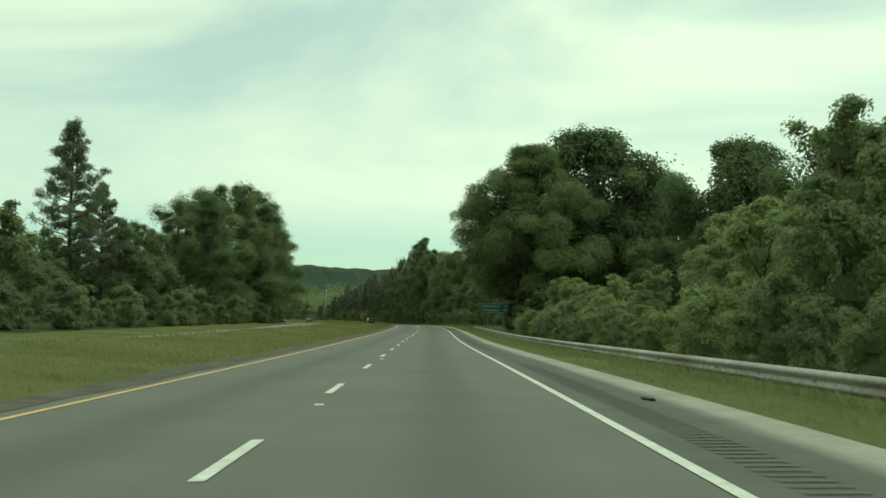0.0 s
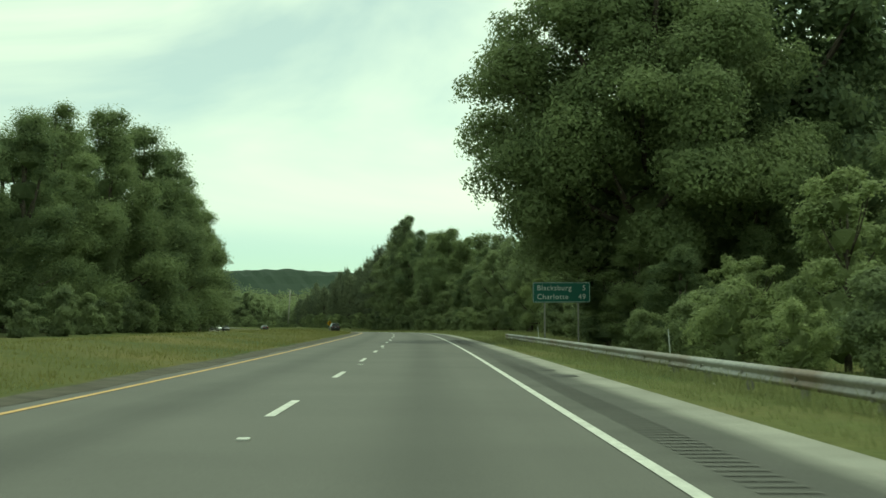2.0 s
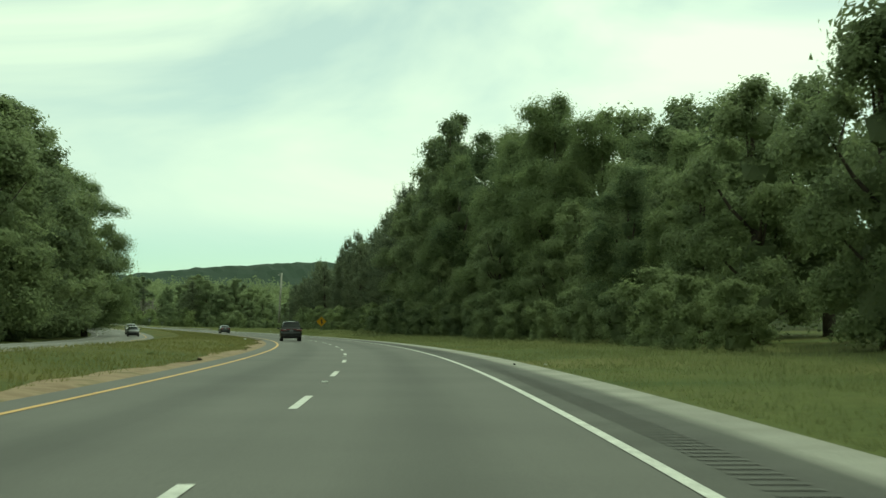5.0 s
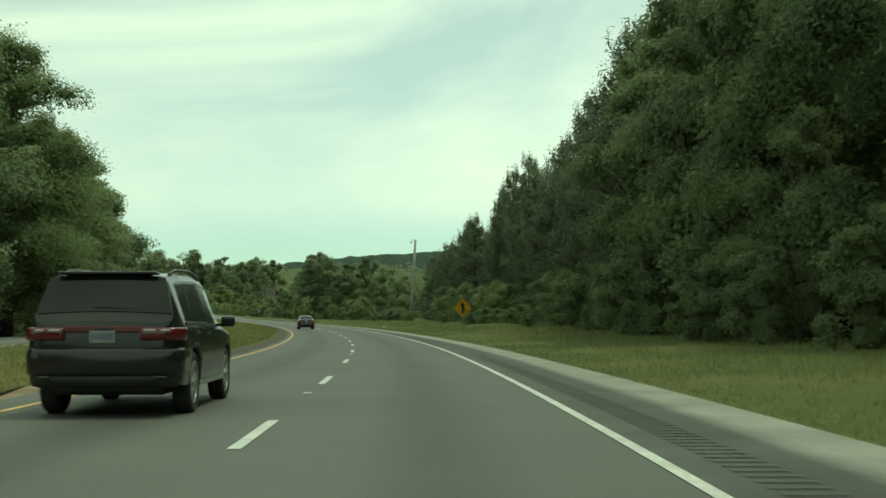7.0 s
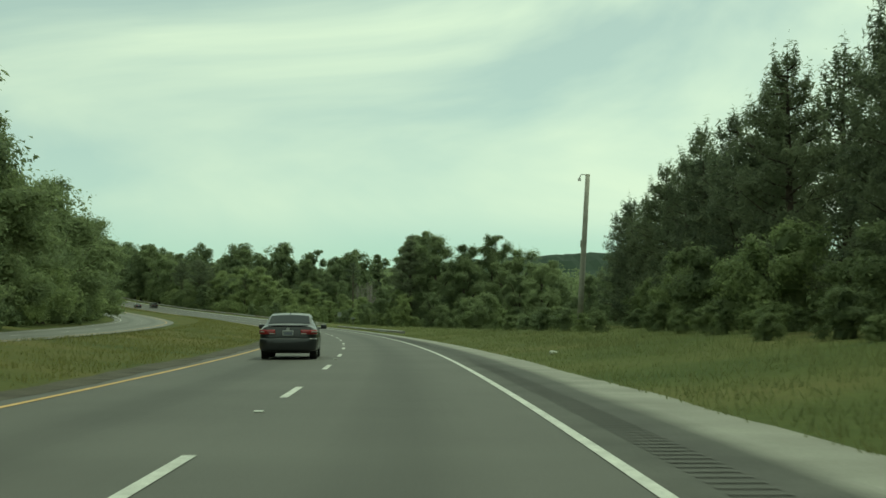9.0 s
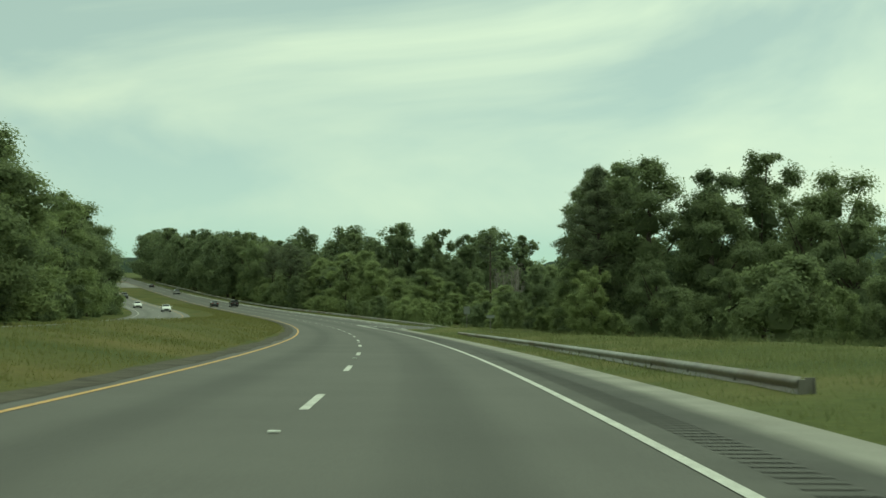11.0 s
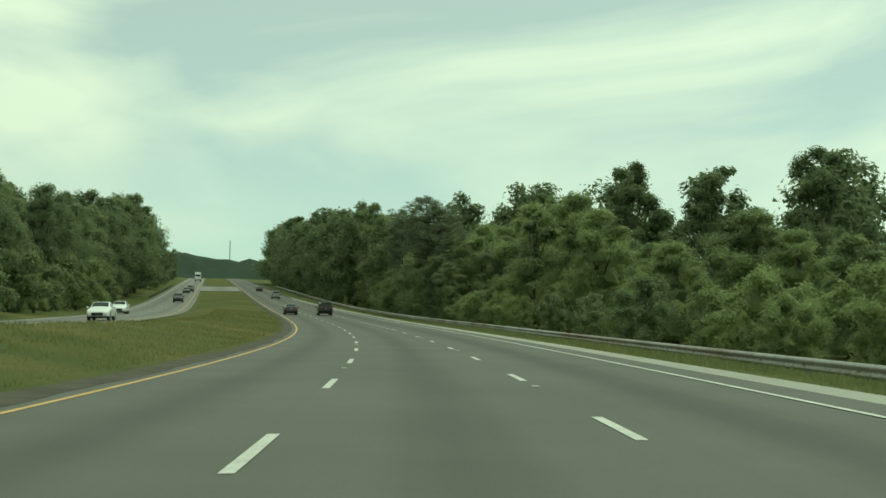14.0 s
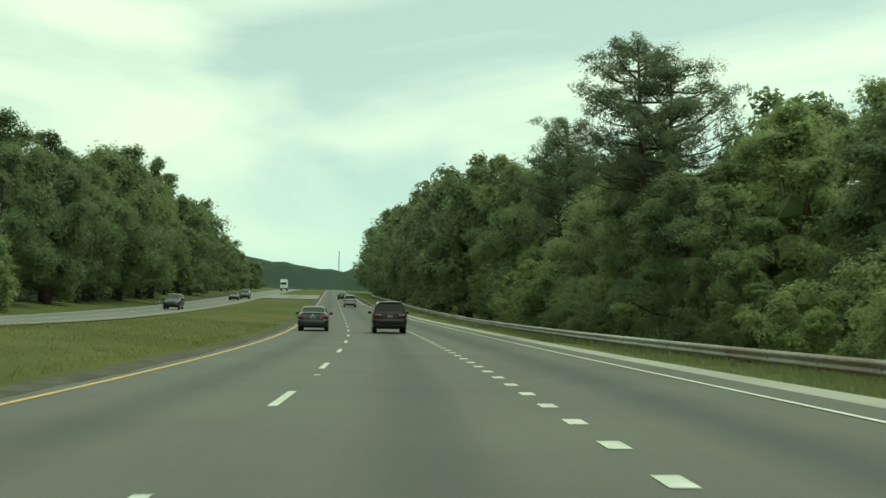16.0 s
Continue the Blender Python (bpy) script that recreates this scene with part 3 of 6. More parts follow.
def build_hills():
    cx, cy = -40.0, 300.0
    azs = np.arange(-60, 100, 0.35)
    rings = [(560, -0.25), (640, 0.02), (700, 0.18), (760, 0.40), (800, 0.55), (840, 0.70), (870, 0.82), (900, 0.92), (925, 0.98), (950, 1.0), (1050, 0.7), (1200, 0.0)]
    v = []
    for a in azs:
        r = math.radians(a)
        for k, (d, share) in enumerate(rings):
            hgt = float(hill_height(a)) * share * (1 + 0.10 * noise.noise(Vector((a * 0.12, k * 0.3, 3))))
            hgt += 2.6 * noise.noise(Vector((a * 1.7, d * 0.05, 0))) + 1.4 * noise.noise(Vector((a * 5.1, d * 0.11, 7)))
            v.append((cx - math.sin(r) * d, cy + math.cos(r) * d, hgt))
    w = len(rings)
    f = [(i * w + j, i * w + j + 1, (i + 1) * w + j + 1, (i + 1) * w + j) for i in range(len(azs) - 1) for j in range(w - 1)]
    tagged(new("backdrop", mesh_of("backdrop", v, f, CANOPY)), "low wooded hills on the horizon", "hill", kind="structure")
    rng = np.random.default_rng(5)
    # woods on the low ground before the hills
    cs, outs = [], []
    for k in range(1300):
        a, d = math.radians(rng.uniform(-40, 85)), rng.uniform(330, 640)
        x, y = cx - math.sin(a) * d, cy + math.cos(a) * d
        gap = np.hypot(PX - x, PY - y)
        j = int(gap.argmin())
        if gap[j] < 140:
            continue
        hgt, rad = rng.uniform(9, 15), rng.uniform(3, 5)
        q = rng.normal(size=(130, 3))
        q /= np.linalg.norm(q, axis=1, keepdims=True)
        base = PZ[j] - 1.0
        cs.append(np.array([x, y, base + hgt * 0.55]) + q * np.array([rad, rad, hgt * 0.45]) * rng.uniform(0.75, 1.1, (130, 1)))
        outs.append(q)
    me = leaf_mesh("far_woods", np.concatenate(cs), rng, 0.62, LEAF, np.concatenate(outs))
    tagged(new("far_woods", me), "dark green woods on the low ground before the hills", "woods", kind="stuff")


# ------------------------------------------------------------------ trees
def leaf_mesh(name, c, rng, size, mat, out, slim=0.62, extra=None):
    """Many small pointed leaves round the places c; out: the ways they face, roughly."""
    n = len(c)
    nrm = rng.normal(size=(n, 3))
    if out is not None:
        nrm = nrm * 0.42 + out + np.array([0, 0, 0.25])
    else:
        nrm = nrm + np.array([0, -0.4, 1.0])
    nrm /= np.linalg.norm(nrm, axis=1, keepdims=True)
    a = np.cross(nrm, rng.normal(size=(n, 3)))
    a /= np.linalg.norm(a, axis=1, keepdims=True) + 1e-9
    b = np.cross(nrm, a)
    ln = (size * rng.uniform(0.6, 1.35, n))[:, None]
    wd = ln * slim
    v = np.stack([c - a * ln * 0.8 - b * wd, c - a * ln * 0.6 + b * wd, c + a * ln * 1.1 - nrm * ln * 0.3], 1).reshape(-1, 3)
    faces = np.arange(3 * n).reshape(-1, 3).tolist()
    verts = v.tolist()
    if extra:
        ev, ef = extra
        off = len(verts)
        verts += ev
        faces += [tuple(i + off for i in q) for q in ef]
    return mesh_of(name, verts, faces, mat)


ICO = bmesh.new()
bmesh.ops.create_icosphere(ICO, subdivisions=1, radius=1)
ICO_V = np.array([v.co[:] for v in ICO.verts])
ICO_F = [tuple(v.index for v in q.verts) for q in ICO.faces]
ICO.free()


def crown_mesh(rng, clumps, count, size, mat, core=0.42, squash=0.85, slim=0.62, fringe=0.07, inner=False, tight=False):
    """Foliage on the given clumps (place, radius, tallness, share): an uneven inner mass and leaves all round it."""
    area = np.array([c[1] * c[1] * (c[3] if len(c) > 3 else 1.9 if len(c) > 2 else 1.0) for c in clumps])
    share = (area / area.sum() * count).astype(int) + 1
    middle = np.mean([c[0] for c in clumps], axis=0)
    cs, outs, ev, ef = [], [], [], []
    for (p, r, *own), k in zip(clumps, share):
        tall = own[0] if own else squash
        d = rng.normal(size=(k, 3)) + np.array([0, 0, 0.35])
        d /= np.linalg.norm(d, axis=1, keepdims=True)
        lump = 1 + (0.2 if tight else 0.30) * np.sin(d[:, 0] * 5 + p[0] * 3) * np.sin(d[:, 1] * 5 + p[1] * 3 + d[:, 2] * 4)
        far_out = np.where(rng.uniform(0, 1, k) < fringe, rng.uniform(1.05, 1.36, k), rng.uniform(0.5 if tight else 0.55, 1.0 + 1.15 * fringe, k))
        q = d * (r * lump * far_out)[:, None]
        q = q * (rng.uniform(0.85, 1.2, 3) if tight else rng.uniform(0.72, 1.38, 3))
        q[:, 2] *= tall
        # sprays droop and end unevenly
        q[:, 2] -= 0.22 * np.hypot(q[:, 0], q[:, 1]) * rng.uniform(0, 1)
        cs.append(q + np.array(p))
        away = np.array(p) - middle
        outs.append(d * 0.8 + away / (np.linalg.norm(away) + 1e-6) * 0.45)
        kind = own[1] if len(own) > 1 else 1.0
        if core and (kind < 1 or kind == 1.0 and not inner):
            o = len(ev)
            jig = ICO_V * (r * ((0.5 if tight else 0.8) if kind < 1 else core) * (1 + 0.22 * np.sin(ICO_V[:, :1] * 6 + p[0]) * np.sin(ICO_V[:, 1:2] * 6 + p[2])))
            jig = jig * np.array([1, 1, tall])
            ev += (jig + np.array(p)).tolist()
            ef += [tuple(i + o for i in t) for t in ICO_F]
    return leaf_mesh("crown", np.concatenate(cs), rng, size, mat, np.concatenate(outs), slim, (ev, ef) if core else None)


def broad_clumps(rng, height, radius, low, n, top=0.5, rmin=0.13, rmax=0.24, dome=0.7):
    """Sprays of leaves gathered on boughs of uneven reach, between low and height; top: how pointed the crown is."""
    res = []
    boughs = max(8, n // 4)
    each = max(3, round(n / boughs))
    for k in range(boughs):
        f = (k + rng.uniform(0, 1)) / boughs
        z = low + (height - low) * f
        prof = max(0.14, math.sin(math.pi * min(0.97, 0.20 + 0.78 * f ** (0.75 + top * 0.5))) ** dome)
        ang = k * 2.39996 + rng.uniform(-0.6, 0.6)
        reach = radius * prof * rng.uniform(0.42, 1.0)
        spread = radius * rng.uniform(0.20, 0.34) * (0.6 + 0.5 * prof)
        tip = np.array([math.cos(ang) * reach * 0.86, math.sin(ang) * reach * 0.86, z])
        for _ in range(each):
            d = rng.normal(size=3)
            d = d / np.linalg.norm(d) * rng.uniform(0.25, 1.0) * spread
            q = tip + d * np.array([1, 1, 0.75])
            cr = radius * rng.uniform(rmin, rmax) * 1.35 * (0.75 + 0.4 * prof)
            q[2] = min(max(q[2], low + cr * 0.4), height - cr * 0.7)
            res.append((tuple(q), cr, rng.uniform(0.6, 0.95), 1.0))
    # thinner foliage within, and the leading shoot
    for k in range(5):
        f = 0.12 + 0.17 * k
        res.append(((rng.uniform(-0.1, 0.1) * radius, rng.uniform(-0.1, 0.1) * radius, low + (height - low) * f), radius * 0.40 * (1 - 0.1 * k), 1.1, 0.35))
    for k in range(9):
        cr = radius * rng.uniform(0.05, 0.11)
        down = rng.uniform(0, 0.2)
        a, r = rng.uniform(0, 6.28), radius * (0.05 + 1.9 * down) * rng.uniform(0.2, 1)
        res.append(((math.cos(a) * r, math.sin(a) * r, height - cr - down * height), cr, rng.uniform(1.0, 2.2), 1.3))
    return res


def trunk_mesh(rng, height, r0, clumps, limbs, mat, lean=0.3, sides=7):
    v, f = [], []
    bend = rng.uniform(-lean, lean, 2)
    pts = [(0, 0, -0.3), (bend[0] * 0.2, bend[1] * 0.2, height * 0.25), (bend[0] * 0.6, bend[1] * 0.6, height * 0.55), (bend[0], bend[1], height * 0.92)]
    tube(v, f, pts, [r0 * 1.25, r0 * 0.85, r0 * 0.55, r0 * 0.12], sides)
    pick = rng.permutation(len(clumps))[:limbs]
    for i in pick:
        p = Vector(clumps[i][0])
        z0 = max(height * 0.12, p.z * 0.62)
        t = z0 / height
        start = Vector((bend[0] * t, bend[1] * t, z0))
        mid = start.lerp(p, 0.5) + Vector((0, 0, -0.08 * (p - start).length))
        tube(v, f, [start, mid, p], [r0 * 0.42, r0 * 0.26, r0 * 0.07], 5)
    return mesh_of("trunk", v, f, mat, True)


KINDS = {}


def tree_kind(key, name, category, make):
    KINDS[key] = dict(name=name, category=category, make=make, first=None, size=1.0)


def plant(key, s, lat, height, label, group="", up=None, turn=None, wide=1.0, sink=0.0, lean=0.0):
    """One tree or shrub of a kind at its station, with the given height."""
    k = KINDS[key]
    x, y, z = spot(s, lat, 0.0)
    if up is None:
        if lat > 1.6:
            up = float(verge_up(s, lat - 1.66))
        elif lat < -23.5:
            up = float(lerp(OPP_RISE, s)) + 0.10 * min(-23.5 - lat, 18) * (0.4 + 0.6 * (s > 300))
        else:
            up = 0.2
    if turn is None:
        turn = (s * 37.7 + lat * 91.3) % 360
    if k["first"] is None:
        ob = new(k["name"])
        k["base"] = k["make"](ob)
        k["first"] = ob
        sc = height / k["base"]
        k["sc"] = sc
        ob.matrix_basis = pose(x, y, z + up - 0.05 - sink, lean, 0, turn) @ Matrix.Diagonal((sc * wide, sc * wide, sc, 1))
        k["wide"] = wide
    else:
        f = k["first"].scale
        sc = height / k["base"]
        m = pose(x, y, z + up - 0.05 - sink, lean, 0, turn) @ Matrix.Diagonal((sc * wide / f[0], sc * wide / f[1], sc / f[2], 1))
        ob = copy_thing(k["first"], m)
    tagged(ob, label, k["category"], group)
    return ob


def broad(seed, height, radius, low, n, leaves, size, mat=None, limbs=10, top=0.5, r0=0.28, rmin=0.13, rmax=0.24, core=0.42, fringe=0.07, tight=False, dome=0.7):
    def make(ob):
        rng = np.random.default_rng(seed)
        cl = broad_clumps(rng, height, radius, low, n, top, rmin, rmax, dome)
        part("trunk", trunk_mesh(rng, height, r0, cl, limbs, BARK), BARK, ob)
        part("crown", crown_mesh(rng, cl, leaves, size, mat or LEAF, core, fringe=fringe, inner=tight, tight=tight), LEAF, ob)
        return height
    return make


def pine(seed, height, radius, low, limbs, leaves, size, flat=0.7, full=0.55):
    """A pine: straight trunk, limbs that rise a little at uneven heights, tufts of needles along their outer halves."""
    def make(ob):
        rng = np.random.default_rng(seed)
        cl, v, f = [], [], []
        sway = rng.uniform(-0.25, 0.25, 2)
        tube(v, f, [(0, 0, -0.3), (sway[0], 0, height * 0.4), (0, sway[1], height * 0.75), (sway[0] * 0.5, 0, height)], [0.24, 0.19, 0.11, 0.03], 8)
        for k in range(limbs):
            fz = min(0.985, (k + rng.uniform(-0.6, 0.6)) / limbs) if k else 0.02
            z = low + (height - low) * max(0.0, fz)
            prof = (1.0 - fz) ** full * (0.6 + 0.4 * min(1.0, fz * 3 + 0.2))
            a = k * 2.39996 + rng.uniform(-0.6, 0.6)
            r = max(0.35, radius * prof * rng.uniform(0.55, 1.1))
            rise = r * rng.uniform(0.05, 0.55)
            end = Vector((math.cos(a) * r, math.sin(a) * r, min(z + rise, height)))
            tube(v, f, [(0, 0, z), (end.x * 0.5, end.y * 0.5, z + rise * 0.3), end], [0.06, 0.04, 0.015], 4)
            for q in ((0.4, 0.65, 0.88) if r > 1.2 else (0.6,)):
                side = rng.uniform(-0.35, 0.35) * r * 0.5
                cl.append(((end.x * q - math.sin(a) * side, end.y * q + math.cos(a) * side, z + (end.z - z) * q + rng.uniform(0, 0.25)), rng.uniform(0.34, 0.66) * (radius / 3.2)))
            # upright shoots at the ends of the limbs
            for _ in range(3):
                q, side = rng.uniform(0.7, 1.08), rng.uniform(-0.4, 0.4) * r * 0.6
                cl.append(((end.x * q - math.sin(a) * side, end.y * q + math.cos(a) * side, z + (end.z - z) * q + rng.uniform(0.2, 0.55)), rng.uniform(0.13, 0.21) * (radius / 3.0), rng.uniform(2.6, 4.2)))
        cl.append(((0, 0, height - 0.35), 0.2 * radius / 3, 4.0))
        part("trunk", mesh_of("trunk", v, f, BARK, True), BARK, ob)
        part("crown", crown_mesh(rng, cl, int(leaves * 2.3), size * 0.72, NEEDLE, 0.22, flat, 0.2), NEEDLE, ob)
        return height
    return make


def pad_pine(seed, height, radius, low, limbs, leaves, size, stems=1, shape=0.8):
    """An old pine: bare stems below, spreading limbs with separate flat pads of needles and sky between them."""
    def make(ob):
        rng = np.random.default_rng(seed)
        cl, v, f = [], [], []
        r0 = 0.012 * height + 0.03
        for j in range(stems):
            off = Vector((0.0 if stems == 1 else (j - 0.5) * 1.1, 0.3 * j, 0))
            top = height * (1 - 0.08 * j)
            tube(v, f, [off * 0.6 + Vector((0, 0, -0.3)), off + Vector((0.1, 0, height * 0.5)), off * 1.3 + Vector((0, 0.1, top))], [r0, r0 * 0.75, r0 * 0.2], 8)
            for k in range(limbs // stems):
                fz = (k + rng.uniform(0, 1)) / (limbs // stems)
                z = low + (top - low) * fz * 0.96
                r = radius * max(0.16, math.sin(math.pi * (0.26 + 0.70 * fz)) ** shape) * rng.uniform(0.55, 1.08)
                a = k * 2.39996 + j + rng.uniform(-0.5, 0.5)
                rise = r * rng.uniform(0.08, 0.42)
                base = off * (0.8 + 0.5 * fz) + Vector((0, 0, z))
                end = base + Vector((math.cos(a) * r, math.sin(a) * r, rise))
                end.z = min(end.z, height - 0.15)
                mid = base.lerp(end, 0.5) + Vector((0, 0, -0.06 * r))
                tube(v, f, [base, mid, end], [0.055, 0.035, 0.012], 4)
                for q in ((0.5, 0.78, 1.0) if r > 1.0 else (0.6, 1.0)):
                    for _ in range(2):
                        p = base.lerp(end, q) + Vector((rng.uniform(-0.3, 0.3) * r * 0.45, rng.uniform(-0.3, 0.3) * r * 0.45, rng.uniform(-0.05, 0.3)))
                        cl.append((tuple(p), rng.uniform(0.22, 0.46) * (0.6 + radius / 8), rng.uniform(0.5, 0.85)))
        part("trunk", mesh_of("trunk", v, f, BARK, True), BARK, ob)
        part("crown", crown_mesh(rng, cl, int(leaves * 2.2), size * 0.72, NEEDLE, 0.0, 0.7, 0.22), NEEDLE, ob)
        return height
    return make


def sparse(seed, height, radius, mat, leaves, size, wood=None, limbs=16):
    """A thin tree whose limbs show; with no leaves it is a dead one."""
    def make(ob):
        rng = np.random.default_rng(seed)
        cl = broad_clumps(rng, height, radius, height * 0.4, limbs + 4, 0.5, 0.08, 0.17)
        part("trunk", trunk_mesh(rng, height, 0.17, cl, limbs, wood or BARK, 0.8), BARK, ob)
        if leaves:
            part("crown", crown_mesh(rng, cl[2:], leaves, size, mat, 0.0), mat, ob)
        else:
            v, f = [], []
            for p, r, *_own in cl:
                for _ in range(4):
                    e = Vector(p) + Vector(rng.normal(size=3)) * r + Vector((0, 0, r * 0.8))
                    tube(v, f, [p, e], [0.03, 0.01], 4)
            tw = part("twigs", mesh_of("twigs", v, f, wood or BARK), BARK, ob)
            tw["kind"] = "stuff"
        return height
    return make


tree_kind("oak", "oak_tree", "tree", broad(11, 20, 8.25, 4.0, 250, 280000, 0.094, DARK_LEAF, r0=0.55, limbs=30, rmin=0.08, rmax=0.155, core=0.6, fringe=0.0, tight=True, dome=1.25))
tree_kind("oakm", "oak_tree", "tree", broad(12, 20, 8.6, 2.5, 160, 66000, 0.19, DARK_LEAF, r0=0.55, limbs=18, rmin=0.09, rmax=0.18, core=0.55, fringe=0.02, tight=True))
tree_kind("na", "broadleaf_tree", "tree", broad(21, 11, 3.7, 0.5, 72, 34000, 0.080, rmin=0.07, rmax=0.19, fringe=0.14))
tree_kind("nb", "broadleaf_tree", "tree", broad(22, 11, 3.2, 0.4, 68, 31000, 0.080, top=0.9, rmin=0.07, rmax=0.19, fringe=0.14))
tree_kind("nd", "broadleaf_tree", "tree", broad(24, 11, 3.5, 0.4, 72, 32000, 0.078, LEAF_BRIGHT, rmin=0.07, rmax=0.18, fringe=0.14))
tree_kind("a", "broadleaf_tree", "tree", broad(25, 13, 4.4, 0.8, 64, 22000, 0.125, rmin=0.08, rmax=0.20, fringe=0.12))
tree_kind("b", "broadleaf_tree", "tree", broad(26, 13, 3.6, 0.6, 60, 20000, 0.125, top=0.9, rmin=0.08, rmax=0.20, fringe=0.12))
tree_kind("c", "broadleaf_tree", "tree", broad(27, 13, 4.8, 1.2, 68, 23000, 0.125, top=0.2, rmin=0.07, rmax=0.19, fringe=0.12))
tree_kind("d", "broadleaf_tree", "tree", broad(28, 13, 4.0, 0.5, 62, 21000, 0.125, LEAF_BRIGHT, rmin=0.08, rmax=0.20, fringe=0.12))
tree_kind("fa", "broadleaf_tree", "tree", broad(31, 13, 4.4, 0.8, 64, 11000, 0.18, rmin=0.08, rmax=0.19, fringe=0.12))
tree_kind("fb", "broadleaf_tree", "tree", broad(32, 13, 3.6, 0.6, 56, 10000, 0.18, top=0.9, rmin=0.08, rmax=0.19, fringe=0.12))
tree_kind("fc", "broadleaf_tree", "tree", broad(33, 13, 4.9, 1.2, 68, 12000, 0.18, top=0.1, rmin=0.07, rmax=0.17, fringe=0.12))
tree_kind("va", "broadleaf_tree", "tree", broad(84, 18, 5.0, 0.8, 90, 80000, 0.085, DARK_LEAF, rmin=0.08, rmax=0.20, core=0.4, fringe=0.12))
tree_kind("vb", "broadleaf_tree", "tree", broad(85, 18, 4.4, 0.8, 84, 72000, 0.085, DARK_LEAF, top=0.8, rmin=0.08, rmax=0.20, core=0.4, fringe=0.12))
tree_kind("ta", "broadleaf_tree", "tree", broad(81, 18, 5.0, 1.0, 88, 36000, 0.135, rmin=0.07, rmax=0.18, fringe=0.12))
tree_kind("tb", "broadleaf_tree", "tree", broad(82, 18, 4.3, 0.8, 80, 33000, 0.135, top=0.9, rmin=0.07, rmax=0.18, fringe=0.12))
tree_kind("tc", "broadleaf_tree", "tree", broad(83, 18, 5.2, 1.6, 92, 37000, 0.135, top=0.3, rmin=0.07, rmax=0.17, fringe=0.12))
tree_kind("young", "young_tree", "tree", broad(41, 7, 1.7, 0.3, 72, 16000, 0.068, LEAF_BRIGHT, top=1.0, r0=0.10, rmin=0.07, rmax=0.17, fringe=0.18))
tree_kind("young2", "young_tree", "tree", broad(42, 7, 2.1, 0.3, 76, 17000, 0.068, LEAF_BRIGHT, top=0.8, r0=0.10, rmin=0.06, rmax=0.16, fringe=0.18))
tree_kind("shrub", "shrub", "shrub", broad(51, 3.5, 2.1, 0.1, 56, 9500, 0.066, LEAF_BRIGHT, r0=0.06, limbs=8, rmin=0.06, rmax=0.17, fringe=0.2))
tree_kind("shrub2", "shrub", "shrub", broad(52, 3.5, 1.9, 0.1, 54, 9000, 0.066, LEAF, r0=0.06, limbs=8, rmin=0.06, rmax=0.17, fringe=0.2))
tree_kind("fshrub", "shrub", "shrub", broad(53, 3.5, 2.1, 0.1, 36, 4200, 0.10, LEAF_BRIGHT, r0=0.06, limbs=5, rmin=0.09, rmax=0.2, fringe=0.16))
tree_kind("fshrub2", "shrub", "shrub", broad(54, 3.5, 1.9, 0.1, 34, 4000, 0.10, LEAF, r0=0.06, limbs=5, rmin=0.09, rmax=0.2, fringe=0.16))
tree_kind("pine2", "pine_tree", "tree", pine(62, 12, 3.5, 0.8, 60, 6200, 0.24))
tree_kind("pine3", "pine_tree", "tree", pine(63, 12, 3.3, 1.4, 54, 6200, 0.24, full=0.5))
tree_kind("padpine", "pine_tree", "tree", pad_pine(65, 13, 3.7, 6.0, 92, 21000, 0.135, 2, 0.55))
tree_kind("lobpine", "pine_tree", "tree", pad_pine(66, 12.4, 2.8, 2.6, 70, 19000, 0.145, 1, 1.1))
tree_kind("thinpine", "pine_tree", "tree", pad_pine(67, 11, 1.2, 7.6, 16, 1500, 0.16, 1))
tree_kind("sparse", "thin_tree", "tree", sparse(71, 12, 2.3, LEAF, 2000, 0.2, limbs=30))
tree_kind("dead", "dead_tree", "tree", sparse(72, 10, 1.9, LEAF, 0, 0.2, DEADWOOD))

L_OAK = "large dark green oak tree with a broad crown beside the road"
L_TREE = "dense green broadleaf tree at the edge of the woods"
L_BRIGHT = "sunlit light green broadleaf tree at the woods' edge"
L_YOUNG = "slender young tree with bright green leaves behind the guardrail"
L_SHRUB = "leafy green roadside shrub standing in the grass"
L_PINE = "dark green pine tree with tufted branches"
L_TALLP = "tall pine tree with a bare trunk and thin crown"

rnd = random.Random(8)


def row(keys, s0, s1, step, lat, height, label, group, jit=1.5, hj=0.15, wide=1.0):
    """A run of trees between two stations, each a little off the line and of its own height; lat and height may change along it."""
    s = s0
    k = 0
    while s <= s1:
        f = (s - s0) / max(1e-6, s1 - s0)
        la = lat[0] + (lat[1] - lat[0]) * f
        hh = height[0] + (height[1] - height[0]) * f
        plant(keys[(k * 7 + int(s)) % len(keys)], s + rnd.uniform(-0.3, 0.3) * step, la + rnd.uniform(-jit, jit), hh * (1 + rnd.uniform(-hj, hj)), label, group,
              wide=wide * rnd.uniform(0.9, 1.12))
        s += step
        k += 1


FAR = []


def far_row(keys, s0, s1, step, lat, height, jit=1.5, hj=0.15):
    """Distant trees, joined later into one mass of woods."""
    n = int((s1 - s0) / step) + 1
    for k in range(n):
        f = k / max(1, n - 1)
        FAR.append((keys[k % len(keys)], s0 + (s1 - s0) * f + rnd.uniform(-0.3, 0.3) * step, lat[0] + (lat[1] - lat[0]) * f + rnd.uniform(-jit, jit),
                    (height[0] + (height[1] - height[0]) * f) * (1 + rnd.uniform(-hj, hj)), rnd.uniform(0, 6.28), rnd.uniform(0.9, 1.12)))


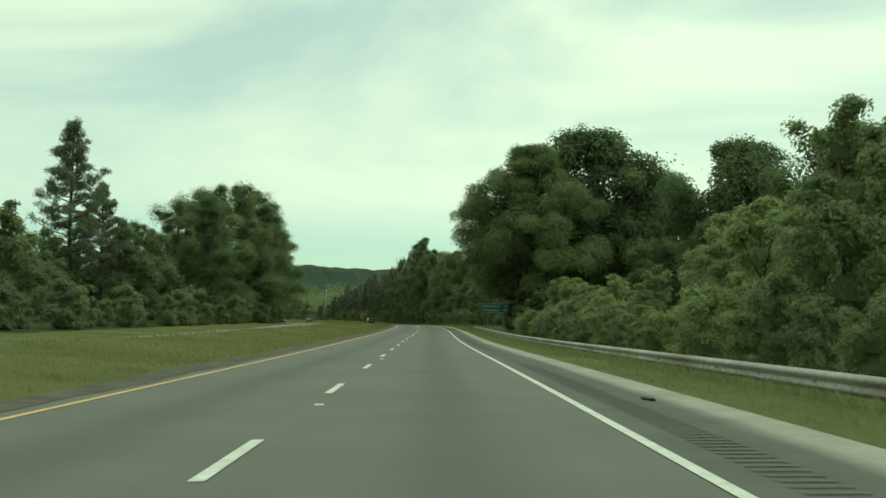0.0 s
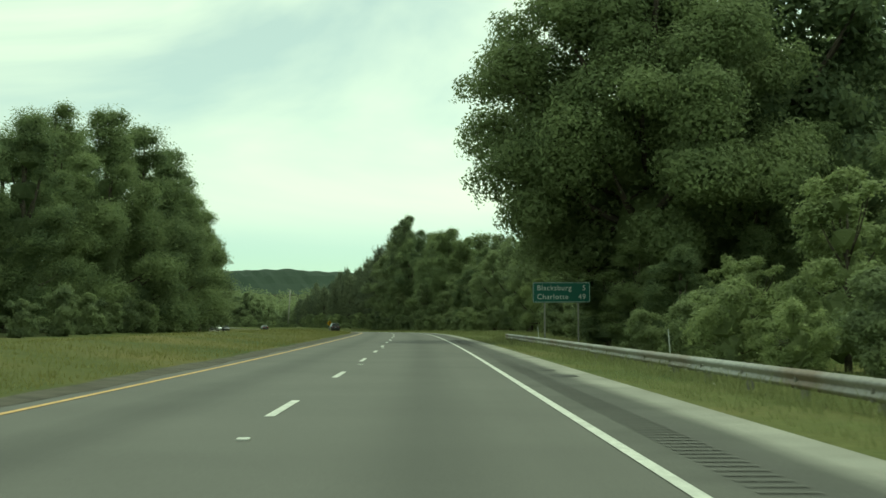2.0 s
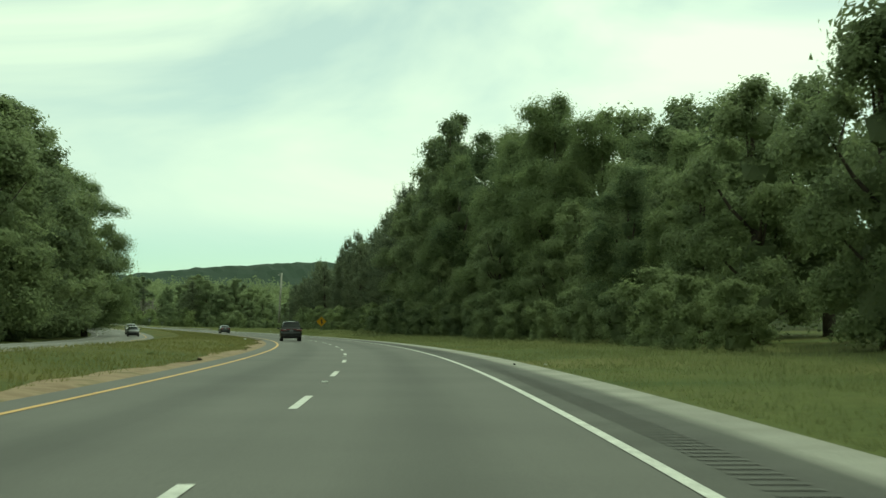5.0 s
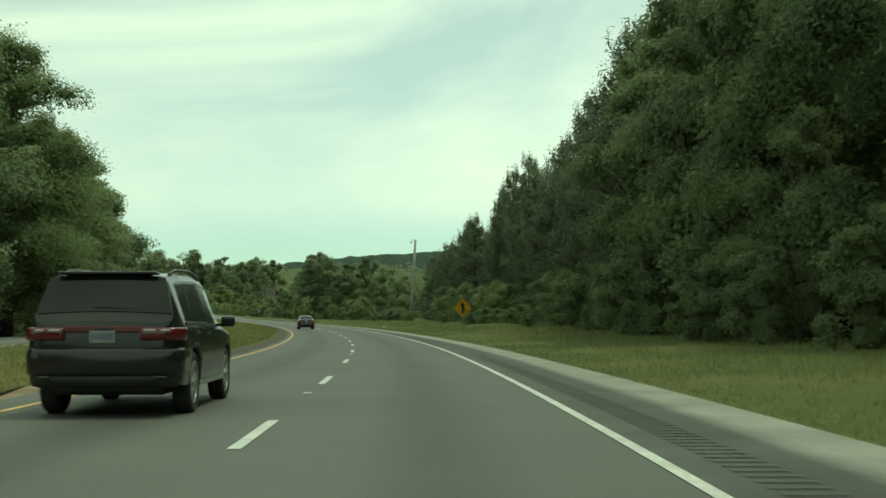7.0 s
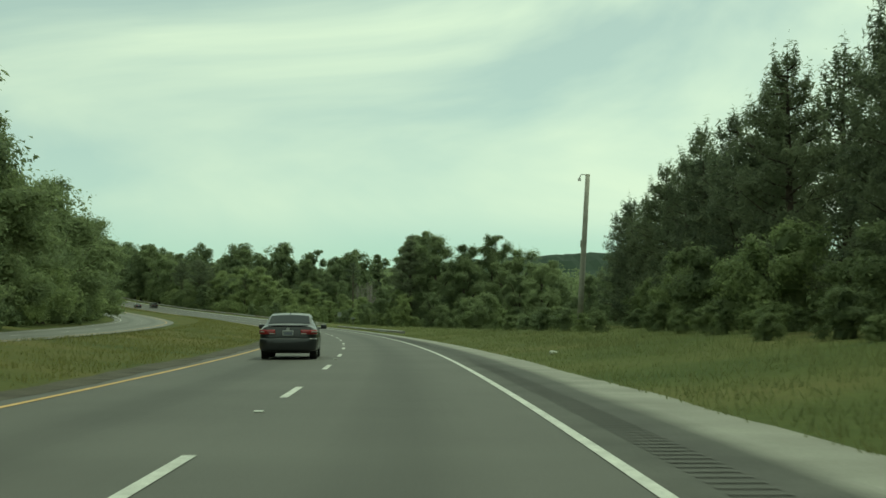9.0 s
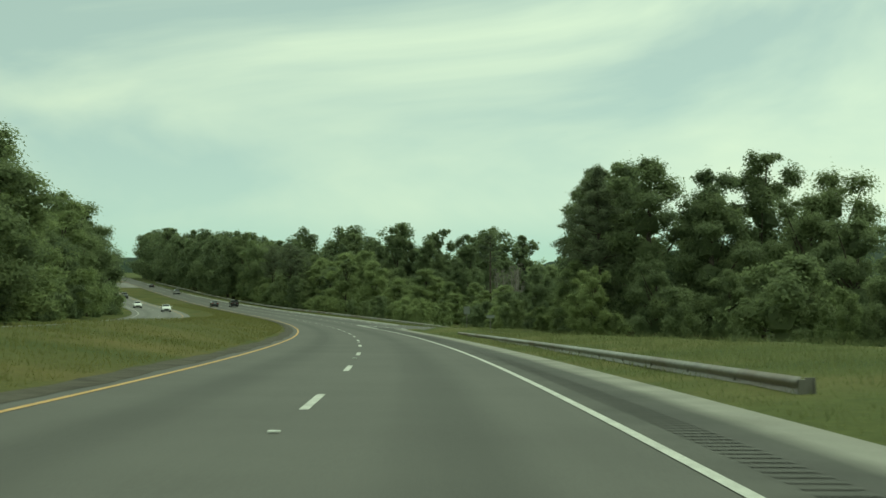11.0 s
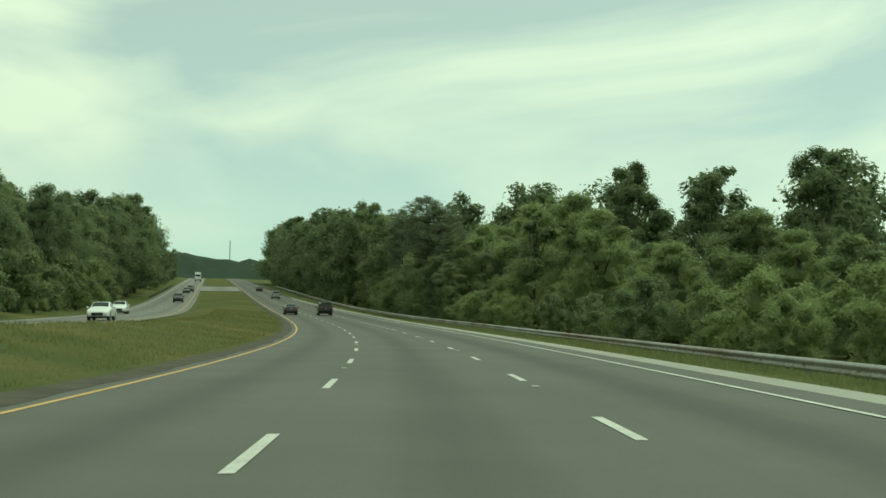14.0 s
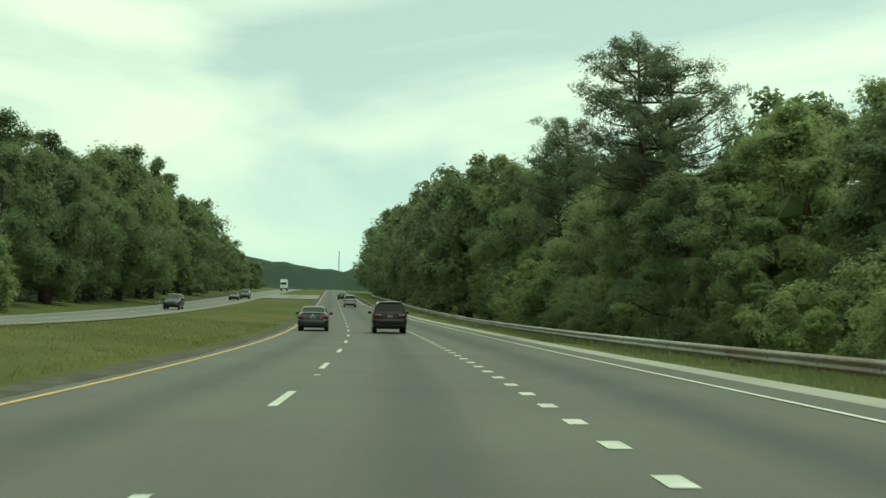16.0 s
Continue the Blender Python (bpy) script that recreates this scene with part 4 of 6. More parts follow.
def ground_up(s, lat):
    return float(verge_up(s, lat - 1.66)) if lat > 0 else float(lerp(OPP_RISE, s)) + 0.10 * min(-23.5 - lat, 18) * (0.4 + 0.6 * (s > 300))


def build_far():
    shapes = {}
    for k, key in enumerate(("fa", "fb", "fc")):
        rng = np.random.default_rng(90 + k)
        cl = broad_clumps(rng, 13, (4.4, 3.6, 4.9)[k], 0.8, 60, (0.5, 0.9, 0.1)[k], 0.08, 0.19)
        shapes[key] = []
        for kind, me in enumerate((trunk_mesh(rng, 13, 0.28, cl, 8, BARK, sides=5), crown_mesh(rng, cl, 6200, 0.225, LEAF, 0.42, fringe=0.12, inner=True))):
            co, me_tri = np.empty(len(me.vertices) * 3), me.loop_triangles
            me.vertices.foreach_get("co", co)
            me.calc_loop_triangles()
            tri = np.empty(len(me_tri) * 3, dtype=np.int32)
            me_tri.foreach_get("vertices", tri)
            shapes[key].append((co.reshape(-1, 3), tri, kind))
            bpy.data.meshes.remove(me)
    vs, fs, ix, count = [], [], [], 0
    for key, s, lat, hgt, turn, wide in FAR:
        sc = hgt / 13
        at = np.array(spot(s, lat, ground_up(s, lat) - 0.1))
        c, d = math.cos(turn), math.sin(turn)
        for co, tri, kind in shapes[key]:
            vs.append(np.stack([(co[:, 0] * c - co[:, 1] * d) * sc * wide, (co[:, 0] * d + co[:, 1] * c) * sc * wide, co[:, 2] * sc], 1) + at)
            fs.append(tri + count)
            ix.append(np.full(len(tri) // 3, kind, dtype=np.int32))
            count += len(co)
    v, f, ix = np.concatenate(vs), np.concatenate(fs).astype(np.int32), np.concatenate(ix)
    me = bpy.data.meshes.new("distant_woods")
    me.vertices.add(len(v))
    me.vertices.foreach_set("co", v.ravel().astype(np.float32))
    me.loops.add(len(f))
    me.loops.foreach_set("vertex_index", f)
    me.polygons.add(len(f) // 3)
    me.polygons.foreach_set("loop_start", np.arange(0, len(f), 3, dtype=np.int32))
    me.materials.append(BARK), me.materials.append(LEAF)
    me.polygons.foreach_set("material_index", ix)
    me.update(calc_edges=True)
    tagged(new("distant_woods", me), "dark green broadleaf woods in the distance", "woods", kind="stuff")


build_hills()
# right side, from the start of the drive
plant("oak", 141, 9.5, 20.6, L_OAK, "oaks beside the road", wide=1.12)
for s, la, h in ((147, 16.5, 23.5), (163, 27, 20.5), (128, 29, 20), (152, 37, 20), (108, 33, 18.5), (90, 35, 17), (172, 17, 15), (157, 14.5, 16)):
    plant("oakm", s, la, h, L_OAK, "oaks beside the road")
row(["young", "young2"], 31, 62, 3.6, (9.6, 11.0), (5.8, 6.4), L_YOUNG, "young trees behind the guardrail", 0.9, 0.25)
row(["young2", "young"], 26, 60, 6, (13, 14), (7.0, 8.2), L_YOUNG, "young trees behind the guardrail", 1.2, 0.25)
row(["shrub", "shrub2"], 26, 128, 4.6, (7.2, 7.4), (2.2, 2.1), L_SHRUB, "shrubs behind the guardrail", 0.6, 0.3)
for k, (s_, la_, h_) in enumerate(((65, 9.8, 4.4), (69, 9.6, 3.6), (73, 9.8, 3.0), (77.7, 9.4, 4.4), (82, 9.9, 3.7), (86.5, 9.6, 4.0), (90.5, 9.7, 3.5), (95, 9.5, 4.3), (98.5, 10.0, 4.6), (102, 9.6, 5.0),
                                   (107, 9.9, 5.0), (112, 9.6, 5.4), (117, 10.2, 3.2), (122, 9.8, 3.6), (127, 10.2, 3.9))):
    plant(("young", "young2")[k % 2], s_, la_, h_, L_YOUNG, "young trees behind the guardrail", wide=1.2)
for s_, la_, h_, k_ in ((131, 9.2, 4.4, "va"), (136.5, 8.4, 5.0, "vb"), (142, 7.9, 5.2, "va"), (147, 8.6, 4.6, "vb")):
    plant(k_, s_, la_, h_, "low dark green foliage under the oak", "growth under the oaks", wide=1.5)
row(["vb", "va"], 88, 134, 7.5, (25, 21), (9.5, 10.5), L_TREE, "trees at the edge of the woods", 1.5, 0.2)
# dark-leaved kinds here: their colour also stands in for shade under the oaks
row(["va", "vb"], 138, 172, 5.5, (14, 13), (7.5, 9.0), L_TREE, "trees at the edge of the woods", 1.2, 0.2)
row(["shrub2"], 160, 178, 4, (10.8, 9.8), (3.0, 3.4), L_SHRUB, "shrubs at the edge of the woods", 0.6)
row(["nd", "nb", "nd"], 174, 236, 6.5, (11.5, 12.5), (8.2, 8.8), L_TREE, "trees at the edge of the woods", 1.1, 0.2)
row(["c", "a", "b"], 178, 246, 9, (19, 18), (16.5, 16.5), L_TREE, "trees at the edge of the woods", 1.5, 0.2)
row(["va", "na", "nb"], 242, 274, 5.6, (12.6, 12.6), (8.6, 9.2), L_BRIGHT, "trees at the edge of the woods", 1.0, 0.18)
row(["na", "nd", "nb"], 278, 318, 6.5, (10.6, 10.6), (6.0, 6.5), L_BRIGHT, "trees at the edge of the woods", 0.6, 0.25)
row(["nb", "na", "nd"], 318, 338, 5.0, (12.2, 12.6), (14.0, 12.5), L_TREE, "trees at the edge of the woods", 1.0, 0.18)
row(["c", "b"], 252, 283, 7, (18.5, 18.5), (12.4, 13.6), L_TREE, "trees at the edge of the woods", 1.3, 0.15)
row(["vb", "va"], 280, 317, 5.5, (13.4, 12.8), (15.2, 17.6), L_TREE, "trees at the edge of the woods", 1.0, 0.08)
for s, la, h in ((268, 16, 12), (274.5, 14.4, 14.0), (262, 17.5, 12)):
    plant("vb", s, la, h, L_TREE, "trees at the edge of the woods")
for s, la, h, k in ((319.5, 13.0, 21.2, "tb"), (325.5, 13.3, 19.8, "ta"), (331.0, 14.2, 16.6, "tb")):
    plant(k, s, la, h, L_TREE, "trees at the edge of the woods", wide=0.86)
row(["b", "c", "a"], 300, 336, 6, (19, 19), (15, 14), L_TREE, "trees at the edge of the woods", 1.2, 0.12)
row(["shrub2"], 236, 340, 5.2, (9.2, 9.0), (2.6, 2.8), L_SHRUB, "shrubs at the edge of the woods", 0.7, 0.3)
row(["pine3", "pine2"], 336, 396, 3.8, (14.5, 14.8), (16.2, 9.2), L_PINE, "pines along the verge", 1.2, 0.14)
row(["pine2", "pine3"], 334, 428, 5.5, (20, 20), (14, 9.8), L_PINE, "pines along the verge", 1.6, 0.14)
row(["shrub2", "shrub"], 342, 402, 4.6, (10.6, 11), (2.4, 2.6), L_SHRUB, "shrubs at the edge of the woods", 0.7, 0.3)
row(["pine2", "pine3"], 399, 435, 3.4, (13.4, 15.6), (8.8, 6.8), L_PINE, "pines along the verge", 0.8, 0.12)
for s, la, h in ((390, 14.2, 11.4), (386, 14.2, 12.6), (381, 14.5, 13.2)):
    plant("pine3", s, la, h, L_PINE, "pines along the verge", wide=0.8)
row(["shrub2", "shrub"], 404, 430, 4.4, (11.6, 14.4), (2.2, 2.0), L_SHRUB, "shrubs at the edge of the woods", 0.6, 0.3)
row(["shrub2", "shrub", "shrub2"], 338, 436, 2.6, (8.8, 9.6), (0.9, 1.0), L_SHRUB, "low brush on the bank", 1.5, 0.4, wide=1.3)
# right side behind the open verge
far_row(["fa", "fa", "fc"], 436, 500, 7, (28, 29), (7, 8), 2.5)
row(["nb", "young2", "na", "shrub2"], 468, 506, 3.6, (22, 14.8), (4.2, 5.0), L_TREE, "trees beside the ramp", 0.8, 0.25)
row(["na", "nb"], 474, 508, 6.5, (27, 20), (7.5, 9.5), L_TREE, "trees beside the ramp", 1.5, 0.2)
for s, la, h, k in ((520, 17.5, 12.0, "na"), (514, 17, 12.5, "nb"), (523, 24, 10.5, "tb"), (512, 24, 13, "tc"), (512, 12.4, 5.0, "young2"), (516, 12.8, 5.5, "nd"), (508, 12.2, 5.2, "young"), (520, 13.0, 4.6, "nd"), (528, 14.5, 4.2, "nb"), (551, 17.5, 6.4, "na"), (556, 20, 6.8, "nb"), (548, 21, 5.6, "na"),
                    (531, 19.5, 13.2, "tb"), (538, 20.5, 13.4, "tc"), (525, 16, 11.8, "nb"), (503, 25, 10.8, "na"), (497, 27, 9.6, "nb"), (510, 20, 11.4, "ta")):
    plant(k, s, la, h, L_TREE, "clump of trees near the ramp")
plant("lobpine", 527.5, 16.8, 12.4, L_TALLP, "tall pines", wide=1.1)
plant("lobpine", 517, 14.5, 11.9, L_TALLP, "tall pines")
row(["shrub", "shrub2"], 508, 556, 4.5, (12.5, 11.5), (2.6, 2.4), L_SHRUB, "shrubs beyond the ramp", 1.0, 0.3)
row(["shrub", "nd", "shrub2"], 560, 640, 4.8, (12, 10.5), (2.3, 3.0), L_SHRUB, "shrubs beyond the ramp", 1.1, 0.35)
row(["shrub", "young2", "shrub"], 644, 720, 4.4, (9.6, 9.0), (2.8, 3.6), L_SHRUB, "shrubs beyond the ramp", 0.9, 0.35)
plant("thinpine", 585, 20.5, 11.2, "thin tall pine with few branches above the shrubs", "thin trees")
for s, la, h in ((589, 24.5, 7.6), (592, 25.8, 8.0), (596, 24.8, 7.2), (600, 27, 7.8), (604, 26, 7.6)):
    plant("dead", s, la, h, "bare grey dead tree among the shrubs", "dead trees")
far_row(["fc", "fa", "fb"], 580, 640, 8, (64, 52), (6, 9.5), 4, 0.3)
row(["nd", "na"], 574, 606, 5, (20.5, 20.0), (4.2, 4.8), L_TREE, "woods beyond the ramp", 1.0, 0.2, wide=1.5)
row(["nd", "nb", "nd", "na"], 608, 640, 5, (19, 17), (6.0, 7.5), L_TREE, "woods beyond the ramp", 2.0, 0.25, wide=1.4)
far_row(["fc", "fa", "fa", "fb"], 648, 700, 6, (40, 34), (13, 15), 4, 0.3)
far_row(["fa", "fc", "fb"], 600, 720, 9, (66, 50), (9, 15.5), 5, 0.25)
row(["nd", "nb", "nd"], 644, 670, 5.5, (15, 14), (9.4, 8.8), L_TREE, "woods beyond the ramp", 1.2, 0.18, wide=1.25)
row(["d", "a", "d", "b"], 692, 760, 6.5, (13.5, 12.5), (9.6, 15.6), L_TREE, "woods beyond the ramp", 1.4, 0.18)
plant("padpine", 678, 9.2, 12.5, L_TALLP, "tall pines", turn=20, wide=0.98)
plant("padpine", 702, 9.8, 12.6, L_TALLP, "tall pines", turn=130, wide=0.8)
for s_, la_, h_, k_ in ((668.5, 9.4, 5.8, "nb"), (672.5, 9.0, 6.4, "na"), (676.5, 8.8, 6.6, "nb"), (681, 9.0, 7.2, "nd"), (686, 9.2, 7.4, "na"), (691, 9.6, 7.8, "nb")):
    plant(k_, s_, la_, h_, L_TREE, "woods beyond the ramp", wide=1.1)
for s, la, h, k in ((679, 30, 17.2, "tb"), (650, 28, 13.3, "ta"), (713, 30, 16.6, "tc"), (634, 30, 13.6, "tb"), (700, 24, 13.6, "tb")):
    plant(k, s, la, h, "tall broadleaf tree standing above the woods", "tall trees above the woods")
row(["d", "nd", "nb", "nd"], 672, 694, 4.5, (12.5, 12.5), (7.6, 8.0), L_BRIGHT, "woods beyond the ramp", 1.0, 0.15, wide=1.25)
plant("sparse", 650, 13.4, 10.0, "thin tree with bare upper twigs at the woods' edge", "thin trees")
for s, la, h in ((675, 14, 9.8), (680, 15, 10.2), (686, 16, 10.2), (668, 14.5, 9.4)):
    plant("nd", s, la, h, L_TREE, "woods beyond the ramp")
row(["c", "a", "fc"], 664, 800, 9, (24, 19), (8.5, 16), L_TREE, "woods beyond the ramp", 2, 0.2)
far_row(["fa", "fc"], 700, 762, 7, (30, 26), (15, 17), 2.5, 0.2)
far_row(["fa", "fb", "fc"], 766, 1000, 10, (11, 9.5), (16.6, 20), 1.6, 0.1)
far_row(["fc", "fa"], 780, 1000, 16, (24, 22), (18, 15), 3, 0.2)
# left side beyond the opposite road
plant("lobpine", 146, -42, 22.5, L_TALLP, "tall pines", wide=0.85)
plant("lobpine", 156, -41, 16.5, L_TALLP, "tall pines", wide=0.95)
for s, la, h, k in ((166, -39, 12.4, "va"), (178, -39, 12.0, "vb"), (188, -33.5, 18.0, "va"), (197, -33, 20.4, "vb"), (208, -30.5, 21.6, "va"), (219, -29, 21.9, "vb"), (230, -27.5, 20.8, "va"), (239, -26.5, 18.8, "vb"),
                    (248, -26.5, 17, "va"), (205, -40, 18.4, "va"), (220, -38, 21.4, "va"), (236, -37, 20, "vb")):
    plant(k, s, la, h, L_TREE, "trees beyond the opposite road", wide=1.15)
row(["fa", "fc", "c"], 90, 190, 8, (-48, -38), (9, 11), L_TREE, "trees beyond the opposite road", 3, 0.25)
row(["fshrub2"], 90, 250, 6, (-32, -26), (3.5, 3.5), L_SHRUB, "shrubs beyond the opposite road", 1, 0.3)
for s_, la_, h_, k_ in ((357, -23.0, 18.4, "va"), (347, -26, 18.5, "vb"), (379, -23.8, 13.4, "vb")):
    plant(k_, s_, la_, h_, L_TREE, "trees beyond the opposite road", wide=1.22)
row(["ta", "tc", "tb"], 288, 440, 6.5, (-26.0, -25.8), (17.6, 15.2), L_TREE, "trees beyond the opposite road", 0.8, 0.14, wide=1.28)
far_row(["fc", "fa"], 296, 440, 10, (-40, -38), (18, 19), 2, 0.2)
row(["fshrub2", "fshrub"], 292, 440, 7, (-25.4, -25), (3.4, 3.4), L_SHRUB, "shrubs beyond the opposite road", 0.5, 0.3)
row(["c", "a", "b", "d"], 446, 522, 7.5, (-26.4, -26), (11.3, 10.8), L_TREE, "trees beyond the opposite road", 0.8, 0.14, wide=1.3)
row(["c", "a", "b", "d"], 529, 640, 7.5, (-27.2, -28.5), (10.6, 11.0), L_TREE, "trees beyond the opposite road", 1.0, 0.14, wide=1.15)
row(["d", "fshrub", "fshrub2"], 452, 720, 7, (-25.4, -26), (3.8, 4.2), L_SHRUB, "shrubs beyond the opposite road", 0.7, 0.3)
row(["a", "b", "c"], 648, 700, 7, (-29, -28.5), (10.3, 10.8), L_TREE, "trees beyond the opposite road", 1.2, 0.12)
row(["a", "b", "c"], 707, 800, 7, (-28.5, -28), (11.8, 16.8), L_TREE, "trees beyond the opposite road", 1.2, 0.12)
far_row(["fa", "fc", "fb"], 806, 890, 10, (-29, -29), (15.4, 15.8), 2, 0.1)
far_row(["fa", "fc", "fb"], 900, 1060, 10, (-29, -29), (13, 7), 2, 0.12)
far_row(["fa", "fc", "fb"], 450, 700, 17, (-43, -41), (10.5, 10.5), 3, 0.15)
far_row(["fa", "fc", "fb"], 717, 870, 17, (-42, -41), (15, 15), 3, 0.12)
far_row(["fa", "fc", "fb"], 887, 1000, 17, (-42, -41), (11, 7.5), 3, 0.12)


def build_woodland():
    """The deeper woods behind the trees along the road, as one mass of crowns."""
    rng = np.random.default_rng(15)
    cs, outs = [], []
    for k in range(2600):
        s = rng.uniform(-60, 1000)
        side = rng.uniform() < 0.5
        lat = rng.uniform(36, 190) if side else -rng.uniform(50, 200)
        if side and 410 < s < 650:
            lat += 60
        hgt = rng.uniform(5.0, 7.0) if side and 380 < s < 650 else rng.uniform(7, 11)
        rad = rng.uniform(2.6, 4.2)
        up = float(verge_up(s, lat - 1.66)) if side else float(lerp(OPP_RISE, s)) + 1.8
        x, y, z = spot(s, lat, up)
        q = rng.normal(size=(110, 3))
        q /= np.linalg.norm(q, axis=1, keepdims=True)
        cs.append(np.array([x, y, z + hgt * 0.52]) + q * np.array([rad, rad, hgt * 0.48]) * rng.uniform(0.7, 1.08, (110, 1)))
        outs.append(q)
    me = leaf_mesh("woodland", np.concatenate(cs), rng, 0.66, LEAF, np.concatenate(outs))
    tagged(new("woodland", me), "dense green woods behind the roadside trees", "woods", kind="stuff")


build_far()
build_woodland()


# ------------------------------------------------------------------ grass blades
def blades(name, count, s0, s1, lat0, lat1, h0, h1, label, seed, width=0.012, mat=None):
    rng = np.random.default_rng(seed)
    tuft = max(1, count // 4)
    ts, tl = rng.uniform(s0, s1, tuft), rng.uniform(0, 1, tuft) ** 1.3
    pick = rng.integers(0, tuft, count)
    s = ts[pick] + rng.normal(0, 0.22, count)
    la = lat0 + (lat1 - lat0) * tl[pick] + rng.normal(0, 0.15, count)
    if lat0 > 0:
        keep = la > np.interp(s, [0, 500, 521, 545, 1000], [1.75, 1.75, 5.6, 4.1, 4.1])
        keep &= ~((s > 440) & (s < 546) & (la > ramp_left(s) - 0.3) & (la < ramp_left(s) + 3.0))
        s, la = s[keep], la[keep]
        count = len(s)
        up = verge_up(s, la - 1.66)
    else:
        la = np.minimum(la, -6.7)
        up = lerp(MEDIAN_RISE, s) * np.clip((-6.35 - la) / 5.0, 0, 1)
    p = spot(s, la, up - 0.05)
    a = rng.uniform(0, 2 * math.pi, count)
    hgt = rng.uniform(h0, h1, count) + 0.05
    side = np.stack([np.cos(a), np.sin(a), 0 * a], 1) * width
    tip = p + np.stack([rng.normal(0, 0.35, count) * hgt, rng.normal(0, 0.35, count) * hgt, hgt], 1)
    v = np.stack([p - side, p + side, tip], 1).reshape(-1, 3)
    me = mesh_of(name, v, np.arange(3 * count).reshape(-1, 3).tolist(), mat or BLADE)
    tagged(new(name, me), label, "grass", kind="stuff")


BLADE = leafy("grass_blades", (0.136, 0.166, 0.074), (0.224, 0.238, 0.112), 0.5, 0.1)
STRAW = leafy("straw_blades", (0.176, 0.184, 0.070), (0.262, 0.245, 0.098), 0.55, 0.1)
blades("verge_grass", 150000, 0, 660, 1.7, 9.0, 0.03, 0.10, "rough green grass blades beside the shoulder", 3)
blades("median_grass", 110000, 0, 700, -6.7, -12.5, 0.03, 0.11, "rough straw-coloured grass blades in the median", 4, mat=STRAW)
blades("tall_grass", 60000, 0, 660, 4.0, 12.0, 0.10, 0.30, "tall seeding grass on the verge", 6, 0.010)
blades("roadside_weeds", 9000, -8, 152, 2.7, 4.3, 0.14, 0.36, "tall weeds growing under the guardrail", 9, 0.012)
blades("ramp_weeds", 9000, 546, 720, 4.7, 6.6, 0.12, 0.30, "tall weeds growing under the long guardrail", 10, 0.012)


def wildflowers(count, s0, s1, lat0, lat1, seed):
    """Small white flower heads among the weeds."""
    rng = np.random.default_rng(seed)
    s, la = rng.uniform(s0, s1, count), rng.uniform(lat0, lat1, count)
    p = spot(s, la, verge_up(s, la - 1.66) + rng.uniform(0.14, 0.36, count))
    v, f, ix = [], [], []
    for q in p:
        o = len(v)
        r, a0 = rng.uniform(0.008, 0.017), rng.uniform(0, 6)
        v.append((q[0], q[1], q[2] + r * 0.5))
        v += [(q[0] + r * math.cos(a0 + k * 1.0472), q[1] + r * math.sin(a0 + k * 1.0472), q[2]) for k in range(6)]
        v += [(q[0] - 0.0015, q[1], q[2] - 0.3), (q[0] + 0.0015, q[1], q[2] - 0.3)]
        f += [(o, o + 1 + k, o + 1 + (k + 1) % 6) for k in range(6)] + [(o, o + 7, o + 8)]
        ix += [0] * 6 + [1]
    tagged(new("wildflowers", mesh_of("wildflowers", v, f, [FLOWER, BLADE], index=ix)), "small white wildflowers in the weeds by the guardrail", "flowers", kind="stuff")


FLOWER = noisy("white_petals", [(0.38, 0.40, 0.34), (0.58, 0.58, 0.52)], 9.0, 0.8)
wildflowers(140, 8, 140, 2.1, 3.3, 12)

# ------------------------------------------------------------------ guardrails
def guardrail(s0, s1, lat, top, label, drop=0.0):
    """A steel W-beam on posts between two stations; lat and top may be functions of s."""
    fl = lat if callable(lat) else (lambda s: np.full(np.shape(s), lat))
    ft = top if callable(top) else (lambda s: np.full(np.shape(s), top))
    ob = tagged(new("guardrail"), label, "guardrail", "guardrails")
    x0, y0, z0 = spot(s0, float(fl(s0)), 0)
    ob.location = (x0, y0, z0)
    base = Vector((x0, y0, z0))
    prof = [(0.0, 0.026), (-0.030, 0.004), (-0.058, -0.020), (-0.058, -0.062), (-0.014, -0.100), (-0.014, -0.130), (-0.058, -0.165), (-0.058, -0.192), (-0.030, -0.214), (0.0, -0.236)]
    ends = list(np.arange(s0, s1, 2.9)) + [s1]
    cuts = ends[::2] + ([ends[-1]] if (len(ends) - 1) % 2 else [])
    for a, b in zip(cuts[:-1], cuts[1:]):
        ss = np.linspace(a, b + 0.06, 4)
        rows_ = []
        for back in (0.0, 0.012):
            rows_.append(np.stack([spot(ss, fl(ss) + px + back, ft(ss) + pz) for px, pz in prof], 1))
        v = np.concatenate([r.reshape(-1, 3) for r in rows_]) - np.array(base)
        w, n = len(prof), len(ss)
        f = []
        for k in range(2):
            o = k * n * w
            for i in range(n - 1):
                for j in range(w - 1):
                    q = (o + i * w + j, o + i * w + j + 1, o + (i + 1) * w + j + 1, o + (i + 1) * w + j)
                    f.append(q if k else q[::-1])
        part("rail", mesh_of("rail", v, f, STEEL, True), STEEL, ob)
    for s in ends:
        p = Vector(spot(s, float(fl(s)) + 0.10, float(ft(s)))) - base
        yaw = float(along(s)[3])
        bm = bmesh.new()
        turn = Matrix.Rotation(yaw, 4, "Z")
        boxed(bm, (0.10, 0.012, 1.1), p + Vector((0, 0, -0.53)), turn)
        boxed(bm, (0.012, 0.075, 1.1), p + turn @ Vector((-0.05, 0, -0.53)), turn)
        boxed(bm, (0.012, 0.075, 1.1), p + turn @ Vector((0.05, 0, -0.53)), turn)
        part("post", bm, POST_STEEL, ob)
        bm = bmesh.new()
        boxed(bm, (0.09, 0.07, 0.24), p + turn @ Vector((-0.098, 0, -0.118)), turn, 0.008)
        part("block", bm, POST_STEEL, ob)
    return ob


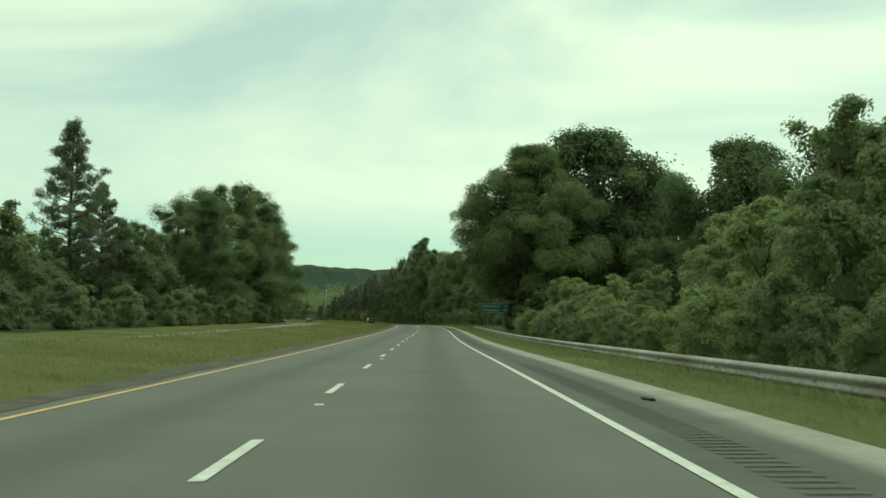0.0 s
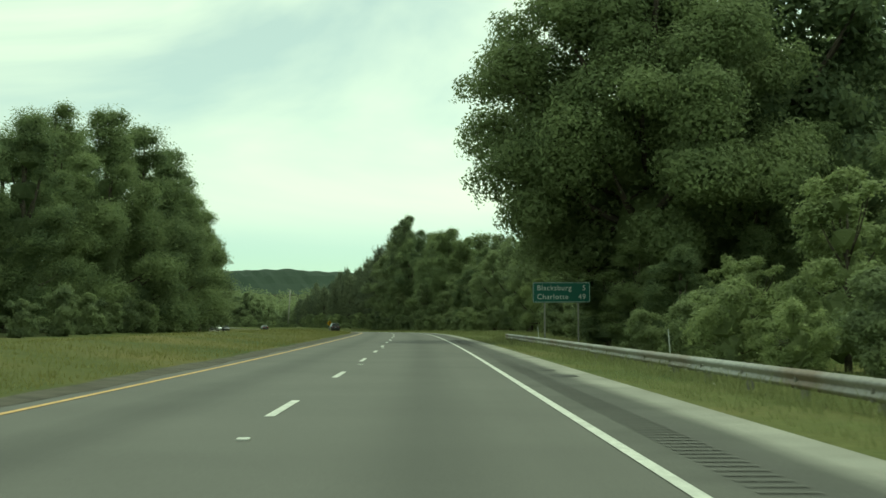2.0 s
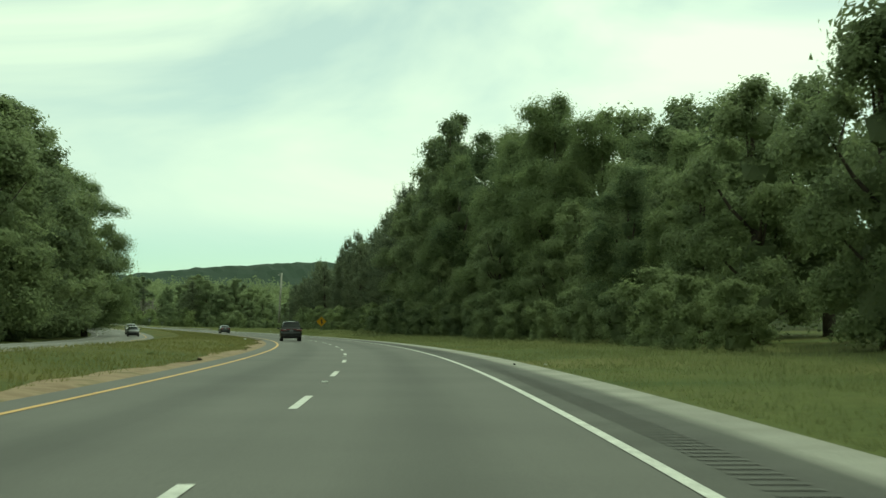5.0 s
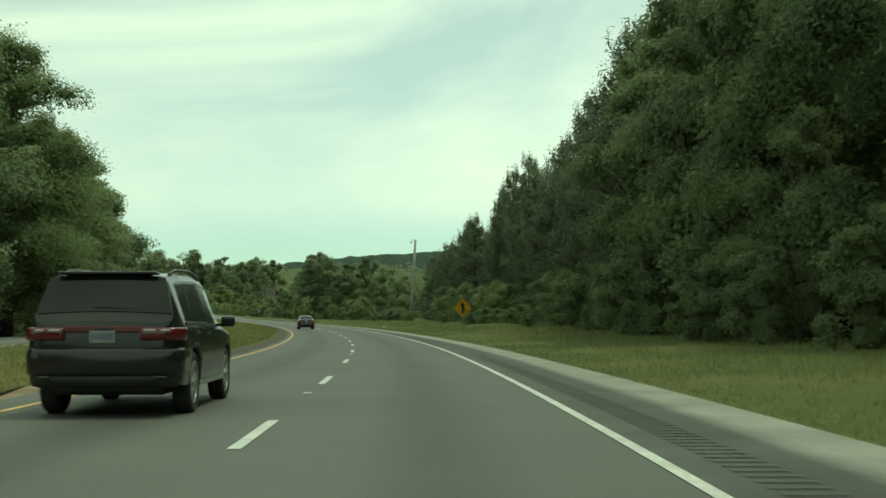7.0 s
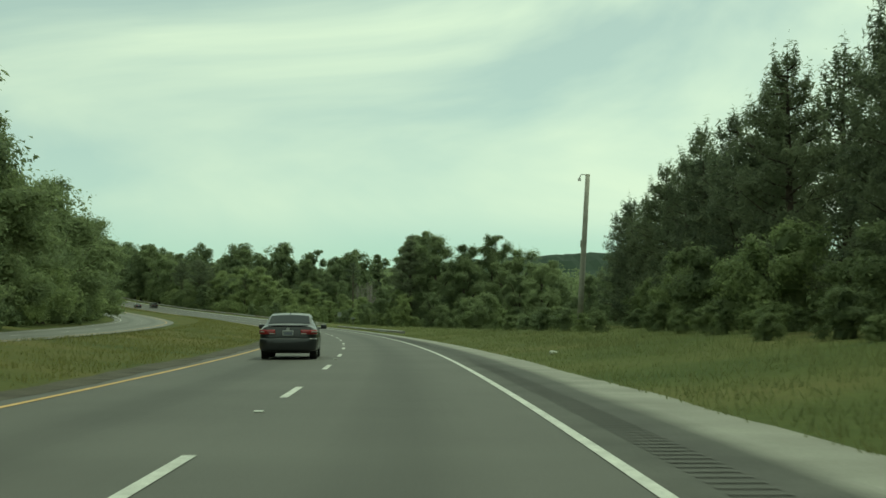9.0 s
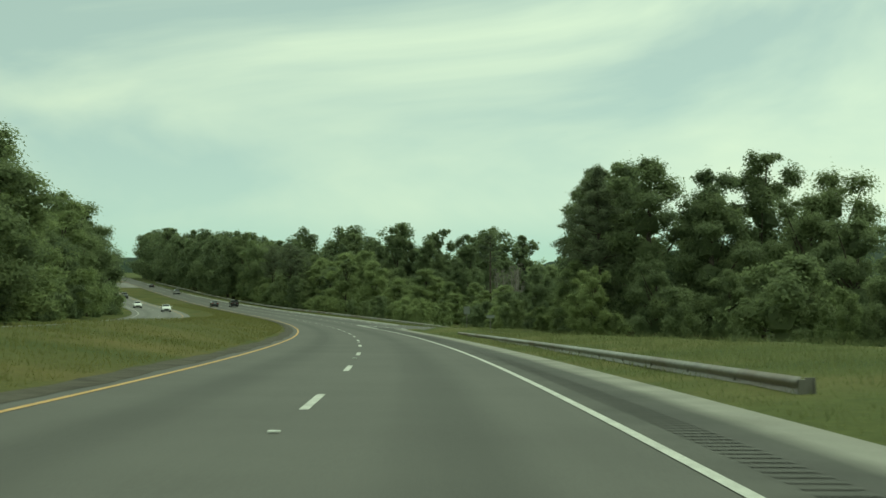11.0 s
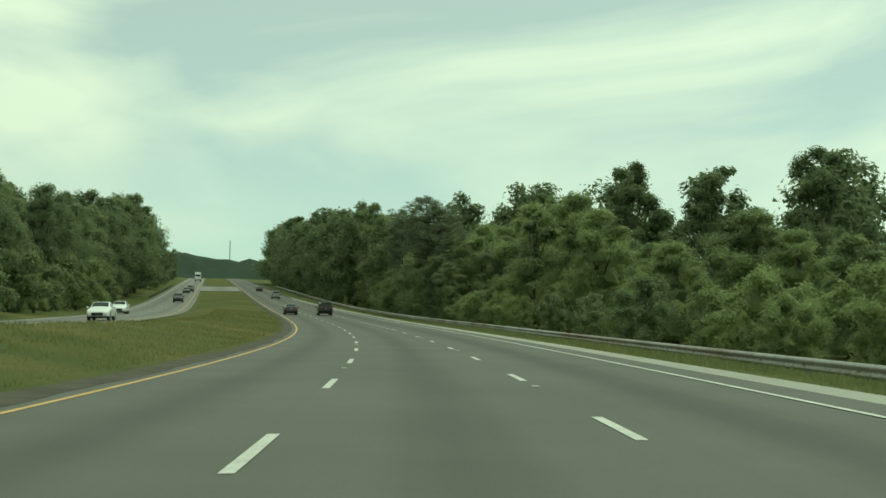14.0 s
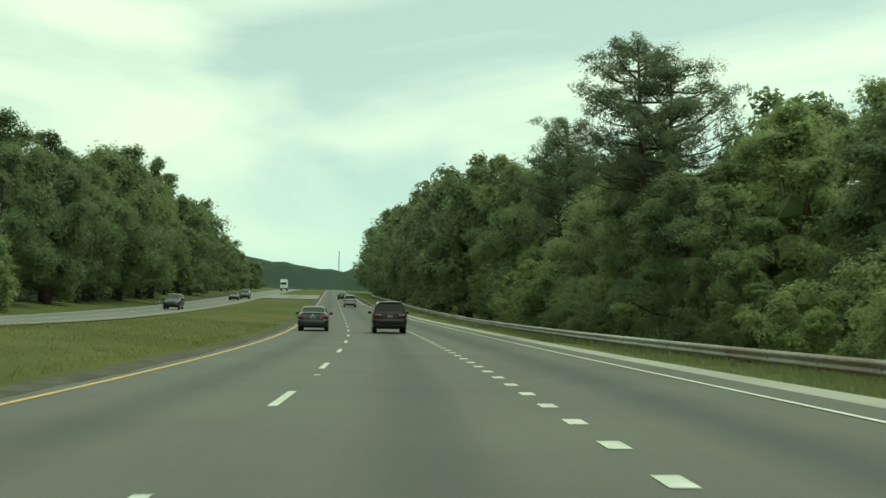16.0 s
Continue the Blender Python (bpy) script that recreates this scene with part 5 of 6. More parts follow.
guardrail(-12, 149.5, 3.45, lambda s: np.interp(s, [-12, 150], [0.24, 0.30]), "galvanised steel guardrail on posts along the verge")


def rail2_lat(s):
    return np.interp(s, [496, 512, 530, 545, 570, 627, 700, 900, 1000], [9.0, 7.2, 6.4, 6.3, 6.3, 5.9, 5.6, 4.4, 4.0])


guardrail(496, 900, rail2_lat, lambda s: np.interp(s, [496, 512, 545, 627, 700, 900], [-0.3, -0.12, 0.05, 0.26, 0.32, 0.4]), "long weathered steel guardrail beside the acceleration lane")
guardrail(770, 900, -23.0, lambda s: lerp(OPP_RISE, s) + 0.36, "steel guardrail along the opposite road")
guardrail(446, 498, 2.75, lambda s: np.interp(s, [446, 498], [0.22, 0.14]), "short run of steel guardrail on the verge before the ramp")

# rumble strip: flat bars whose colour stands in for the shade inside the grooves
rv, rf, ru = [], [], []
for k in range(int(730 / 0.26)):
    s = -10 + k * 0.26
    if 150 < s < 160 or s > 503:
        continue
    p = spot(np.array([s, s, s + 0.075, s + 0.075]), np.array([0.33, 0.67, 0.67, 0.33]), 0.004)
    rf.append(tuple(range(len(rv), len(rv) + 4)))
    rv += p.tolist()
tagged(new("rumble_strip", mesh_of("rumble_strip", rv, rf, GROOVE_SHADE)), "milled rumble grooves along the shoulder, their shade drawn as flat bars", "rumble strip", kind="stuff")

# raised pavement markers
MARKER = noisy("marker_plastic", [(0.62, 0.62, 0.58), (0.75, 0.75, 0.72)], 4.0, 0.4)
first_marker = None
for k in range(0, 70, 2):
    s = dash_at(k + 0.76)
    p = Vector(spot(s, -2.786, 0.005))
    m = Matrix.Translation(p) @ Matrix.Rotation(float(along(s)[3]), 4, "Z")
    if first_marker is None:
        bm = bmesh.new()
        boxed(bm, (0.10, 0.08, 0.018), (0, 0, 0.006), None, 0.007)
        first_marker = tagged(new("road_marker"), "small white raised reflective marker on the road", "road marker", "road markers")
        part("marker_body", bm, MARKER, first_marker)
        first_marker.matrix_basis = m
    else:
        copy_thing(first_marker, m)

for s in (525.5, 530.5, 535.5, 540):
    m = Matrix.Translation(Vector(spot(s, float(ramp_left(s)) + 0.02, float(ramp_drop(s)) + 0.014))) @ Matrix.Rotation(float(along(s)[3]), 4, "Z")
    copy_thing(first_marker, m)

for s in (566.1, 584.6, 603.2, 621.7):
    copy_thing(first_marker, Matrix.Translation(Vector(spot(s, 0.0, 0.005))) @ Matrix.Rotation(float(along(s)[3]), 4, "Z"))

# ------------------------------------------------------------------ signs
GREEN_SIGN = noisy("green_sign_sheeting", [(0.008, 0.075, 0.055), (0.011, 0.092, 0.066)], 1.0, 0.45)
SIGN_WHITE = noisy("white_sign_sheeting", [(0.42, 0.44, 0.42), (0.50, 0.52, 0.50)], 2.0, 0.5)
YELLOW_SIGN = noisy("yellow_sign_sheeting", [(0.42, 0.22, 0.010), (0.48, 0.26, 0.014)], 1.5, 0.5)
SIGN_BLACK = noisy("black_sign_ink", [(0.012, 0.012, 0.012), (0.02, 0.02, 0.02)], 3.0, 0.5)
SIGN_BACK = noisy("dull_aluminium_back", [(0.22, 0.24, 0.22), (0.30, 0.32, 0.30)], 2.0, 0.6, 0.2)


def plate(w, h, thick, radius, mat, name="panel"):
    """A rounded upright plate in the xz plane, facing -y."""
    bm = bmesh.new()
    vs = []
    for cx, cz, a0 in ((w / 2 - radius, h / 2 - radius, 0), (-w / 2 + radius, h / 2 - radius, 90), (-w / 2 + radius, -h / 2 + radius, 180), (w / 2 - radius, -h / 2 + radius, 270)):
        for k in range(5):
            a = math.radians(a0 + k * 22.5)
            vs.append(bm.verts.new((cx + radius * math.cos(a), 0, cz + radius * math.sin(a))))
    face = bm.faces.new(vs)
    r = bmesh.ops.extrude_face_region(bm, geom=[face])
    bmesh.ops.translate(bm, verts=[v for v in r["geom"] if isinstance(v, bmesh.types.BMVert)], vec=(0, thick, 0))
    bmesh.ops.recalc_face_normals(bm, faces=bm.faces)
    return bm


def words(text, size, at, mat, parent, align="LEFT"):
    cu = bpy.data.curves.new("lettering", "FONT")
    cu.body, cu.size, cu.align_x, cu.extrude, cu.space_character = text, size, align, 0.002, 1.1
    tmp = new("lettering", cu)
    bpy.context.view_layer.update()
    me = bpy.data.meshes.new_from_object(tmp.evaluated_get(bpy.context.evaluated_depsgraph_get()))
    bpy.data.objects.remove(tmp)
    me.materials.clear()
    me.materials.append(mat)
    me.transform(Matrix.Translation(at) @ Matrix.Rotation(math.pi / 2, 4, "X"))
    return part("lettering", me, mat, parent, "white letters" if mat is SIGN_WHITE else "")


def stand(name, label, s, lat, yaw_off=0.0, up=None):
    ob = tagged(new(name), label, "sign")
    g = float(verge_up(s, lat - 1.66)) if up is None else up
    p = Vector(spot(s, lat, g - 0.05))
    ob.matrix_basis = Matrix.Translation(p) @ Matrix.Rotation(float(along(s)[3]) + math.radians(yaw_off), 4, "Z")
    return ob, p.z


def over(s, dz):
    """World height dz metres over the drive's eye level at station s."""
    return float(along(s)[2]) + H + dz


gs, gz = stand("road_sign", "large green distance sign with white lettering on two posts", 140, 5.35)
cz = over(140, 1.45) - gz
GW, GH = 2.75, 0.98
panel = part("panel", plate(GW, GH, 0.02, 0.10, GREEN_SIGN), GREEN_SIGN, gs, "green reflective panel")
panel.location = (0, 0, cz)
border = bmesh.new()
for a, b, w, h in ((0, GH / 2 - 0.035, GW - 0.22, 0.018), (0, -GH / 2 + 0.035, GW - 0.22, 0.018)):
    boxed(border, (w, 0.004, h), (a, -0.003, b))
for a in (-1, 1):
    boxed(border, (0.018, 0.004, GH - 0.22), (a * (GW / 2 - 0.035), -0.003, 0))
    for b in (-1, 1):
        for k in range(4):
            t = math.radians(k * 22.5 + 11.25)
            boxed(border, (0.018, 0.004, 0.034), (a * (GW / 2 - 0.11 + 0.075 * math.cos(t)), -0.003, b * (GH / 2 - 0.11 + 0.075 * math.sin(t))), Matrix.Rotation(-a * b * t, 4, "Y"))
part("border", border, SIGN_WHITE, panel, "thin white border")
words("Blacksburg", 0.345, (-GW / 2 + 0.21, -0.004, 0.10), SIGN_WHITE, panel)
words("5", 0.345, (GW / 2 - 0.21, -0.004, 0.10), SIGN_WHITE, panel, "RIGHT")
words("Charlotte", 0.345, (-GW / 2 + 0.21, -0.004, -0.32), SIGN_WHITE, panel)
words("49", 0.345, (GW / 2 - 0.21, -0.004, -0.32), SIGN_WHITE, panel, "RIGHT")
for a in (-0.8, 0.8):
    bm = bmesh.new()
    hgt = cz + GH / 2
    boxed(bm, (0.075, 0.012, hgt), (a, 0.045, hgt / 2))
    boxed(bm, (0.012, 0.08, hgt), (a, 0.09, hgt / 2))
    part("post", bm, POST_STEEL, gs)

ys, yz = stand("road_sign", "yellow diamond merge warning sign on a steel post", 356, 5.1)
yc = over(356, 0.72) - yz
bm = plate(0.88, 0.88, 0.012, 0.05, YELLOW_SIGN)
bmesh.ops.rotate(bm, verts=bm.verts, matrix=Matrix.Rotation(math.pi / 4, 3, "Y"))
yp = part("panel", bm, YELLOW_SIGN, ys, "yellow diamond panel")
yp.location = (0, 0, yc)
bm = bmesh.new()
for a in (1, -1):
    for b in (1, -1):
        boxed(bm, (0.76, 0.003, 0.014), (a * 0.290, -0.002, b * 0.290), Matrix.Rotation(math.radians(45 * a * b), 4, "Y"))
part("border", bm, SIGN_BLACK, yp, "thin black border")
bm = bmesh.new()
boxed(bm, (0.125, 0.004, 0.50), (0, -0.003, -0.10))
head = [bm.verts.new(p) for p in ((-0.17, -0.004, 0.10), (0.17, -0.004, 0.10), (0, -0.004, 0.38))]
bm.faces.new(head)
boxed(bm, (0.075, 0.004, 0.34), (0.125, -0.003, -0.11), Matrix.Rotation(math.radians(-32), 4, "Y"))
part("arrow", bm, SIGN_BLACK, yp, "black merging arrow")
bm = bmesh.new()
boxed(bm, (0.05, 0.03, yc + 0.35), (0, 0.03, (yc + 0.35) / 2))
part("post", bm, POST_STEEL, ys)

for s, la, w, h, dz, lab in ((533, 7.9, 0.50, 0.62, 0.42, "upright rectangular sign with a pale back on one post"), (516, 7.0, 0.56, 0.20, 0.0, "small wide sign with a dull back on one post")):
    ob, oz = stand("road_sign", lab, s, la, 6)
    c = over(s, dz) - oz
    p = part("panel", plate(w, h, 0.012, 0.03, SIGN_BACK), SIGN_BACK, ob)
    p.location = (0, 0, c)
    bm = bmesh.new()
    boxed(bm, (0.05, 0.035, c + h * 0.3), (0, 0.03, (c + h * 0.3) / 2))
    part("post", bm, POST_STEEL, ob)

# delineator posts
for s, la in ((137.5, 4.0), (107.5, 4.1)):
    ob, _ = stand("delineator_post", "thin white marker post beside the guardrail", s, la)
    ob["category"] = "post"
    bm = bmesh.new()
    boxed(bm, (0.026, 0.012, 0.95), (0, 0, 0.47), Matrix.Rotation(math.radians(-4), 4, "Y"), 0.004)
    part("blade", bm, SIGN_WHITE, ob)

# ------------------------------------------------------------------ lamp pole
POLE = noisy("pale_pole_wood", [(0.24, 0.235, 0.20), (0.34, 0.33, 0.29)], 2.5, 0.85, bump=0.3, bump_scale=30)
lp = tagged(new("lamp_pole"), "tall leaning pale pole with a small lamp arm", "lamp pole")
pz = over(435, 0.25)
px, py, _ = spot(435, 13.1)
lp.matrix_basis = Matrix.Translation((px, py, pz - 0.4)) @ Matrix.Rotation(float(along(435)[3]), 4, "Z") @ Matrix.Rotation(math.radians(3.5), 4, "Y")
v, f = [], []
tube(v, f, [(0, 0, 0), (0, 0, 3), (0, 0, 6.4), (0, 0, 9.75)], [0.20, 0.185, 0.165, 0.145], 12)
part("pole", mesh_of("pole", v, f, POLE, True), POLE, lp)
v, f = [], []
tube(v, f, [(0, 0, 9.5), (-0.2, 0, 9.72), (-0.42, 0, 9.72), (-0.52, 0, 9.55)], [0.03, 0.03, 0.03, 0.03], 6)
arm = part("arm", mesh_of("arm", v, f, POST_STEEL, True), POST_STEEL, lp)
bm = bmesh.new()
rod(bm, 0.13, 0.22, (-0.53, 0, 9.40), "z", 12, 0.05)
part("lamp_head", bm, STEEL, arm, "small hanging lamp head")
bm = bmesh.new()
rod(bm, 0.05, 0.45, (-0.19, 0, 5.2), "z", 8)
part("meter_pipe", bm, POST_STEEL, lp)
# second bare pole in the pines
sp = tagged(new("utility_pole"), "short weathered wooden pole among the pines", "pole")
qx, qy, qz = spot(416, 13.9)
sp.location = (qx, qy, qz + 0.3)
v, f = [], []
tube(v, f, [(0, 0, 0), (0.03, 0, 3.0), (0.05, 0, 5.6)], [0.13, 0.12, 0.10], 10)
part("pole", mesh_of("pole", v, f, DEADWOOD, True), DEADWOOD, sp)

# far lattice mast on the hill
mast = tagged(new("radio_mast"), "thin distant radio mast above the hill", "mast")
far_dir = Vector((math.cos(math.radians(127.3)), math.sin(math.radians(127.3)), 0))
mast.location = Vector([float(q) for q in along(627.2)[:3]]) + far_dir * 905 + Vector((0, 0, 58))
v, f = [], []
for a in range(3):
    c, d = 0.5 * math.cos(a * 2.094), 0.5 * math.sin(a * 2.094)
    tube(v, f, [(c, d, -10), (c * 0.5, d * 0.5, 15.5)], [0.12, 0.10], 4)
part("legs", mesh_of("legs", v, f, POST_STEEL), POST_STEEL, mast)

# ------------------------------------------------------------------ vehicles
def paint(name, colour, rough=0.28):
    m, n, l, p = material(name, rough, 0.0, 0.5)
    p.inputs["Base Color"].default_value = (*colour, 1)
    p.inputs["Coat Weight"].default_value, p.inputs["Coat Roughness"].default_value = 0.35, 0.08
    tc, ns, mr = n.new("ShaderNodeTexCoord"), n.new("ShaderNodeTexNoise"), n.new("ShaderNodeMapRange")
    ns.inputs["Scale"].default_value, ns.inputs["Detail"].default_value = 2.5, 4
    mr.inputs["To Min"].default_value, mr.inputs["To Max"].default_value = rough * 0.8, rough * 1.5
    l.new(tc.outputs["Object"], ns.inputs["Vector"]), l.new(ns.outputs["Fac"], mr.inputs["Value"]), l.new(mr.outputs["Result"], p.inputs["Roughness"])
    return m


CAR_GLASS = paint("tinted_car_glass", (0.010, 0.013, 0.012), 0.06)
RAIL = noisy("dull_roof_rail", [(0.07, 0.07, 0.07), (0.12, 0.12, 0.12)], 5.0, 0.45, 0.5)
CAR_TRIM = noisy("black_car_trim", [(0.022, 0.022, 0.022), (0.034, 0.034, 0.034)], 5.0, 0.6)
RUBBER = noisy("tyre_rubber", [(0.024, 0.024, 0.024), (0.038, 0.037, 0.036)], 8.0, 0.85)
ALLOY = noisy("alloy_rim", [(0.42, 0.43, 0.43), (0.55, 0.56, 0.56)], 5.0, 0.35, 0.8)
RED_LAMP = paint("red_lamp_lens", (0.085, 0.006, 0.009), 0.16)
BRIGHT_LAMP = paint("bright_red_lamp_lens", (0.24, 0.020, 0.026), 0.14)
CLEAR_LAMP = paint("clear_lamp_lens", (0.30, 0.27, 0.27), 0.12)
CAR_GLASS.node_tree.nodes["Principled BSDF"].inputs["Specular IOR Level"].default_value = 0.3
CAR_GLASS.node_tree.nodes["Principled BSDF"].inputs["Coat Weight"].default_value = 0.0
PLATE = noisy("number_plate", [(0.20, 0.21, 0.21), (0.27, 0.28, 0.28)], 6.0, 0.5)
PLATE_BAR = noisy("plate_bars", [(0.10, 0.12, 0.18), (0.14, 0.16, 0.22)], 6.0, 0.6)

# side shape: stations from tail (0) to nose; each row: y, sill height, belt height, roof height, half width at belt, half width at roof edge
SHAPES = {
    "suv": dict(length=5.1, wheel=0.39, axles=(1.12, 4.16), track=0.80, rows=[
        (0.05, 0.44, 0.88, 0.90, 0.90, 0.84), (0.065, 0.42, 1.08, 1.12, 0.93, 0.86), (0.13, 0.38, 1.12, 1.27, 0.95, 0.83),
        (0.34, 0.35, 1.14, 1.72, 0.955, 0.71), (1.20, 0.34, 1.13, 1.78, 0.96, 0.72), (2.20, 0.33, 1.11, 1.80, 0.965, 0.72),
        (2.95, 0.33, 1.09, 1.74, 0.965, 0.73), (3.60, 0.33, 1.08, 1.32, 0.96, 0.76), (3.85, 0.34, 1.06, 1.15, 0.955, 0.78),
        (4.60, 0.36, 1.00, 1.08, 0.93, 0.74), (4.98, 0.40, 0.88, 0.94, 0.86, 0.66), (5.10, 0.48, 0.74, 0.78, 0.74, 0.60)],
        side=[(0.62, 1.12), (1.20, 2.10), (2.18, 3.05)], rear=(0.10, 0.50), front=(3.02, 3.62), rails=True),
    "sedan": dict(length=4.8, wheel=0.33, axles=(1.02, 3.80), track=0.78, rows=[
        (0.05, 0.40, 0.68, 0.70, 0.85, 0.76), (0.07, 0.36, 0.90, 0.96, 0.88, 0.75), (0.12, 0.33, 0.96, 1.045, 0.90, 0.74), (0.50, 0.31, 1.00, 1.07, 0.905, 0.73),
        (0.72, 0.30, 1.01, 1.12, 0.905, 0.71), (1.30, 0.29, 1.00, 1.40, 0.91, 0.64), (1.90, 0.29, 0.99, 1.465, 0.91, 0.645),
        (2.50, 0.29, 0.97, 1.45, 0.91, 0.64), (3.20, 0.29, 0.95, 1.10, 0.91, 0.70), (3.42, 0.29, 0.94, 1.00, 0.905, 0.70),
        (4.20, 0.31, 0.86, 0.92, 0.89, 0.68), (4.66, 0.34, 0.74, 0.80, 0.82, 0.62), (4.80, 0.42, 0.62, 0.66, 0.70, 0.52)],
        side=[(1.02, 1.32), (1.38, 2.02), (2.10, 2.80)], rear=(0.76, 1.28), front=(2.56, 3.22), rails=False),
}


def wheel_mesh(r, w):
    bm = bmesh.new()
    prof = [(r * 0.66, -w * 0.42), (r * 0.93, -w * 0.5), (r, -w * 0.36), (r, w * 0.36), (r * 0.93, w * 0.5), (r * 0.66, w * 0.42)]
    rings = []
    for k in range(24):
        a = 2 * math.pi * k / 24
        rings.append([bm.verts.new((x, q * math.cos(a), q * math.sin(a))) for q, x in prof])
    for k in range(24):
        A, B = rings[k], rings[(k + 1) % 24]
        for j in range(len(prof) - 1):
            bm.faces.new((A[j], B[j], B[j + 1], A[j + 1]))
    bmesh.ops.recalc_face_normals(bm, faces=bm.faces)
    return bm


def rim_mesh(r, x):
    bm = bmesh.new()
    rod(bm, r * 0.16, 0.05, (x, 0, 0), "x", 12)
    for k in range(10):
        a = 2 * math.pi * (k // 2) / 5 + (0.16 if k % 2 else -0.16)
        boxed(bm, (0.025, r * 0.085, r * 0.52), (x, math.sin(a) * r * 0.38, math.cos(a) * r * 0.38), Matrix.Rotation(-a, 4, "X"))
    segs = 24
    for k in range(segs):
        a = 2 * math.pi * k / segs
        boxed(bm, (0.045, r * 0.19, r * 0.07), (x, math.sin(a) * r * 0.66, math.cos(a) * r * 0.66), Matrix.Rotation(-a, 4, "X"))
    return bm


def plan_point(l, half, corner, y0):
    """Point and outward direction on the outline of a car's tail, l metres round from its middle."""
    sgn, l = (-1 if l < 0 else 1), abs(l)
    flat, bend = half - corner, corner * math.pi / 2
    if l < flat:
        q, nrm = (l, y0 + 0.03 * (l / flat) ** 2), (0.0, -1.0)
    elif l < flat + bend:
        a = (l - flat) / corner
        q, nrm = (flat + corner * math.sin(a), y0 + 0.03 * (1 - a / 1.5708) + corner * (1 - math.cos(a))), (math.sin(a), -math.cos(a))
    else:
        q, nrm = (half, y0 + corner + l - flat - bend), (1.0, 0.0)
    return Vector((sgn * q[0], q[1], 0)), Vector((sgn * nrm[0], nrm[1], 0))


def band_mesh(half, corner, y0, l0, l1, prof, n=30):
    """A shell that wraps round a car's tail from l0 to l1; prof: heights and how far it stands out."""
    bm = bmesh.new()
    rows_ = []
    for k in range(n + 1):
        q, nrm = plan_point(l0 + (l1 - l0) * k / n, half, corner, y0)
        rows_.append([bm.verts.new((q.x + nrm.x * o, q.y + nrm.y * o, z)) for z, o in prof])
    for a, b in zip(rows_[:-1], rows_[1:]):
        for j in range(len(prof) - 1):
            bm.faces.new((a[j], b[j], b[j + 1], a[j + 1]))
    bm.faces.new(rows_[0])
    bm.faces.new(rows_[-1][::-1])
    bmesh.ops.recalc_face_normals(bm, faces=bm.faces)
    for face in bm.faces:
        face.smooth = True
    return bm


def vehicle(kind, label, category, colour_mat, s, lat, backwards=False, trim=True, up=0.0, scale=0.761):
    """A parked-looking car; local y runs from its tail to its nose."""
    sh = SHAPES[kind]
    rows_ = sh["rows"]
    ys = [r[0] for r in rows_]

    half, corner = (0.955, 0.26) if kind == "suv" else (0.905, 0.32)

    def at(y):
        zs, zb, zr, wb, wr = (float(np.interp(y, ys, [r[k] for r in rows_])) for k in range(1, 6))
        if y - 0.04 < corner:       # the tail is rounded in plan
            q = max(0.0, y - 0.04)
            lim = half - 0.012 - corner + math.sqrt(corner ** 2 - (corner - q) ** 2)
            wb, wr = min(wb, max(lim, half - corner)), min(wr, max(lim, half - corner) - 0.03)
        return [zs, zb, zr, wb, wr]

    def arch(y, zs):
        """Lower edge of the side, lifted round over the wheels."""
        for yw in sh["axles"]:
            q = (sh["wheel"] * 1.15) ** 2 - (y - yw) ** 2
            if q > 0:
                zs = max(zs, sh["wheel"] + math.sqrt(q))
        return zs

    ob = tagged(new("suv" if kind == "suv" else "car"), label, category)
    yaw = float(along(s)[3]) + (math.pi if backwards else 0)
    grade = float(lerp(GRADE, s)) * (-1 if backwards else 1)
    bank = float(along(s)[4]) * (-1 if backwards else 1)
    ob.matrix_basis = Matrix.Translation(Vector(spot(s, lat, up))) @ Matrix.Rotation(yaw, 4, "Z") @ Matrix.Rotation(math.atan(grade), 4, "X") @ Matrix.Rotation(bank, 4, "Y") @ Matrix.Scale(scale, 4)
    fine = list(np.linspace(ys[0], sh["length"], 46)) + ys + [0.08, 0.10, 0.16, 0.2, 0.25]
    for yw in sh["axles"]:
        fine += [yw + sh["wheel"] * 1.15 * math.cos(math.pi * k / 14) for k in range(15)] + [yw - sh["wheel"] * 1.16, yw + sh["wheel"] * 1.16]
    fine = sorted(set(round(v, 4) for v in fine))

    def ring(y):
        zs, zb, zr, wb, wr = at(y)
        zm, za = zs + (zb - zs) * 0.42, arch(y, zs)
        return [(wb * (0.86 if za == zs else 0.975), za), (wb * 0.975, za + 0.035), (wb * 1.0, max(zm, za + 0.06)), (wb * 0.985, zb - 0.05), (wb * 0.955, zb), (wr + (wb * 0.955 - wr) * 0.12, zr - (zr - zb) * 0.12 - 0.012), (wr * 0.93, zr), (wr * 0.5, zr + 0.022), (0, zr + 0.03)]

    v, f = [], []
    per = 17
    for y in fine:
        hf = ring(y)
        v += [(x, y, z) for x, z in hf] + [(-x, y, z) for x, z in hf[-2::-1]]
    n = len(fine)
    for i in range(n - 1):
        for j in range(per - 1):
            f.append((i * per + j, (i + 1) * per + j, (i + 1) * per + j + 1, i * per + j + 1))
        f.append((i * per + per - 1, (i + 1) * per + per - 1, (i + 1) * per, i * per))
    f.append(tuple(range(per)))
    f.append(tuple(range((n - 1) * per, n * per))[::-1])
    body = mesh_of("body", v, f, colour_mat, True)
    body.set_sharp_from_angle(angle=radians(38))
    part("body", body, colour_mat, ob)

    def side_point(y, t, sgn, out=0.006):
        zs, zb, zr, wb, wr = at(y)
        x0, x1 = wb * 0.955, wr + (wb * 0.955 - wr) * 0.12
        z0, z1 = zb, zr - (zr - zb) * 0.12 - 0.012
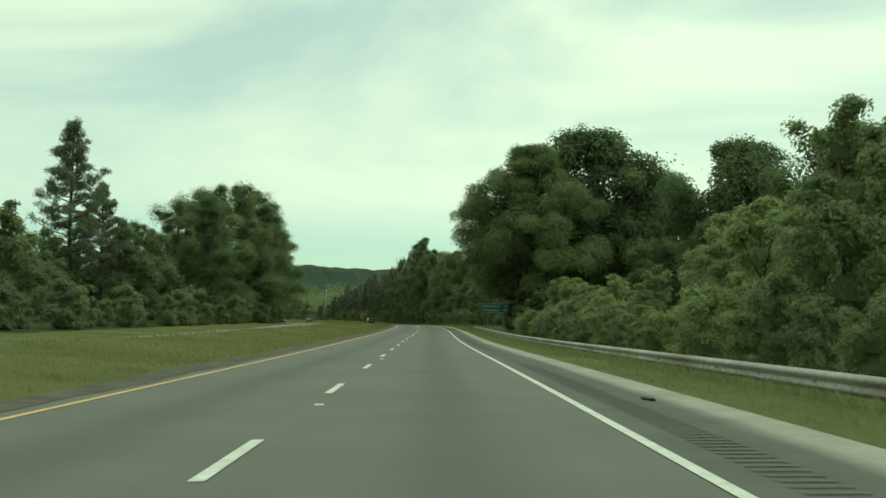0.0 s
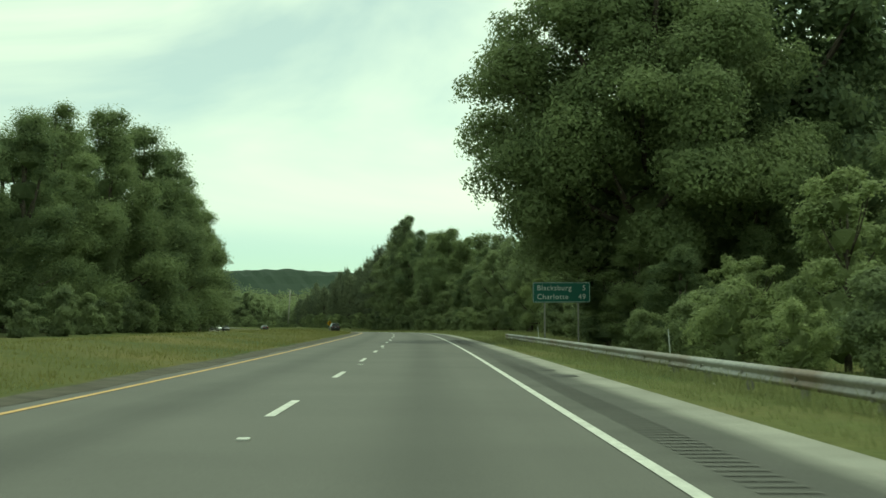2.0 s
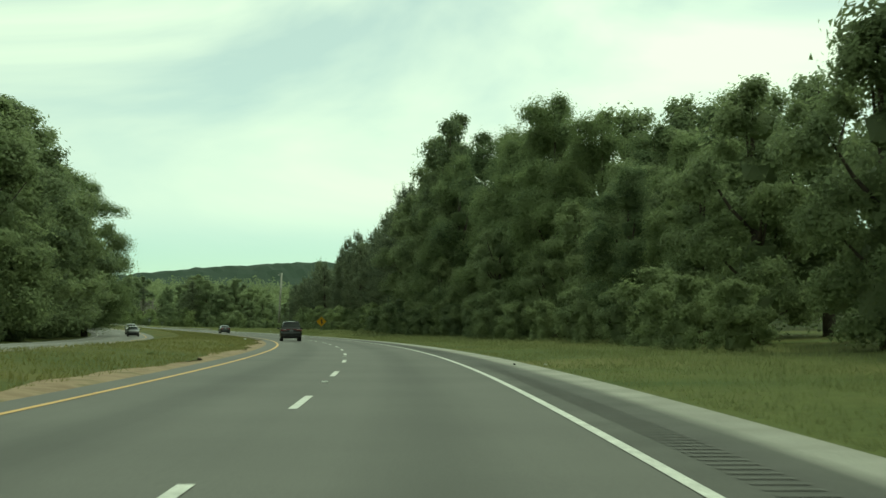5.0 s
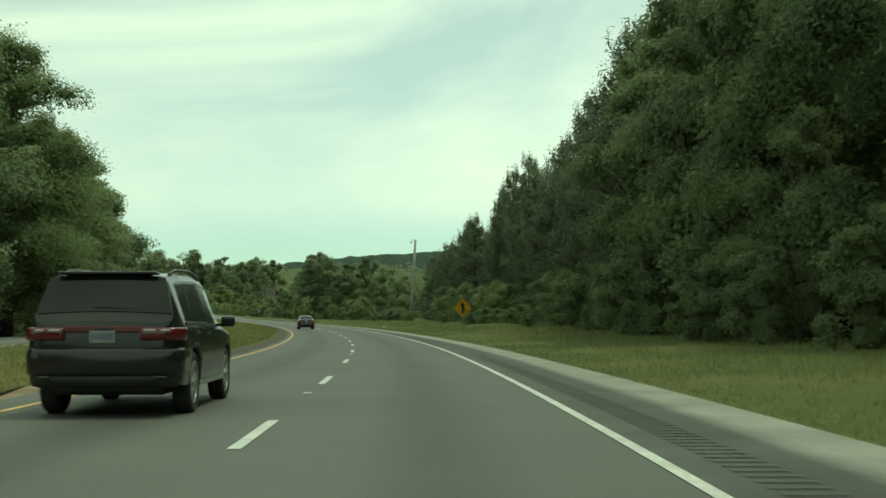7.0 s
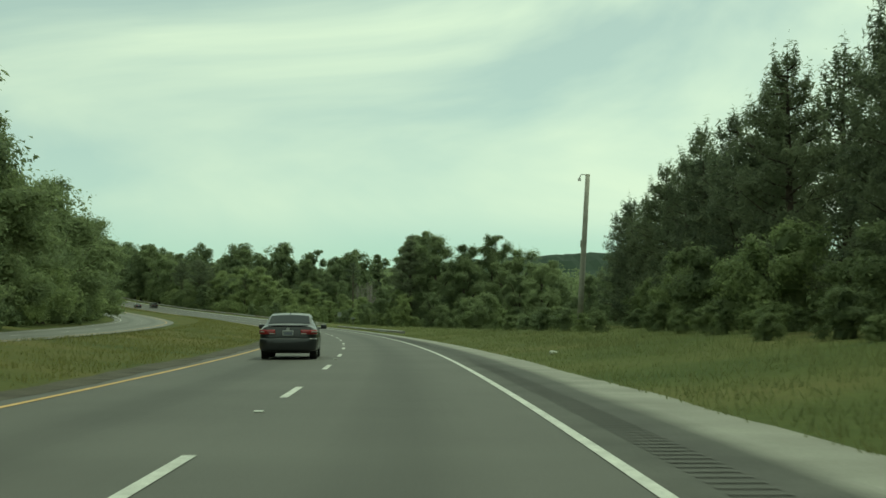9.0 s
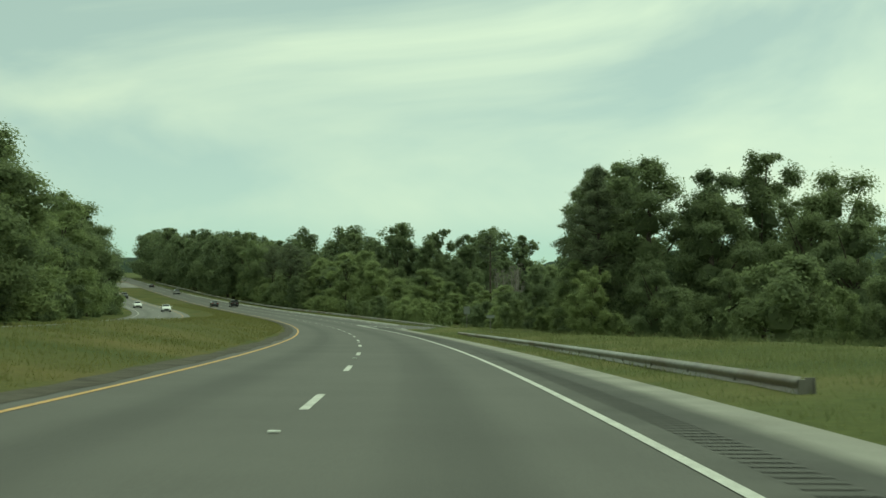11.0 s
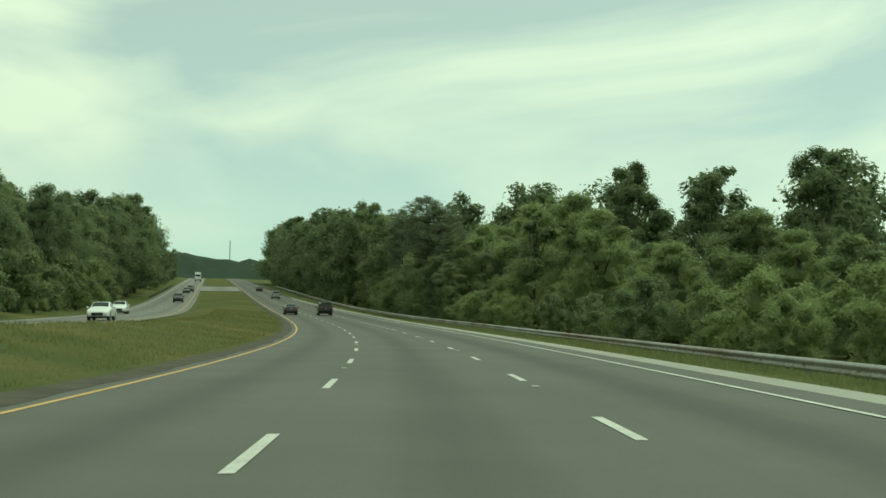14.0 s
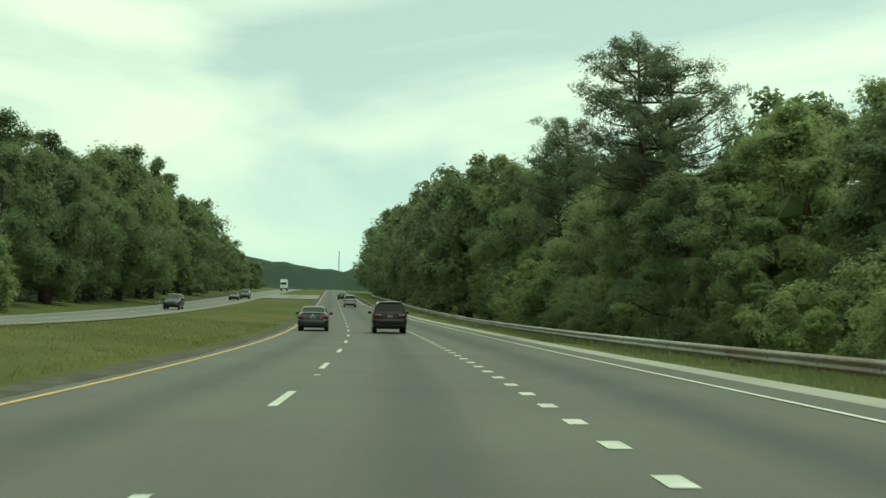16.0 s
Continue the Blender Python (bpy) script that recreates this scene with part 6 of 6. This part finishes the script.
        return (sgn * (x0 + (x1 - x0) * t + out), y, z0 + (z1 - z0) * t)

    for sgn in (1, -1):
        for a, b in sh["side"]:
            yy = np.linspace(a, b, 6)
            vv = [side_point(y, t, sgn) for y in yy for t in (0.08, 0.5, 0.94)]
            ff = [(i * 3 + j, (i + 1) * 3 + j, (i + 1) * 3 + j + 1, i * 3 + j + 1) for i in range(5) for j in range(2)]
            part("side_window", mesh_of("side_window", vv, ff, CAR_GLASS, True), CAR_GLASS, ob, "dark tinted side window")
        if trim:
            a, b = sh["side"][0][0] - 0.06, sh["side"][-1][1] + 0.1
            yy = np.linspace(a, b, 10)
            vv = [side_point(y, t, sgn, 0.010) for y in yy for t in (-0.02, 0.06)]
            ff = [(i * 2, i * 2 + 2, i * 2 + 3, i * 2 + 1) for i in range(9)]
            part("window_trim", mesh_of("window_trim", vv, ff, CAR_TRIM), CAR_TRIM, ob)
            for y in ((1.28, 2.16) if kind == "suv" else (1.5, 2.25)):
                zs, zb, zr, wb, wr = at(y)
                bm = bmesh.new()
                boxed(bm, (0.035, 0.2, 0.035), (sgn * (wb * 0.985 + 0.012), y, zb - 0.10), None, 0.01)
                part("door_handle", bm, colour_mat if kind == "suv" else ALLOY, ob)
            y = sh["side"][-1][1] + 0.02
            zs, zb, zr, wb, wr = at(y)
            bm = bmesh.new()
            boxed(bm, (0.20, 0.10, 0.15), (sgn * (wb + 0.13), y, zb + 0.08), None, 0.04)
            boxed(bm, (0.14, 0.05, 0.04), (sgn * (wb + 0.02), y, zb + 0.03))
            part("wing_mirror", bm, colour_mat, ob)
            bm = bmesh.new()
            boxed(bm, (0.05, sh["axles"][1] - sh["axles"][0] - 2 * sh["wheel"] - 0.1, 0.06), (sgn * at(2.4)[3] * 0.955, sum(sh["axles"]) / 2, at(2.4)[0] + 0.03), None, 0.015)
            part("side_sill", bm, ALLOY if kind == "suv" else CAR_TRIM, ob)
        if sh["rails"]:
            yy = np.linspace(0.75, 2.9, 7)
            vv, ff = [], []
            tube(vv, ff, [(sgn * (at(y)[4] * 0.93), y, at(y)[2] + (0.015 if k in (0, 6) else 0.048)) for k, y in enumerate(yy)], [0.022] * 7, 6)
            part("roof_rail", mesh_of("roof_rail", vv, ff, RAIL, True), RAIL, ob, "dull silver roof rail")

    def top_panel(name, a, b, share, mat, out, label=""):
        yy = np.linspace(a, b, 7)
        vv = []
        for y in yy:
            zs, zb, zr, wb, wr = at(y)
            for u in np.linspace(-1, 1, 7):
                w = share * wr * 0.97
                vv.append((u * w, y, zr + 0.03 * (1 - u * u) + out))
        ff = [(i * 7 + j, (i + 1) * 7 + j, (i + 1) * 7 + j + 1, i * 7 + j + 1) for i in range(6) for j in range(6)]
        return part(name, mesh_of(name, vv, ff, mat, True), mat, ob, label)

    a, b = sh["rear"]
    if kind == "suv":
        zs, zb, zr, wb, wr = at(a)
        vv, ff = [], []
        for k in range(6):
            y = 0.125 + (0.33 - 0.125) * k / 5
            _, _, zr, _, wr = at(y)
            for u in np.linspace(-1, 1, 7):
                vv.append((u * (wr * 0.98), y - 0.012, zr + 0.03 * (1 - u * u) - 0.0 + 0.004))
        ff = [(i * 7 + j, (i + 1) * 7 + j, (i + 1) * 7 + j + 1, i * 7 + j + 1) for i in range(5) for j in range(6)]
        part("rear_window", mesh_of("rear_window", vv, ff, CAR_GLASS, True), CAR_GLASS, ob, "dark tinted rear window")
        bm = bmesh.new()
        boxed(bm, (1.22, 0.22, 0.036), (0, 0.335, 1.76), Matrix.Rotation(radians(-3), 4, "X"), 0.018)
        part("spoiler", bm, colour_mat, ob)
        bm = bmesh.new()
        boxed(bm, (0.42, 0.02, 0.022), (0.10, 0.135, 1.33), Matrix.Rotation(radians(4), 4, "Y"))
        part("wiper", bm, CAR_TRIM, ob)
    else:
        top_panel("rear_window", a, b, 0.96, CAR_GLASS, 0.006, "dark tinted rear window")
        bm = bmesh.new()
        boxed(bm, (1.26, 0.15, 0.028), (0, 0.155, 1.088), Matrix.Rotation(radians(7), 4, "X"), 0.012)
        part("spoiler", bm, colour_mat, ob)
    top_panel("windscreen", *sh["front"], 0.95, CAR_GLASS, 0.006, "dark windscreen")
    zs, zb, zr, wb, wr = at(0.1)
    for sgn in (1, -1):
        if kind == "suv":
            lo, hi, l0, l1, out = 0.93, 1.10, 0.46, 1.14, 0.012
            lens = [(1.055, 0.5, 0.64), (1.055, 0.70, 0.80)]
        else:
            lo, hi, l0, l1, out = 0.79, 0.955, 0.40, 1.16, 0.018
            lens = [(0.825, 0.41, 0.58), (0.885, 0.74, 1.08)]
        tl = part("tail_light", band_mesh(half, corner, out, sgn * l0, sgn * l1, [(lo, -0.06), (lo + 0.012, 0.012), (lo + 0.05, 0.022), (hi - 0.03, 0.018), (hi - 0.01, 0.008), (hi, -0.06)], 16), RED_LAMP if kind == "suv" else BRIGHT_LAMP, ob, "red tail light")
        for zc, a, b in lens:
            part("reversing_lens", band_mesh(half, corner, out, sgn * a, sgn * b, [(zc - 0.022, 0.012), (zc - 0.016, 0.026), (zc + 0.016, 0.026), (zc + 0.022, 0.012)], 8), CLEAR_LAMP, tl, "clear lens")
        bm = bmesh.new()
        boxed(bm, (0.36, 0.20, 0.15), (sgn * (at(4.7 if kind == "suv" else 4.45)[3] * 0.72), sh["length"] - (0.16 if kind == "suv" else 0.26), at(sh["length"] - 0.3)[1] - 0.08), Matrix.Rotation(-sgn * radians(22), 4, "Z"), 0.04)
        part("headlight", bm, CLEAR_LAMP, ob, "clear headlight")
    if kind == "suv":
        bm = bmesh.new()
        boxed(bm, (0.94, 0.03, 0.075), (0, 0.045, 1.075), None, 0.012)
        part("light_bar", bm, RED_LAMP, ob, "dark red bar between the tail lights")
        py_, pz_ = 0.036, 0.985
        for sgn in (1, -1):
            bm = bmesh.new()
            boxed(bm, (0.16, 0.03, 0.022), (sgn * 0.70, 0.03, 0.50), Matrix.Rotation(sgn * radians(14), 4, "Z"), 0.008)
            part("bumper_trim", bm, RAIL, ob, "dull metal bumper trim")
            yy = np.linspace(0.66, 3.1, 10)
            vv = [side_point(y, t, sgn, 0.013) for y in yy for t in (0.94, 1.0)]
            ff = [(i * 2, i * 2 + 2, i * 2 + 3, i * 2 + 1) for i in range(9)]
            part("window_chrome", mesh_of("window_chrome", vv, ff, ALLOY), ALLOY, ob, "chrome strip over the windows")
        bm = bmesh.new()
        boxed(bm, (0.24, 0.02, 0.03), (0, 0.030, 1.075), None, 0.008)
        part("badge", bm, CAR_TRIM, ob)
    else:
        py_, pz_ = 0.052, 0.835
        bm = bmesh.new()
        rod(bm, 0.055, 0.02, (0, 0.066, 0.965), "y", 16)
        part("badge", bm, ALLOY, ob, "chrome badge")
        bm = bmesh.new()
        boxed(bm, (0.35, 0.012, 0.185), (0, 0.060, pz_), None, 0.005)
        part("plate_frame", bm, ALLOY, ob, "chrome plate frame")
    bm = bmesh.new()
    boxed(bm, (0.31, 0.02, 0.155), (0, py_, pz_), None, 0.008)
    np_ = part("number_plate", bm, PLATE, ob, "pale number plate")
    bm = bmesh.new()
    for k in range(6):
        boxed(bm, (0.026, 0.006, 0.075), (-0.11 + k * 0.044, py_ - 0.012, pz_))
    part("plate_marks", bm, PLATE_BAR, np_)
    reach = half - corner + corner * 1.5708 + sh["axles"][0] - sh["wheel"] * 1.17 - corner
    if kind == "suv":
        prof = [(0.50, -0.10), (0.52, -0.01), (0.56, 0.006), (0.72, 0.010), (0.80, 0.002), (0.845, -0.02), (0.86, -0.10)]
        part("rear_bumper", band_mesh(half, corner, 0.0, -reach, reach, prof, 48), colour_mat, ob)
        part("bumper_valance", band_mesh(half - 0.03, corner, 0.02, -reach + 0.02, reach - 0.02, [(0.36, -0.14), (0.38, -0.04), (0.46, 0.0), (0.51, 0.0), (0.52, -0.08)], 40), CAR_TRIM, ob, "black lower valance")
    else:
        prof = [(0.27, -0.12), (0.29, -0.03), (0.36, 0.0), (0.52, 0.010), (0.63, 0.006), (0.685, -0.015), (0.70, -0.10)]
        part("rear_bumper", band_mesh(half, corner, 0.0, -reach, reach, prof, 48), colour_mat, ob)
    bm = bmesh.new()
    boxed(bm, (1.3, 0.3, 0.12), (0, 0.32, 0.38 if kind == "suv" else 0.31), None, 0.03)
    part("undertray", bm, CAR_TRIM, ob)
    bm = bmesh.new()
    boxed(bm, (1.35, sh["length"] - 0.9, 0.2), (0, sh["length"] / 2, 0.36 if kind == "suv" else 0.30), None, 0.03)
    part("underbody", bm, CAR_TRIM, ob)
    bm = bmesh.new()
    boxed(bm, (0.9, 0.08, 0.22), (0, sh["length"] - 0.02, 0.62 if kind == "suv" else 0.52), None, 0.03)
    part("grille", bm, CAR_TRIM, ob)
    bm = bmesh.new()
    boxed(bm, (0.03, 0.14, 0.07), (0.0, 0.85 if kind == "suv" else 1.5, at(0.85 if kind == "suv" else 1.5)[2] + 0.035), Matrix.Rotation(radians(-20), 4, "X"), 0.012)
    part("antenna", bm, colour_mat, ob)
    r = sh["wheel"]
    for yw in sh["axles"]:
        for sgn in (1, -1):
            x = sgn * (at(yw)[3] - 0.145)
            bm = bmesh.new()
            boxed(bm, (0.10, r * 2.3, r * 1.05), (x - sgn * 0.17, yw, r * 1.52), None, 0.02)
            part("wheel_arch", bm, CAR_TRIM, ob)
            wh = new("wheel")
            wh.parent = ob
            wh.location = (x + sgn * 0.012, yw, r)
            part("tyre", wheel_mesh(r, 0.235), RUBBER, wh)
            part("rim", rim_mesh(r, sgn * 0.085), ALLOY, wh, "silver alloy rim")
            bm = bmesh.new()
            rod(bm, r * 0.62, 0.02, (sgn * 0.05, 0, 0), "x", 20)
            part("brake_disc", bm, CAR_TRIM, wh)
    return ob


BLACK_PAINT = paint("black_car_paint", (0.012, 0.012, 0.013), 0.2)
BLACK_PAINT.node_tree.nodes["Principled BSDF"].inputs["Specular IOR Level"].default_value = 0.42
BLACK_PAINT.node_tree.nodes["Principled BSDF"].inputs["Coat Weight"].default_value = 0.2
GREY_PAINT = paint("dark_grey_car_paint", (0.016, 0.018, 0.020))
WHITE_PAINT = paint("white_car_paint", (0.70, 0.71, 0.71))
SILVER_PAINT = paint("silver_car_paint", (0.36, 0.37, 0.38))
vehicle("suv", "black three-row SUV with tinted windows on the asphalt", "suv", BLACK_PAINT, 286.3, -4.36, scale=0.755)
vehicle("sedan", "dark grey four-door sedan with a small boot spoiler", "car", GREY_PAINT, 686, -4.45)
vehicle("sedan", "dark grey sedan with alloy wheels beside the median edge line", "car", GREY_PAINT, 384.3, -3.92)
vehicle("suv", "black SUV in the lane beside a dark grey sedan", "suv", BLACK_PAINT, 682.6, -1.1)
vehicle("suv", "silver SUV driving far ahead on the road", "suv", SILVER_PAINT, 778, -1.7)
vehicle("sedan", "dark sedan far ahead on the carriageway", "car", GREY_PAINT, 843, -2.2)
for kind, s, la, mat, lab in (("sedan", 362, -17.4, WHITE_PAINT, "white sedan on the opposite road"), ("sedan", 352, -17.4, GREY_PAINT, "dark sedan on the opposite road"),
                              ("suv", 374, -17.4, SILVER_PAINT, "silver SUV on the opposite road"), ("sedan", 632, -17.4, WHITE_PAINT, "white sedan on the opposite road beside the grassy median"),
                              ("sedan", 668, -20.2, WHITE_PAINT, "white sedan on the far lane of the opposite road"), ("suv", 744.5, -17.6, GREY_PAINT, "dark grey SUV on the opposite road"),
                              ("sedan", 818, -17.8, GREY_PAINT, "dark sedan on the opposite road"), ("suv", 833, -17.2, GREY_PAINT, "dark SUV behind a sedan on the opposite road")):
    vehicle(kind, lab, "suv" if kind == "suv" else "car", mat, s, la, True, True, float(lerp(OPP_RISE, s)))

# box truck far off on the opposite road
tk = tagged(new("truck"), "white box truck far off on the opposite road", "truck")
tk.matrix_basis = Matrix.Translation(Vector(spot(1000, -17.2, 0.0))) @ Matrix.Rotation(float(along(1000)[3]) + math.pi, 4, "Z") @ Matrix.Scale(0.761, 4)
bm = bmesh.new()
boxed(bm, (2.5, 9.0, 2.8), (0, 4.6, 2.6), None, 0.05)
part("cargo_box", bm, WHITE_PAINT, tk)
bm = bmesh.new()
boxed(bm, (2.4, 2.2, 2.3), (0, 10.5, 1.75), None, 0.18)
cab = part("cab", bm, WHITE_PAINT, tk)
bm = bmesh.new()
boxed(bm, (2.1, 0.05, 0.85), (0, 11.6, 2.3), None, 0.02)
part("windscreen", bm, CAR_GLASS, cab)
bm = bmesh.new()
boxed(bm, (1.0, 11.0, 0.25), (0, 5.8, 0.95))
part("chassis", bm, CAR_TRIM, tk)
for yw in (1.8, 3.0, 10.4):
    for sgn in (1, -1):
        wb_ = wheel_mesh(0.5, 0.4)
        bmesh.ops.translate(wb_, verts=wb_.verts, vec=(sgn * 1.02, yw, 0.5))
        part("wheel", wb_, RUBBER, tk)

# ------------------------------------------------------------------ litter and patches
LITTER = noisy("pale_litter_plastic", [(0.55, 0.55, 0.52), (0.70, 0.70, 0.66)], 5.0, 0.5)
TAR = noisy("dark_tar_patch", [(0.028, 0.028, 0.027), (0.045, 0.044, 0.042)], 6.0, 0.6)


def scrap(name, label, s, lat, size, mat, seed, up=0.0, flat=0.35):
    """A crumpled scrap lying on the ground."""
    rng = random.Random(seed)
    bm = bmesh.new()
    bmesh.ops.create_icosphere(bm, subdivisions=2, radius=0.5)
    for v in bm.verts:
        v.co = Vector((v.co.x * size[0], v.co.y * size[1], v.co.z * size[2])) * (1 + rng.uniform(-0.35, 0.35))
    me = bpy.data.meshes.new(name)
    bm.to_mesh(me)
    bm.free()
    me.materials.append(mat)
    ob = tagged(new(name, me), label, "litter" if mat is not TAR else "patch")
    ob.matrix_basis = Matrix.Translation(Vector(spot(s, lat, up + size[2] * 0.3))) @ Matrix.Rotation(float(along(s)[3]) + rng.uniform(0, 3), 4, "Z")


scrap("litter_bag", "small white plastic litter on the grass", 387.2, 2.9, (0.22, 0.12, 0.08), LITTER, 1, float(verge_up(387, 1.3)))
scrap("litter_cup", "crumpled white cup beside the shoulder", 225.6, 1.86, (0.07, 0.07, 0.06), LITTER, 2, float(verge_up(225, 0.2)))
scrap("litter_can", "dark crushed can on the paved shoulder", 226.4, 1.25, (0.07, 0.05, 0.05), TAR, 3)
scrap("tyre_scrap", "torn strip of black tyre on the shoulder", 15.0, 0.92, (0.34, 0.09, 0.04), RUBBER, 4)
scrap("litter_paper", "pale scrap of paper on the shoulder edge", 7.6, 1.15, (0.16, 0.06, 0.02), LITTER, 5)
scrap("litter_bag", "white plastic scraps lying in the median grass", 299.0, -7.4, (0.30, 0.16, 0.10), LITTER, 6, 0.05)
scrap("weed_clump", "small dark weed clump at the median edge", 233.0, -8.2, (0.24, 0.2, 0.16), GRASS, 7, 0.05)
scrap("pale_stone", "flat pale stone slab at the median edge", 502.0, -7.5, (0.55, 0.3, 0.05), LITTER, 8, 0.10)
for s_, la_, w_, l_ in ((100.4, 1.0, 0.42, 0.8), (103.3, 0.96, 0.3, 0.6), (497.3, 1.22, 0.36, 0.13), (499.9, 1.05, 0.16, 0.10), (501.4, 1.0, 0.18, 0.09)):
    me = strip("tar_patch", s_, s_ + l_, [la_ - w_ / 2, la_, la_ + w_ / 2], TAR, 0.003, step=l_ / 3)
    tagged(new("tar_patch", me), "small dark tar patch on the pale shoulder", "patch", "tar patches")
